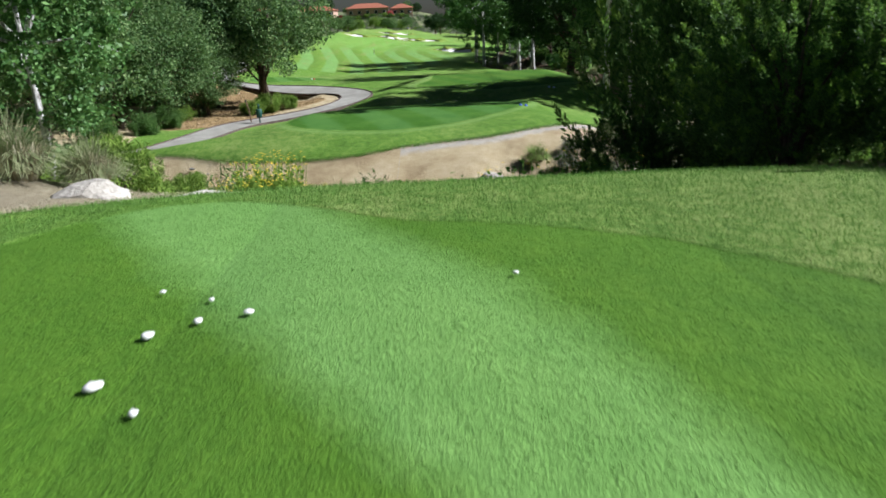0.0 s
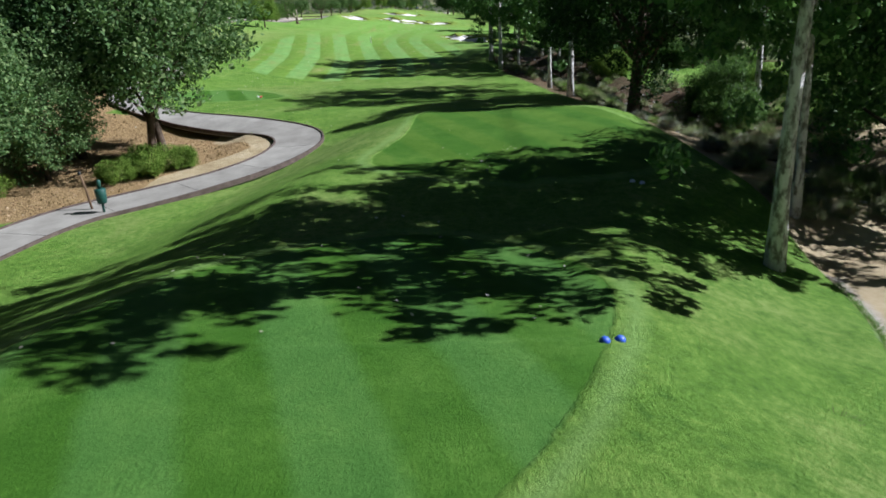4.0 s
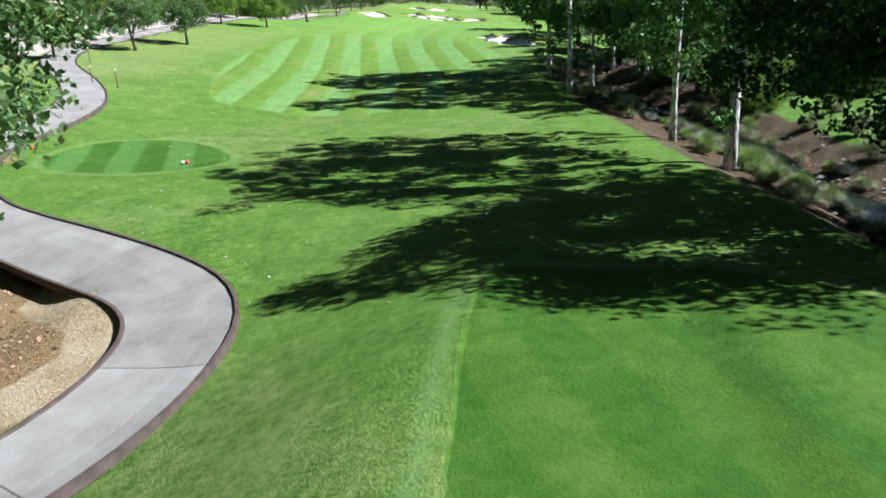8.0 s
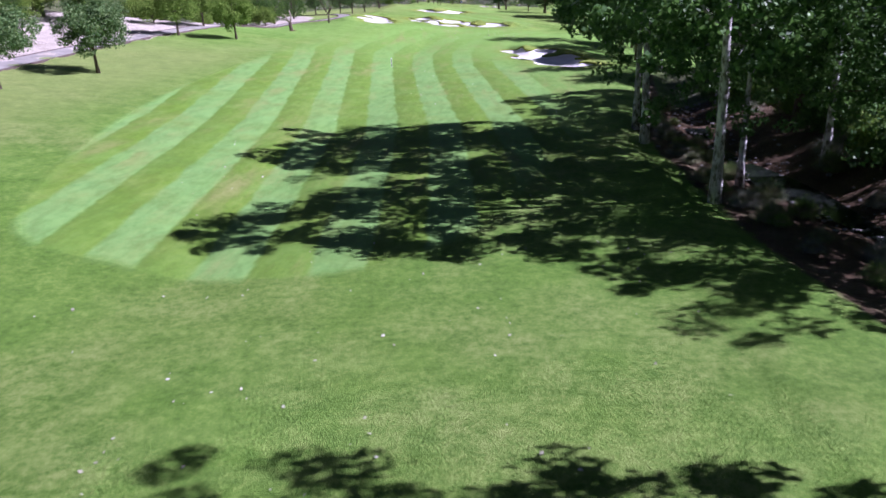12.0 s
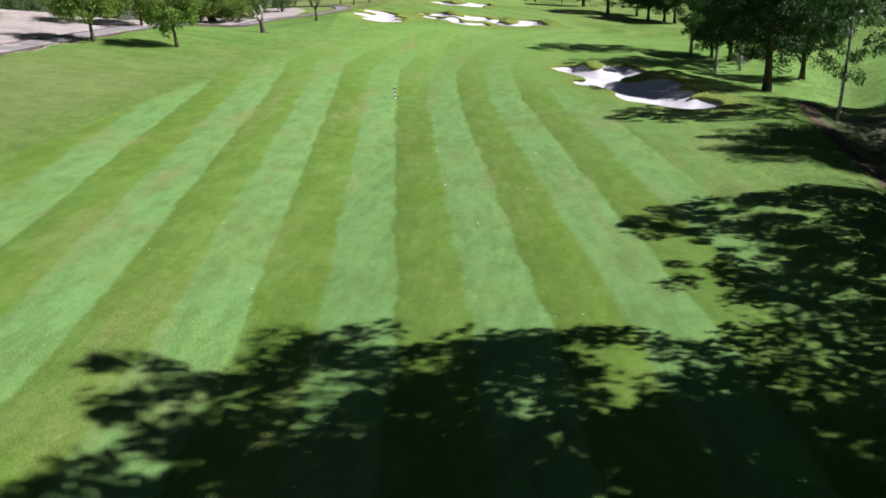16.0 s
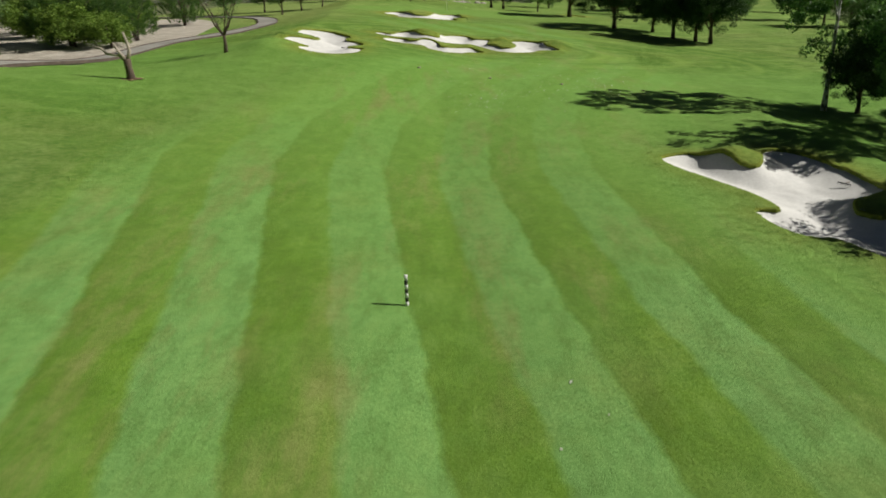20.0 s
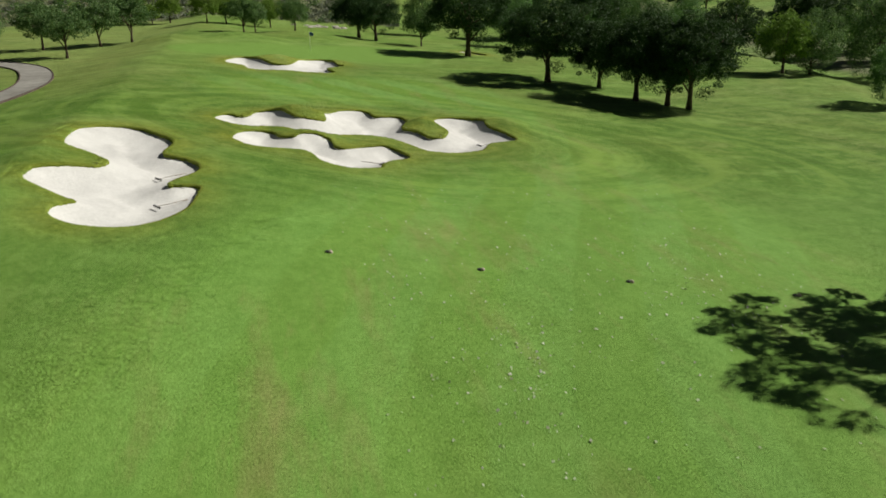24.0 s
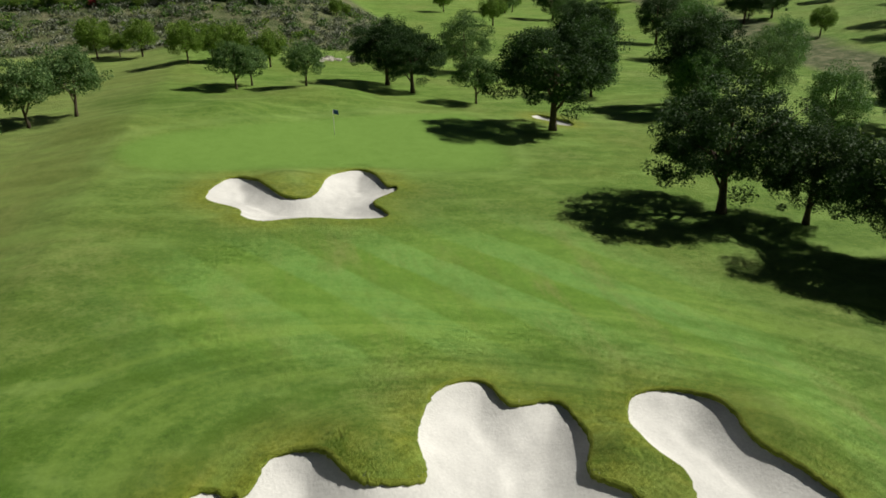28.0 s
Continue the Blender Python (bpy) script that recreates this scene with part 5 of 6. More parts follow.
# dark oaks
for x, y, s, t in ((13.5, 235.6, 1.0, 0.3), (11.8, 259.7, 1.2, 1.3), (18.9, 227.1, 0.84, 2.2), (18.2, 233.4, 0.68, 4.0), (21.1, 225.2, 0.80, 5.1), (22.4, 223.6, 0.84, 0.8), (0.7, 286, 0.95, 2.7), (2.6, 279.8, 0.85, 1.0),
                   (11.9, 64.2, 1.27, 0.6), (14.9, 158.2, 1.08, 2.8), (20.5, 166.0, 0.8, 1.5), (18, 137, 1.0, 4.4), (18.4, 179.4, 0.8, 1.9), (17.2, 182.0, 0.5, 0.7)):
    plant(OAK[int(x * 3) % 3], x, y, s, t, (1.0 if x > 15 else 0.86) if y > 200 else 1.0)
for i, (x, y, s, t) in enumerate(((-14.3, 60.6, 1.3, 0.4), (-18.6, 60.5, 1.2, 2.0), (-20.0, 64.0, 1.2, 3.6), (-24.5, 58.5, 1.3, 5.0))):
    plant(MULTI[(i + 1) % 2], x, y, s, t)
for x, y, s, t in ((-34.5, 119.8, 1.0, 0.2), (-33.2, 130.3, 1.0, 1.2), (-33.9, 265.0, 1.0, 0.5), (-30.6, 267.8, 1.05, 3.1), (-39.8, 262.6, 1.0, 2.1), (-16.9, 277.0, 0.85, 1.0), (-15.3, 280.0, 0.75, 4.2), (-9.7, 276.0, 0.8, 2.9), (8.4, 273.5, 0.9, 0.7), (-34.5, 251, 0.95, 4.0), (-45, 258, 1.0, 1.0)):
    plant(OLIVE[int(y) % 2], x, y, s, t)
for x, y, s, t in ((-34.2, 166.5, 0.95, 0.3), (-41.0, 165.0, 1.0, 2.3), (-42.3, 177.0, 0.9, 1.3), (-37.2, 314.0, 0.95, 0.9), (-30.8, 313.0, 0.85, 2.0), (-34.3, 315.5, 0.55, 4.4), (-23.2, 297.5, 0.85, 1.2), (-20.2, 299.5, 0.8, 3.0), (-17.4, 300.5, 0.85, 3.6), (-12.9, 298.5, 0.8, 5.0), (-36.0, 108.0, 0.8, 3.0)):
    plant(PEPPER[int(y) % 2], x, y, s, t)


def bare_tree(x, y, h, seed, label, green):
    """A small tree of crooked limbs and twigs with few leaves."""
    r = np.random.default_rng(seed)
    top = tagged(new("bare_tree"), label, "tree", group="bare trees by the path")
    bm = bmesh.new()
    tube(bm, [(0, 0, -0.2), (0.06, 0.03, h * 0.12), (0.02, 0.05, h * 0.26)], [0.17, 0.13, 0.11], 8)
    part("trunk", bm, MAT["bark"], top)
    ends = []
    for k in range(5):
        a = k * 1.26 + r.uniform(-0.3, 0.3)
        d = Vector((math.cos(a), math.sin(a), 0))
        s = Vector((0.02, 0.05, h * 0.24))
        m = s + d * h * 0.16 + Vector((0, 0, h * 0.28))
        e = m + d * h * r.uniform(0.12, 0.24) + Vector((r.normal(0, 0.15), r.normal(0, 0.15), h * r.uniform(0.28, 0.45)))
        bm = bmesh.new()
        tube(bm, [s, s.lerp(m, 0.5) + d * 0.1, m, m.lerp(e, 0.5), e], [0.08, 0.065, 0.045, 0.03, 0.012], 6)
        part("limb", bm, MAT["bark"], top)
        bm = bmesh.new()
        for _ in range(12):
            p = s.lerp(m, r.uniform(0.5, 1)) if r.uniform() < 0.3 else m.lerp(e, r.uniform(0.1, 1))
            q = p + Vector((r.normal(0, 0.45), r.normal(0, 0.45), r.uniform(0.15, 0.75))) * (h / 5)
            tube(bm, [p, p.lerp(q, 0.5) + Vector((r.normal(0, 0.05), 0, 0.04)), q], [0.018, 0.012, 0.004], 4)
            ends.append(tuple(q))
        part("twig", bm, MAT["bark"], top)
    if green:
        c = np.array(ends)
        under(new("crown", quads_mesh("crown", leaves(r, c, np.full(len(c), 0.40), green, 0.10, 0.3), MAT["olive"])), top)
    top.matrix_basis = Matrix.Translation((x, y, float(ground_at(x, y)) - 0.03))


bare_tree(-27.2, 190.5, 5.2, 3, "bare crooked tree with a thin veil of grey leaves", 14)


def lopped_tree(x, y):
    top = tagged(new("lopped_tree"), "cut-back dead tree with a thick dark trunk and pale sawn limbs", "tree", group="bare trees by the path")
    bm = bmesh.new()
    tube(bm, [(0.05, 0, -0.2), (0, 0, 0.12), (-0.05, 0.04, 0.7), (-0.08, 0.05, 1.25)], [0.34, 0.27, 0.22, 0.24], 12)
    part("trunk", bm, MAT["bark"], top)
    for line, r0 in (([(-0.14, 0.05, 1.1), (-0.55, 0.1, 1.5), (-1.25, 0.0, 1.62), (-1.6, 0.1, 1.95), (-1.95, 0.05, 2.05)], 0.12),
                     ([(-0.1, 0.05, 1.15), (-0.45, -0.1, 1.75), (-0.75, -0.05, 2.3)], 0.12),
                     ([(-0.02, 0.05, 1.15), (0.16, 0.1, 1.75), (0.05, 0.15, 2.4), (-0.05, 0.1, 2.9)], 0.13)):
        bm = bmesh.new()
        tube(bm, line, [r0 * (1 - 0.55 * k / (len(line) - 1)) for k in range(len(line))], 8)
        part("limb", bm, MAT["dead_wood"], top)
    bm = bmesh.new()
    for k in range(26):
        a = k * 2.399
        bmesh.ops.create_icosphere(bm, subdivisions=1, radius=0.07 + 0.03 * (k % 3), matrix=Matrix.Translation((0.75 * math.sqrt(k / 26) * math.cos(a), 0.5 * math.sqrt(k / 26) * math.sin(a), 0.0)) @ Matrix.Diagonal((1.6, 1.6, 0.5, 1)))
    part("root_soil", bm, MAT["wood"], top)
    top.matrix_basis = Matrix.Translation((x, y, float(ground_at(x, y))))


lopped_tree(-30.8, 181.0)
for x, y, s, t, k in ((-46.6, 207.0, 1.5, 0.6, 0), (-44.4, 209.0, 1.3, 2.2, 1), (-42.6, 213.0, 1.1, 4.2, 0), (-48.5, 211.0, 1.6, 5.0, 1), (-62.0, 231.0, 1.7, 1.0, 0), (-44.6, 235.0, 1.2, 3.0, 1)):
    plant(BRUSH[k], x, y, s, t)
# bushes on the sandy waste by the path
for x, y, s, t in ((-45.4, 205.0, 1.0, 0.4), (-41.8, 204.5, 0.8, 1.4), (-52, 214, 1.1, 3.1), (-58, 222, 1.2, 0.2), (-50, 196, 0.8, 4.0), (-49, 176, 0.8, 2.0), (-53, 184, 1.0, 2.2), (-47, 222, 0.9, 5.0)):
    plant(PEPPER[int(x) % 2], x, y, s, t, 0.8, 0.9)
# woods to the left of the tees and beyond the creek
for x, y, s in ((-24, 28, 1.0), (-18.6, 52.6, 0.85), (-20.8, 48.6, 0.95), (-18.2, 56.2, 0.6), (-23.5, 41.5, 1.1), (-29, 46, 1.2), (-23.5, 53, 1.0), (-27, 35, 1.2), (-33, 56, 1.2), (-27, 64, 1.0), (-32, 70, 1.0), (-40, 48, 1.2), (-40, 62, 1.2), (-36, 34, 1.2), (-34, 80, 0.9), (-42, 90, 0.9), (-46, 76, 1.1),
                (36, 36, 1.1), (30, 28, 1.1), (31, 41, 1.1), (46, 56, 1.2), (47, 64, 1.2), (50, 80, 1.2), (33, 97, 1.0), (31, 104, 1.1), (26, 109, 0.9), (27, 116, 1.1), (20.5, 126, 1.0), (25, 130, 1.1), (21, 140, 1.0), (27, 150, 1.1), (48, 72, 1.2), (49, 90, 1.2), (37, 110, 1.2), (34, 128, 1.2), (40, 48, 1.2), (38, 20, 1.0), (38, 10, 1.1),
                (30, 266, 0.7), (38, 254, 0.65), (24, 279, 0.75), (44, 274, 0.8), (14, 299, 0.8), (30, 294, 0.8), (50, 240, 0.7), (42, 222, 0.6)):
    plant(WOOD[rng.randrange(2)], x + rng.uniform(-1, 1), y + rng.uniform(-1, 1), s, rng.uniform(0, 6.28))
plant(WOOD[1], 18.6, 48.6, 1.12, 0.7)
plant(WOOD[1], 23.5, 53.0, 1.1, 2.3)
plant(WOOD[1], 15.6, 98.6, 1.12, 2.0)
plant(WOOD[1], 15.2, 113.8, 1.28, 4.0)
# chaparral on the near bank
for x, y, s, tall in ((7.1, 17.2, 1.42, 1.36), (4.7, 16.4, 0.72, 1.15), (6.7, 13.3, 1.0, 1.1), (5.5, 11.1, 0.66, 1.0), (6.8, 9.9, 0.7, 1.0), (8.6, 8.4, 0.8, 1.0), (8.4, 11.8, 1.0, 1.2), (8.8, 16.6, 1.4, 1.35), (11.6, 20.0, 1.35, 1.15), (9.6, 19.5, 0.9, 1.1), (15.0, 23.0, 1.2, 1.1)):
    plant(BRUSH[1 if y > 15 else 0], x, y, s, rng.uniform(0, 6.28), tall)

# ---- plants of the creek banks ----
for x, y, s, k in ((3.3, 24.0, 0.95, 2), (4.6, 24.9, 0.8, 1), (7.9, 31.4, 0.75, 1), (6.6, 27.2, 0.95, 0), (6.2, 26.0, 1.0, 0), (9.4, 30.8, 0.9, 0), (10.2, 30.4, 1.0, 1), (9.8, 29.2, 0.9, 0), (4.3, 23.7, 0.9, 1), (5.3, 24.0, 0.9, 2), (6.8, 24.9, 1.0, 0), (7.8, 26.6, 1.1, 0), (8.6, 28.0, 1.0, 1), (10.8, 33.2, 1.0, 2),
                    (2.4, 20.8, 0.9, 1), (-3.6, 20.0, 1.2, 2), (-1.0, 19.6, 1.2, 2), (-4.6, 20.4, 0.8, 1), (-7.4, 12.4, 1.5, 0), (-8.3, 11.4, 1.4, 0), (-6.4, 13.0, 1.2, 0), (-9.6, 12.8, 1.3, 2), (7.8, 10.8, 1.2, 1), (8.4, 11.3, 1.0, 1)):
    plant(TUSSOCK[k], x, y, s * 1.15, x * 3.1)
for i in range(190):
    u = rng.uniform(0, 1)
    y = 44 + u * 84
    cx = float(np.interp(y, [p[1] for p in CREEK[9:]], [p[0] for p in CREEK[9:]]))
    side = rng.choice((-1, -1, 1, 1, 1))
    off = rng.uniform(1.2, 3.4) if side < 0 else rng.uniform(1.3, 7.5)
    k, size, turn = rng.choice((0, 0, 1, 2)), rng.uniform(0.9, 1.6), rng.uniform(0, 6.28)
    if i % 5 < 3:
        plant(TUSSOCK[k], cx + side * off, y, size, turn)
for i in range(34):
    u = rng.random()
    plant(TUSSOCK[(1, 0, 1, 2)[i % 4]], 5.6 + 5.2 * u + rng.uniform(-0.9, 1.6), 23.4 + 10.5 * u + rng.uniform(-1.2, 0.6), rng.uniform(0.45, 0.95), rng.uniform(0, 6.28))
for i in range(18):
    plant(TUSSOCK[(0, 2, 0, 1)[i % 4]], 11.6 + 0.31 * i + rng.uniform(-0.3, 0.3), rng.uniform(43.0, 46.6), rng.uniform(0.9, 1.5), rng.uniform(0, 6.28))
for i in range(18):
    u = i / 18
    plant(TUSSOCK[(0, 1, 0, 2)[i % 4]], 12.8 + 4.0 * u + rng.uniform(-0.6, 0.9), 30.5 + 12.0 * u, rng.uniform(0.8, 1.4), rng.uniform(0, 6.28))
for i in range(64):
    y = 45.5 + 74.5 * (i + rng.random()) / 64
    ex = float(np.interp(y, (46, 54, 62, 70, 78, 86, 95, 104, 113, 120), (11.0, 10.6, 9.6, 9.4, 8.9, 8.3, 6.4, 5.8, 5.8, 7.4)))
    plant(TUSSOCK[(0, 1, 0, 2)[i % 4]], ex + rng.uniform(1.1, 3.2), y, rng.uniform(0.7, 1.25), rng.uniform(0, 6.28))
for i in range(46):
    plant(TUSSOCK[(0, 2, 2, 1)[i % 4]], rng.uniform(16.5, 27), rng.uniform(48, 78), rng.uniform(1.2, 1.9), rng.uniform(0, 6.28))
for i in range(78):
    y = 36 + 96 * (i + rng.random()) / 78
    cx = float(np.interp(y, [p[1] for p in CREEK[9:]], [p[0] for p in CREEK[9:]]))
    x = cx + rng.uniform(2.2, 11.0)
    if 74 < y < 90 and x > 16:
        continue
    if i % 3 == 0:
        plant(BRUSH[rng.randrange(2)], x + 1.0, y, rng.uniform(0.35, 0.7), rng.uniform(0, 6.28))
    else:
        plant(SHRUB[rng.randrange(2)], x, y, rng.uniform(0.9, 1.9), rng.uniform(0, 6.28))
for i in range(64):
    y = 54 + 40 * (i + rng.random()) / 64
    cx = float(np.interp(y, [p[1] for p in CREEK[9:]], [p[0] for p in CREEK[9:]]))
    plant(TUSSOCK[(0, 2, 0, 1)[i % 4]], cx + rng.choice((-1, 1)) * rng.uniform(0.75, 2.0), y, rng.uniform(0.7, 1.25), rng.uniform(0, 6.28))
for i in range(22):
    y = rng.uniform(176, 206)
    plant((SHRUB[0], SHRUB[1], SAGE[0])[i % 3], 18.4 + 0.42 * (y - 176) + rng.uniform(-1.5, 6.0), y, rng.uniform(0.7, 1.3), rng.uniform(0, 6.28))
for x, y, s, k in ((-7.4, 21.9, 0.95, 0), (-6.2, 22.9, 0.7, 0), (-9.4, 23.2, 1.0, 0), (-11.4, 24.0, 1.0, 1), (-8.6, 24.2, 0.6, 0), (-13.5, 25.4, 1.1, 1), (-11.5, 20.6, 1.4, 1), (-15, 22, 1.5, 1), (-12.9, 56.2, 1.1, 0), (-11.8, 57.2, 0.9, 0), (-13.9, 54.9, 0.9, 0), (-19, 46.5, 1.0, 1), (-18.5, 49.5, 1.1, 1), (-20, 42.5, 1.2, 1), (-18.6, 52.8, 0.9, 0), (-5.3, 22.6, 0.7, 0)):
    plant(SHRUB[k], x, y, s, x * 2.3)
for x, y, s, k in ((1.66, 22.9, 0.8, 0), (4.4, 22.0, 1.3, 1), (-3.6, 10.6, 1.16, 1), (-2.0, 11.3, 1.16, 2), (-5.3, 10.6, 0.9, 0), (-0.45, 11.85, 0.42, 0), (-0.12, 11.9, 0.4, 1), (0.5, 12.1, 0.62, 2), (-2.4, 20.0, 0.6, 0), (0.6, 19.9, 0.5, 1), (2.0, 19.8, 0.55, 2), (11.7, 34.2, 1.0, 1), (12.3, 33.6, 0.8, 2), (9.9, 28.2, 0.9, 0), (10.6, 27.6, 0.9, 1), (5.5, 21.6, 0.8, 0)):
    plant(ROCK[k], x, y, s, x * 4.1, 1.0 if s < 1.15 else 0.40, 0.07 * s if s < 1.15 else 0.20)

for i in range(18):
    plant(ROCK[i % 3], -4.2 + rng.gauss(0, 2.6), 309.5 + rng.gauss(0, 1.4), rng.uniform(0.7, 1.5), rng.uniform(0, 6.28))


def concrete_slab(x, y, size, turn, tilt):
    """A broken plate of pale concrete, chipped at its corners."""
    bm = bmesh.new()
    w, d = size
    low = [(-w, -d * 0.7), (-w * 0.3, -d), (w * 0.8, -d * 0.85), (w, 0.1 * d), (w * 0.45, d), (-w * 0.7, d * 0.75)]
    f = bm.faces.new([bm.verts.new((a * 0.5, b * 0.5, 0)) for a, b in low])
    got = bmesh.ops.extrude_face_region(bm, geom=[f])
    bmesh.ops.translate(bm, verts=[v for v in got["geom"] if isinstance(v, bmesh.types.BMVert)], vec=(0, 0, 0.11))
    bmesh.ops.recalc_face_normals(bm, faces=bm.faces[:])
    bmesh.ops.bevel(bm, geom=bm.edges[:], offset=0.012, segments=1, affect="EDGES")
    me = bpy.data.meshes.new("concrete_slab")
    bm.to_mesh(me)
    bm.free()
    me.materials.append(MAT["pale_concrete"])
    ob = tagged(new("concrete_slab", me), "broken pale concrete slab lying on the creek bank", "slab", group="broken slabs")
    ob.matrix_basis = Matrix.Translation((x, y, float(ground_at(x, y)) + 0.02)) @ Matrix.Rotation(turn, 4, "Z") @ Matrix.Rotation(tilt, 4, "X")


for x, y, size, turn, tilt in ((4.5, 21.9, (1.1, 0.7), 0.4, 0.35), (15.3, 43.0, (1.5, 0.8), -0.3, 0.2), (15.9, 42.0, (0.9, 0.8), 0.5, 0.25), (9.9, 30.5, (0.8, 0.5), 1.0, 0.5), (9.5, 28.6, (0.7, 0.5), 0.2, 0.4), (10.6, 31.6, (0.5, 0.4), 2.0, 0.2), (13.6, 84.5, (1.4, 0.7), 0.9, 0.1)):
    concrete_slab(x, y, size, turn, tilt)


# ---- flowering plants in the gorge ----
def flowering(name, label, seed, tall, wide, stalks, leaf_key, petal_key, blooms):
    r = np.random.default_rng(seed)
    top = tagged(new(name), label, "flowering plant", group="flowering plants")
    quads, tips = [], []
    for _ in range(stalks):
        a, d = r.uniform(0, math.tau), wide * math.sqrt(r.uniform(0, 1))
        p = np.array([math.cos(a) * d, math.sin(a) * d, 0.0])
        h = tall * r.uniform(0.6, 1.1)
        e = p + np.array([r.normal(0, 0.12), r.normal(0, 0.12), h])
        w = np.array([0.008, 0.006, 0])
        quads.append([p - w, p + w, e + w * 0.4, e - w * 0.4])
        tips.append(e)
        for k in range(9):
            c = p + (e - p) * r.uniform(0.1, 0.95)
            ax = r.normal(size=3) * np.array([1, 1, 0.5]) + np.array([0, 0, 0.5])
            ax *= 0.11 / np.linalg.norm(ax)
            n = np.cross(ax, r.normal(size=3))
            n *= 0.028 / (np.linalg.norm(n) + 1e-9)
            quads.append([c, c + ax * 0.5 + n, c + ax, c + ax * 0.5 - n])
    under(new("foliage", quads_mesh("foliage", np.array(quads), MAT[leaf_key])), top)
    pet = []
    for k in range(blooms):
        c = tips[k % len(tips)] + r.normal(0, 0.05, 3) * (k >= len(tips))
        for j in range(5):
            a = j * math.tau / 5 + r.uniform(0, 1)
            d = np.array([math.cos(a), math.sin(a), 0.35]) * 0.026
            n = np.array([-math.sin(a), math.cos(a), 0]) * 0.016
            pet.append([c, c + d * 0.6 + n, c + d, c + d * 0.6 - n])
    tagged(under(new("blossom", quads_mesh("blossom", np.array(pet), MAT[petal_key])), top), kind="stuff")
    return top


REED_F = kind(flowering("yellow_daisy_clump", "tall green clump with scattered yellow daisies", 3, 1.42, 0.6, 95, "blade", "yellow", 16))
MUSTARD = kind(flowering("mustard_bush", "yellow-flowered mustard bush on the creek bank", 4, 1.5, 0.65, 150, "shoot", "yellow", 230))
POPPY = kind(flowering("poppy_clump", "small green clump with orange poppies", 8, 0.5, 0.3, 26, "blade", "orange", 7))
for x, y, s, t in ((0.2, 14.2, 1.05, 0), (0.9, 14.0, 1.15, 1), (1.7, 14.3, 1.15, 2), (2.4, 14.0, 1.2, 3), (3.0, 14.6, 1.2, 4), (1.3, 14.8, 1.2, 5), (2.2, 15.0, 1.2, 0.5), (3.6, 13.9, 1.1, 1.5), (-0.4, 14.6, 1.1, 2.5), (3.2, 15.6, 1.2, 3.3)):
    plant(REED_F, x, y, s, t)
for x, y, s, t in ((-3.3, 13.4, 1.0, 0), (-3.9, 13.9, 0.9, 2), (-2.8, 14.0, 0.85, 1)):
    plant(MUSTARD, x, y, s, t)
for x, y, s, t in ((-0.75, 12.5, 1.0, 0), (0.45, 12.9, 0.9, 2), (1.3, 12.9, 0.9, 1)):
    plant(POPPY, x, y, s, t)
for x, y, s, k in ((-2.0, 15.2, 1.3, 1), (-0.9, 15.8, 1.2, 1), (-4.6, 15.2, 1.3, 1), (-6.2, 16.0, 1.2, 0), (4.2, 17.2, 1.2, 1), (-7.2, 15.2, 1.2, 0), (2.6, 17.0, 1.0, 1), (-11, 14.5, 1.3, 0), (-12.5, 13.2, 1.4, 1)):
    plant(SHRUB[k], x, y, s, x * 1.7)


# ---- near turf: standing blades ----
def near_blades():
    r = np.random.default_rng(12)
    n = 118000
    x, y = r.uniform(-5.2, 5.6, n), 0.9 + 8.5 * r.uniform(0, 1, n) ** 1.25
    edge = 9.15 - 0.06 * (x - 0.7) ** 2
    tee = inside_of(x, y, TEES[3])
    keep = (y < edge + 0.12)
    x, y, edge, tee = x[keep], y[keep], edge[keep], tee[keep]
    z = ground_at(x, y) + 0.10 * np.clip((edge - 0.05 - y) / 0.3, -1, 1)
    h = np.where(tee > 0, 0.017, 0.040) * r.uniform(0.6, 1.3, len(x))
    a = r.uniform(0, math.tau, len(x))
    lean = r.normal(0, 0.35, (len(x), 2)) * h[:, None]
    w = 0.0030
    p = np.stack([x, y, z - 0.006], -1)
    wv = np.stack([np.cos(a) * w, np.sin(a) * w, 0 * a], -1)
    tip = p + np.concatenate([lean, h[:, None]], 1)
    q = np.stack([p - wv, p + wv, tip + wv * 0.25, tip - wv * 0.25], 1)
    run = np.abs(1.4 * x + y - 3.65 + 0.22 * np.maximum(0, 4.5 - y)) / (2.9 - 0.44 * np.clip(4.5 - y, 0, 4))
    dark = (run + r.normal(0, 0.06, len(run)) > 0.5) & (tee > 0)
    for sel, key, label in ((~dark, "blade_light", "pale green blades of turf mown away"), (dark, "blade", "darker green blades of turf mown towards")):
        tagged(new("grass_blades", quads_mesh("grass_blades", q[sel], MAT[key])), label, "grass", kind="stuff")


near_blades()


# ---- small things on the course ----
def ball(bm, c, r, seg=12):
    bmesh.ops.create_uvsphere(bm, u_segments=seg, v_segments=8, radius=r, matrix=Matrix.Translation(c))
    return bm


def box(bm, c, size, m=None):
    bmesh.ops.create_cube(bm, size=1.0, matrix=(m or Matrix()) @ Matrix.Translation(c) @ Matrix.Diagonal((*size, 1)))
    return bm


def rod(bm, a, b, r, sides=8):
    return tube(bm, [a, Vector(a).lerp(Vector(b), 0.5), b], [r, r, r], sides)


def stand(ob, x, y, turn=0.0, lift=0.0):
    ob.matrix_basis = Matrix.Translation((x, y, float(ground_at(x, y)) + lift)) @ Matrix.Rotation(turn, 4, "Z")
    return ob


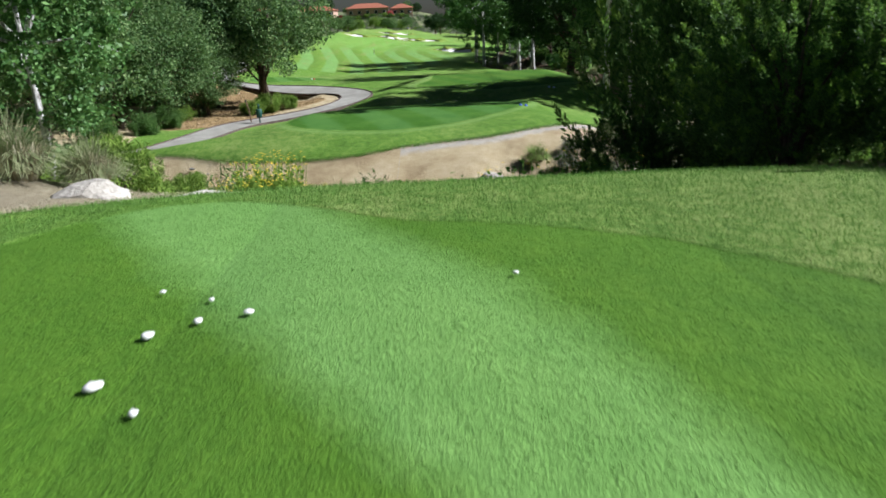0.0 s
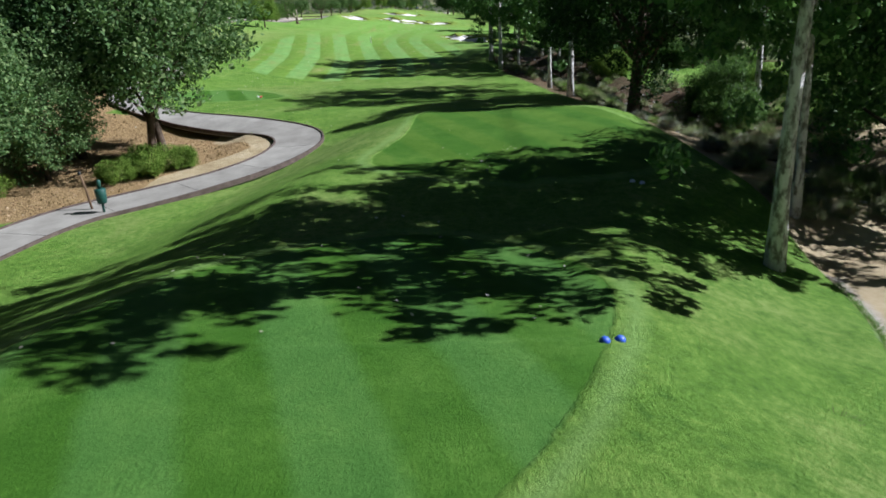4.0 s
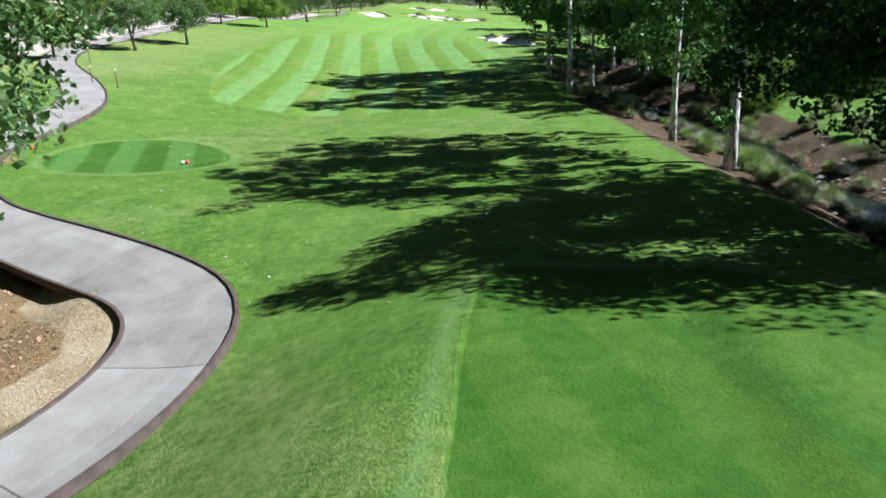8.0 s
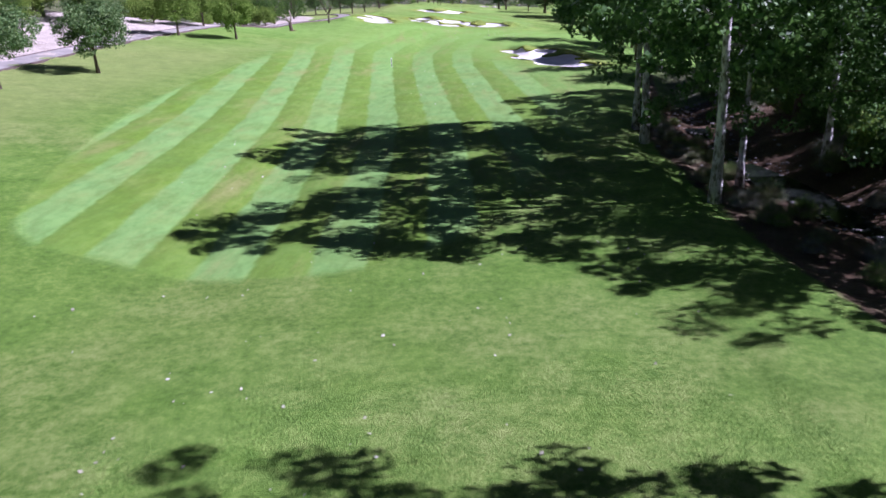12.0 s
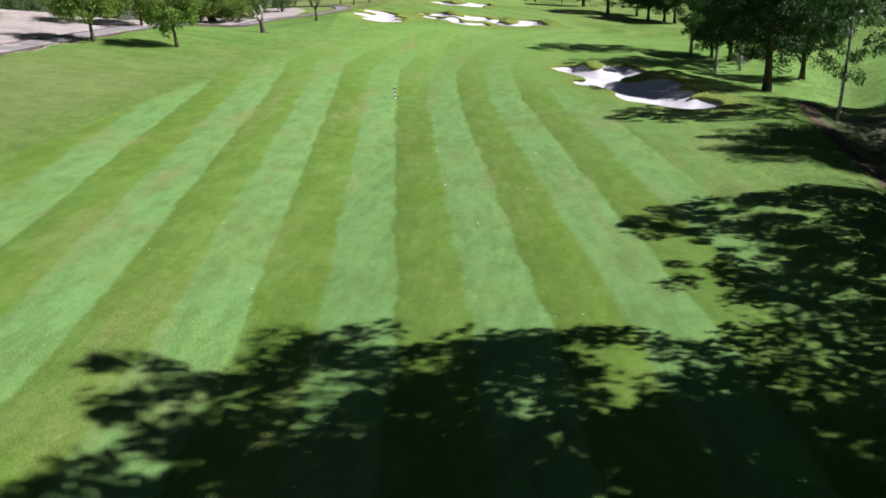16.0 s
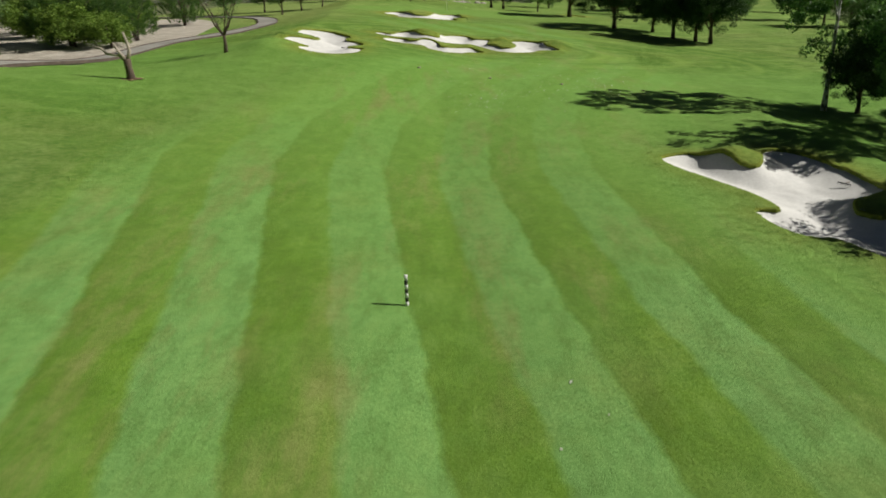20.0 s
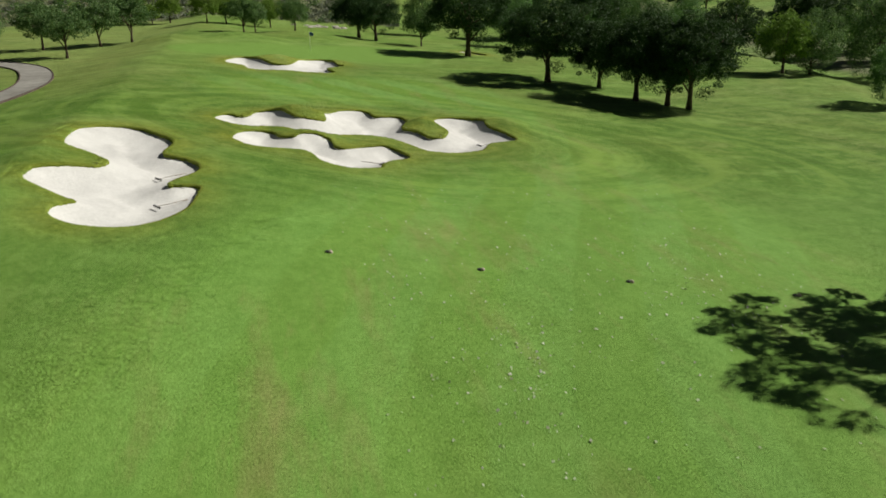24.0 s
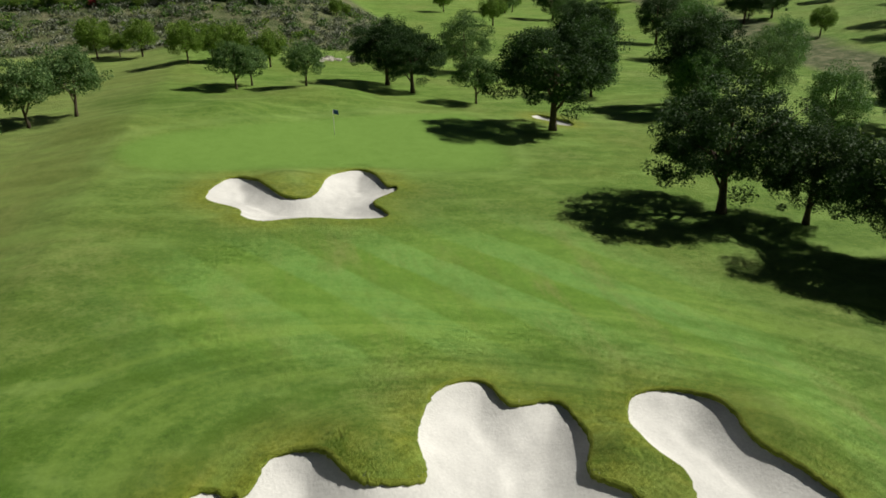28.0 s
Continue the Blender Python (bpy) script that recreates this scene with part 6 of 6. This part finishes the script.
def yardage_post(x, y):
    top = tagged(new("yardage_post"), "black and white banded yardage post in the fairway", "marker post")
    for i in range(7):
        bm = bmesh.new()
        z0 = -0.05 if i == 0 else i * 0.132
        tube(bm, [(0, 0, z0), (0, 0, i * 0.132 + 0.131)], [0.05, 0.05], 14)
        part("band", bm, MAT["white" if i % 2 == 0 else "black"], top)
    bm = bmesh.new()
    tube(bm, [(0, 0, 0.923), (0, 0, 0.935), (0, 0, 0.95)], [0.052, 0.05, 0.02], 14)
    part("cap", bm, MAT["white"], top)
    stand(top, x, y)


yardage_post(-12.42, 152.36)


def tee_marker(x, y, key, label):
    top = tagged(new("tee_marker"), label, "tee marker", group="tee markers")
    bm = bmesh.new()
    ball(bm, (0, 0, 0.085), 0.09)
    part("ball", bm, MAT[key], top)
    bm = bmesh.new()
    rod(bm, (0, 0, -0.08), (0, 0, 0.02), 0.012)
    part("spike", bm, MAT["dark"], top)
    stand(top, x, y)


for x, y, key, lab in ((3.82, 33.0, "blue", "glossy blue ball tee marker on the turf"), (4.08, 33.1, "blue", "glossy blue ball tee marker on the turf"), (6.75, 43.4, "pale_blue", "pale blue ball tee marker on the turf"), (7.0, 43.25, "pale_blue", "pale blue ball tee marker on the turf"),
                       (-12.95, 77.0, "white", "white ball tee marker on the turf"), (-12.75, 77.02, "red", "red ball tee marker on the turf"), (-21.6, 79.6, "white", "white ball tee marker on the turf"), (-21.35, 79.62, "red", "red ball tee marker on the turf")):
    tee_marker(x, y, key, lab)


def litter_bin(x, y):
    top = tagged(new("ball_washer_post"), "dark green ball washer and bin on a post beside the path", "ball washer")
    bm = bmesh.new()
    rod(bm, (0, 0, -0.1), (0, 0, 1.0), 0.05)
    part("post", bm, MAT["bin"], top)
    bm = bmesh.new()
    tube(bm, [(0, 0, 0.45), (0, 0, 0.5), (0, 0, 1.0), (0, 0, 1.04)], [0.15, 0.19, 0.22, 0.18], 14)
    part("basket", bm, MAT["bin"], top)
    bm = bmesh.new()
    tube(bm, [(0.0, 0.0, 1.04), (0, 0, 1.25), (0, 0, 1.36), (0, 0, 1.4)], [0.06, 0.08, 0.08, 0.03], 10)
    part("washer", bm, MAT["bin"], top)
    bm = bmesh.new()
    box(bm, (0, 0, 0.03), (0.8, 0.5, 0.08))
    part("base_slab", bm, MAT["concrete"], top)
    stand(top, x, y, 0.4)
    bm = bmesh.new()
    tube(bm, [(0, 0, -0.1), (-0.1, 0, 0.8), (-0.22, 0, 1.5)], [0.05, 0.045, 0.04], 8)
    sign = tagged(new("leaning_post"), "weathered wooden post leaning beside the path", "post")
    part("shaft", bm, MAT["wood"], sign)
    bm = bmesh.new()
    box(bm, (-0.24, 0, 1.55), (0.10, 0.06, 0.16))
    part("head", bm, MAT["dark"], sign)
    stand(sign, x - 0.7, y + 0.5)


litter_bin(-12.3, 50.0)


def stake(x, y, h, key, label):
    top = tagged(new("marker_stake"), label, "stake", group="stakes along the path")
    bm = bmesh.new()
    rod(bm, (0, 0, -0.1), (0, 0, h), 0.025 if h < 0.5 else 0.04)
    part("shaft", bm, MAT["wood"], top)
    if h > 0.5:
        bm = bmesh.new()
        tube(bm, [(0, 0, h), (0, 0, h + 0.12), (0, 0, h + 0.16)], [0.05, 0.05, 0.02], 8)
        part("cap", bm, MAT[key], top, "white cap")
    stand(top, x, y)


for x, y in ((-27.0, 96.7), (-25.0, 96.2), (-33.0, 108.0)):
    stake(x, y, 1.15, "white", "wooden post with a white cap by the path")
for x, y in ((-24.0, 82.6), (-23.2, 83.6), (-22.9, 85.2), (-22.8, 87.2), (-23.0, 90.0)):
    stake(x, y, 0.35, "white", "short wooden stake at the edge of the path")


def rake(x, y, turn, rise=0.0):
    top = tagged(new("bunker_rake"), "dark bunker rake lying on the sand", "rake", group="bunker rakes")
    bm = bmesh.new()
    rod(bm, (0, 0, 0.05), (1.35, 0, 0.03 + rise), 0.011, 6)
    part("handle", bm, MAT["wood"], top)
    bm = bmesh.new()
    box(bm, (0, 0, 0.06), (0.045, 0.56, 0.04))
    part("head", bm, MAT["dark"], top)
    for k in range(9):
        bm = bmesh.new()
        rod(bm, (0, -0.28 + k * 0.07, 0.06), (-0.03, -0.28 + k * 0.07, -0.02), 0.008, 5)
        part("tine", bm, MAT["dark"], top)
    deep = max(float(inside_of(np.array([x]), np.array([y]), loop)[0]) for loop in BUNKERS.values())
    fall = min(max(deep, 0.0), 2.3) / 2.3
    stand(top, x, y, turn, -0.05 - 0.50 * (1 - (1 - fall) ** 2))


for x, y, t, up in ((-15.3, 211.9, 0.7, 0.0), (-8.9, 211.8, -1.5, 0.0), (-4.0, 208.5, -1.6, 0.0), (-0.9, 211.0, 0.3, 0.0), (-14.3, 206.6, -1.5, 0.0), (-8.4, 204.6, 2.4, 0.0), (-19.3, 199.3, 0.6, 0.0), (-18.9, 195.4, 0.6, 0.0), (6.2, 163.6, 0.6, 0.0)):
    rake(x, y, t, up)


def flagstick(x, y):
    top = tagged(new("flagstick"), "thin white flagstick with a dark blue flag on the green", "flagstick")
    bm = bmesh.new()
    rod(bm, (0, 0, -0.1), (0, 0, 2.2), 0.018)
    part("pole", bm, MAT["white"], top)
    bm = bmesh.new()
    rows = [[bm.verts.new((0.02 + 0.42 * u + 0.0, 0.05 * math.sin(5 * u), z - 0.12 * u)) for u in np.linspace(0, 1, 7)] for z in (2.18, 1.82)]
    for i in range(6):
        bm.faces.new((rows[0][i], rows[1][i], rows[1][i + 1], rows[0][i + 1]))
    bmesh.ops.solidify(bm, geom=bm.faces[:], thickness=0.006)
    part("flag", bm, MAT["blue"], top)
    stand(top, x, y)


flagstick(-8.8, 256.6)


def distance_plate(x, y):
    top = tagged(new("sprinkler_head"), "dark sprinkler head with a small divot mound in the turf", "sprinkler", group="sprinkler heads")
    bm = bmesh.new()
    tube(bm, [(0, 0, -0.05), (0, 0, 0.025), (0, 0, 0.05)], [0.10, 0.10, 0.06], 12)
    part("body", bm, MAT["dark"], top)
    bm = bmesh.new()
    ball(bm, (0.10, -0.05, 0.0), 0.09, 8)
    part("soil", bm, MAT["dead_wood"], top)
    stand(top, x, y)


for x, y in ((-12.6, 190.5), (-7.2, 189.4), (-2.0, 187.8), (3.6, 185.9), (8.5, 184.0), (5.2, 7.0), (-6.2, 30.8)):
    distance_plate(x, y)


def fallen_leaves():
    """Pale dry leaves and petals strewn over the turf."""
    r = np.random.default_rng(21)
    spots = []
    for x0, x1, y0, y1, n in ((-9, 9, 60, 96, 260), (-3, 9, 44, 60, 18), (-12, 6, 178, 200, 300), (-6, 6, 26, 42, 60), (-16, 4, 96, 150, 130), (-20, -6, 64, 92, 120)):
        spots.append(np.stack([r.uniform(x0, x1, n), r.uniform(y0, y1, n)], -1))
    for x, y, n in ((2.9, 46.9, 26), (-10.0, 188.0, 30), (0.3, 186.0, 40), (7.5, 103.0, 20), (-7.6, 183.4, 70), (-9.4, 181.6, 30), (-8.6, 179.3, 24)):
        spots.append(np.stack([r.normal(x, 1.1, n), r.normal(y, 0.9, n)], -1))
    for x, y, n in ((0.0, 190.0, 36), (-2.0, 186.5, 26), (3.0, 189.0, 36), (2.0, 184.5, 26)):
        spots.append(np.stack([r.normal(x, 2.0, n), r.normal(y, 1.6, n)], -1))
    p = np.concatenate(spots)
    s = r.uniform(0.02, 0.06, len(p))
    z = ground_at(p[:, 0], p[:, 1]) + 0.035
    a = r.uniform(0, math.tau, len(p))
    u = np.stack([np.cos(a) * s, np.sin(a) * s, r.uniform(-0.3, 0.5, len(p)) * s], -1)
    v = np.stack([-np.sin(a) * s * 0.7, np.cos(a) * s * 0.7, r.uniform(-0.2, 0.5, len(p)) * s], -1)
    c = np.concatenate([p, z[:, None]], 1)
    tagged(new("fallen_leaves", quads_mesh("fallen_leaves", np.stack([c - u, c + v, c + u, c - v], 1), MAT["petal"])), "pale dry leaves strewn over the grass", "leaves", kind="stuff")


fallen_leaves()


def divot_tee(x, y, s, turn):
    bm = bmesh.new()
    bmesh.ops.create_icosphere(bm, subdivisions=2, radius=1.0)
    for v in bm.verts:
        v.co *= 1 + 0.3 * noise.noise(v.co * 2 + Vector((x * 5, y * 5, 0)))
        v.co = Vector((v.co.x * s, v.co.y * s * 0.8, v.co.z * s * 0.45 + 0.02))
    top = new("crumpled_leaf", None)
    tagged(top, "small crumpled white scrap lying on the tee", "litter", group="white scraps on the tee")
    part("scrap", bm, MAT["white"], top)
    stand(top, x, y, turn, 0.11)


for x, y, s in ((-1.72, 3.78, 0.042), (-1.49, 3.97, 0.034), (-1.51, 4.32, 0.024), (-1.21, 4.08, 0.035), (-1.89, 4.5, 0.024), (0.49, 4.59, 0.024), (-1.76, 3.18, 0.05), (-1.45, 2.9, 0.03)):
    divot_tee(x, y, s, x * 5)


# ---- beyond the green ----
def hillside_scrub():
    r = np.random.default_rng(31)
    for key, n, size, label in (("sage", 1300, 0.30, "grey sage scrub covering the far hillside"), ("brush", 420, 0.36, "dark green chaparral covering the far hillside"), ("pepper", 150, 0.36, "light green bushes on the far hillside")):
        x, y = r.uniform(-130, 14, n), 320 + 42 * r.uniform(0, 1, n)
        ok = y > 320 + 0.05 * x
        x, y = x[ok], y[ok]
        z = ground_at(x, y)
        rad = r.uniform(0.6, 1.7, len(x))
        cs = np.stack([x, y, z + rad * 0.35], -1)
        q = leaves(r, cs, rad, 64, size * 0.85, -0.5, 0.55, 1.5)
        tagged(new("hillside_scrub", quads_mesh("hillside_scrub", q, MAT[key])), label, "scrub", kind="stuff")


hillside_scrub()


def house(x, y, w, d, h, turn):
    top = tagged(new("house"), "low pink stucco house with a red clay roof on the hilltop", "house", group="houses on the hill")
    bm = bmesh.new()
    box(bm, (0, 0, h / 2 - 1.5), (w, d, h + 3))
    wall = part("wall", bm, MAT["stucco"], top)
    bm = bmesh.new()
    o = 0.7
    low = [bm.verts.new(v) for v in ((-w / 2 - o, -d / 2 - o, h), (w / 2 + o, -d / 2 - o, h), (w / 2 + o, d / 2 + o, h), (-w / 2 - o, d / 2 + o, h))]
    ridge = [bm.verts.new((-w / 2 + d / 2, 0, h + d * 0.24)), bm.verts.new((w / 2 - d / 2, 0, h + d * 0.24))]
    for f in ((low[0], low[1], ridge[1], ridge[0]), (low[2], low[3], ridge[0], ridge[1]), (low[1], low[2], ridge[1]), (low[3], low[0], ridge[0]), (low[3], low[2], low[1], low[0])):
        bm.faces.new(f)
    ob = part("roof", bm, MAT["roof"], top)
    ob.data.shade_flat()
    wall.data.shade_flat()
    k = max(2, int(w / 3.2))
    for i in range(k):
        wx = -w / 2 + (i + 0.5) * w / k
        bm = bmesh.new()
        box(bm, (wx, -d / 2 - 0.03, h * 0.5), (1.5, 0.12, 1.5))
        win = part("window", bm, MAT["white"], top)
        bm = bmesh.new()
        box(bm, (wx, -d / 2 - 0.08, h * 0.5), (1.3, 0.06, 1.3))
        part("pane", bm, MAT["glass"], win)
    stand(top, x, y, turn)


for x, y, w, d, h, t in ((-30, 349, 19, 9, 3.6, 0.05), (-53, 350, 16, 9, 3.4, -0.1), (-74, 352, 17, 9, 4.2, 0.1), (-14.6, 352, 10, 8, 3.4, 0.1)):
    house(x, y, w, d, h, t)
BOUGAINVILLEA = kind(make_bush("bougainvillea_bush", "red-flowering bush beside the house", 97, (0.9, 0.9, 0.8), 60, 120, 0.08, "red_petal", 0.34))
for x, y, z in ((-42.0, 343.6, 1.3), (-19.5, 345.0, 1.6), (-61.5, 344.0, 1.4)):
    plant(BOUGAINVILLEA, x, y, z, x)
for i in range(34):
    plant(SHRUB[i % 2], -78 + 2.0 * i + rng.uniform(-0.5, 0.5), 343.4 + rng.uniform(-0.6, 0.6), rng.uniform(1.0, 1.7), rng.uniform(0, 6.28))
for i in range(46):
    x, y = rng.uniform(26, 150), rng.uniform(235, 430)
    if x < 0.2 * (y - 200) + 10 and rng.random() < 0.5:
        continue
    k = rng.choice((OAK[0], OAK[1], WOOD[0], WOOD[1], PEPPER[0], OLIVE[1]))
    plant(k, x, y, rng.uniform(0.8, 1.15), rng.uniform(0, 6.28))
for i in range(26):
    k = rng.choice((OAK[2], WOOD[0], PEPPER[0], PEPPER[1], OLIVE[0]))
    plant(k, rng.uniform(-120, 8), rng.uniform(352, 366) + (i % 3) * 14 if i % 4 else rng.uniform(341, 345), rng.uniform(0.35, 0.6) if i % 4 == 0 else rng.uniform(0.6, 1.0), rng.uniform(0, 6.28))
for i in range(24):
    y = rng.uniform(95, 230)
    x = -float(np.interp(y, (95, 150, 200, 230), (50, 55, 52, 56))) - rng.uniform(0, 26)
    plant(rng.choice((OAK[1], WOOD[0], PEPPER[0], OLIVE[0], BRUSH[0], BRUSH[1])), x, y, rng.uniform(0.8, 1.1), rng.uniform(0, 6.28))
for i in range(30):
    y = rng.uniform(100, 212)
    x = -float(np.interp(y, (100, 150, 170, 200, 212), (40, 47, 49, 43, 42))) - rng.uniform(0, 12)
    plant(rng.choice((SAGE[0], SHRUB[0], SHRUB[1])), x, y, rng.uniform(0.7, 1.4), rng.uniform(0, 6.28))


# ---- loose ground cover ----
def turf_fringe():
    """Shaggy grass hanging over the cut edge of the turf."""
    r = np.random.default_rng(41)
    edge = along([p for p in ISLAND if p[1] < 40 and p[0] > -12], 0.03)
    edge = edge[(edge[:, 1] < 40)]
    p = edge[r.integers(0, len(edge), 7000)] + r.normal(0, 0.06, (7000, 2))
    z = ground_at(p[:, 0], p[:, 1])
    h = r.uniform(0.02, 0.09, len(p))
    a = r.uniform(0, math.tau, len(p))
    c = np.stack([p[:, 0], p[:, 1], z - 0.02], -1)
    w = np.stack([np.cos(a), np.sin(a), 0 * a], -1) * 0.008
    tip = c + np.concatenate([r.normal(0, 0.05, (len(p), 2)) + np.array([0.01, -0.05]), (h + 0.03)[:, None]], 1)
    tagged(new("turf_fringe", quads_mesh("turf_fringe", np.stack([c - w, c + w, tip + w * 0.3, tip - w * 0.3], 1), MAT["blade_light"])), "shaggy green fringe along the cut turf edge", "grass", kind="stuff")


turf_fringe()


def mulch_chips():
    """Curled brown leaves and wood chips under the oaks."""
    r = np.random.default_rng(42)
    x, y = r.uniform(-27, -8.5, 9000), r.uniform(48, 70, 9000)
    ok = inside_of(x, y, MULCH) > np.where(x > -12.5, 1.6, 0.35)
    x, y = x[ok], y[ok]
    z = ground_at(x, y) + 0.02
    s = r.uniform(0.03, 0.085, len(x))
    u = r.normal(size=(len(x), 3)) * np.array([1, 1, 0.45])
    u *= (s / np.linalg.norm(u, axis=1))[:, None]
    v = np.cross(u, r.normal(size=(len(x), 3)) * 0.6 + np.array([0, 0, 1.0]))
    v *= (0.6 * s / (np.linalg.norm(v, axis=1) + 1e-9))[:, None]
    c = np.stack([x, y, z], -1)
    tagged(new("leaf_litter", quads_mesh("leaf_litter", np.stack([c - u, c + v, c + u, c - v], 1), MAT["litter"])), "curled tan leaves and chips under the oaks", "leaf litter", kind="stuff")


mulch_chips()


def cobbles():
    """Small grey stones strewn over the creek banks, joined into one."""
    r = np.random.default_rng(43)
    ico = bmesh.new()
    bmesh.ops.create_icosphere(ico, subdivisions=1, radius=1.0)
    base = np.array([v.co for v in ico.verts])
    tris = np.array([[v.index for v in f.verts] for f in ico.faces])
    ico.free()
    line = np.array(smooth_loop(list(CREEK[3:]), 8, closed=False))
    line = line[(line[:, 1] < 130) & (line[:, 0] > -12)]
    verts, faces = [], []
    n = 2400
    for i in range(n):
        q = line[r.integers(0, len(line))] + r.normal(0, 1.5, 2)
        s = 0.03 + 0.10 * r.uniform(0, 1) ** 2
        k = base * (1 + r.normal(0, 0.16, (len(base), 1))) * s * np.array([1.2, 0.9, 0.6])
        verts.append(k + np.array([q[0], q[1], float(ground_at(*q)) + 0.02]))
        faces.append(tris + i * len(base))
    for i in range(n, n + 520):
        u = r.uniform(0, 1)
        q = np.array([7.2 + 4.0 * u, 24.6 + 9.6 * u]) + r.normal(0, 0.75, 2)
        s = r.uniform(0.03, 0.10)
        k = base * (1 + r.normal(0, 0.16, (len(base), 1))) * s * np.array([1.2, 0.9, 0.6])
        verts.append(k + np.array([q[0], q[1], float(ground_at(*q)) - 0.05]))
        faces.append(tris + i * len(base))
    me = mesh_from("cobbles", np.concatenate(verts), np.concatenate(faces), MAT["cobble"])
    tagged(new("cobbles", me), "small grey cobbles strewn along the creek", "stones", kind="stuff")


cobbles()


def bank_grass():
    """Dead straw lying on the near bank of the gorge."""
    r = np.random.default_rng(44)
    n = 26000
    x, y = r.uniform(-6, 7, n), r.uniform(8.0, 13.4, n)
    ok = y > 9.15 - 0.06 * (x - 0.7) ** 2 + r.normal(0, 0.12, n)
    x, y = x[ok], y[ok]
    z = ground_at(x, y) - 0.06
    c = np.stack([x, y, z], -1)
    a = r.uniform(0, math.tau, len(x))
    L = r.uniform(0.03, 0.11, len(x))
    tip = c + np.stack([np.cos(a) * L * 0.8, np.sin(a) * L * 0.8 - 0.03, L * r.uniform(0.2, 0.7, len(x))], -1)
    w = np.stack([-np.sin(a), np.cos(a), 0 * a], -1) * 0.004
    tagged(new("dead_grass", quads_mesh("dead_grass", np.stack([c - w, c + w, tip + w * 0.4, tip - w * 0.4], 1), MAT["straw"])), "dead grey-brown straw on the near bank", "dry grass", kind="stuff")


bank_grass()


def bank_scrub():
    """Low dry twigs on the sandy bank of the gorge."""
    r = np.random.default_rng(45)
    for x, y, s in ((-3.0, 21.5, 0.16), (0.0, 21.0, 0.2), (1.9, 21.3, 0.14), (-0.3, 20.4, 0.12), (-5.2, 23.5, 0.12), (3.0, 19.9, 0.25), (7.1, 32.2, 0.3)):
        bm = bmesh.new()
        for _ in range(26):
            d = Vector((r.normal(), r.normal(), abs(r.normal()) * 0.9 + 0.2)).normalized() * s * r.uniform(0.6, 1.3)
            tube(bm, [(0, 0, -0.02), d * 0.5 + Vector((0, 0, 0.02)), d], [0.006, 0.005, 0.002], 4)
        top = tagged(new("dry_twigs"), "small dead brown plant on the sandy bank", "dead plant", group="dead plants on the bank")
        part("twig", bm, MAT["bark"], top)
        stand(top, x, y, x, -0.1)


bank_scrub()


def shaggy_turf():
    """Unmown grass on the mounds between and behind the lobes of the bunkers."""
    r = np.random.default_rng(46)
    got = []
    for key, n in (("A", 5000), ("B", 12000), ("C", 4500), ("D", 4000), ("R", 2500)):
        a = np.array(BUNKERS[key])
        lo, hi = a.min(0) - 1.6, a.max(0) + 1.8
        p = np.stack([r.uniform(lo[0], hi[0], n * 2), r.uniform(lo[1], hi[1], n * 2)], -1)
        d = np.full(len(p), -8.0)
        for loop in BUNKERS.values():
            d = np.maximum(d, inside_of(p[:, 0], p[:, 1], loop))
        back = inside_of(p[:, 0], p[:, 1] - 1.3, BUNKERS[key]) > -0.4
        got.append(p[(d < -0.03) & (d > -0.8) & back & (r.uniform(-1.7, 0, len(p)) < d + 0.2)])
    p = np.concatenate(got)
    h = r.uniform(0.03, 0.07, len(p))
    a = r.uniform(0, math.tau, len(p))
    c = np.stack([p[:, 0], p[:, 1], ground_at(p[:, 0], p[:, 1]) - 0.01], -1)
    w = np.stack([np.cos(a), np.sin(a), 0 * a], -1) * 0.016
    tip = c + np.concatenate([r.normal(0, 0.05, (len(p), 2)), h[:, None]], 1)
    tagged(new("shaggy_grass", quads_mesh("shaggy_grass", np.stack([c - w, c + w, tip + w * 0.3, tip - w * 0.3], 1), MAT["shag"])), "shaggy yellow-green grass round the bunkers", "grass", kind="stuff")


shaggy_turf()
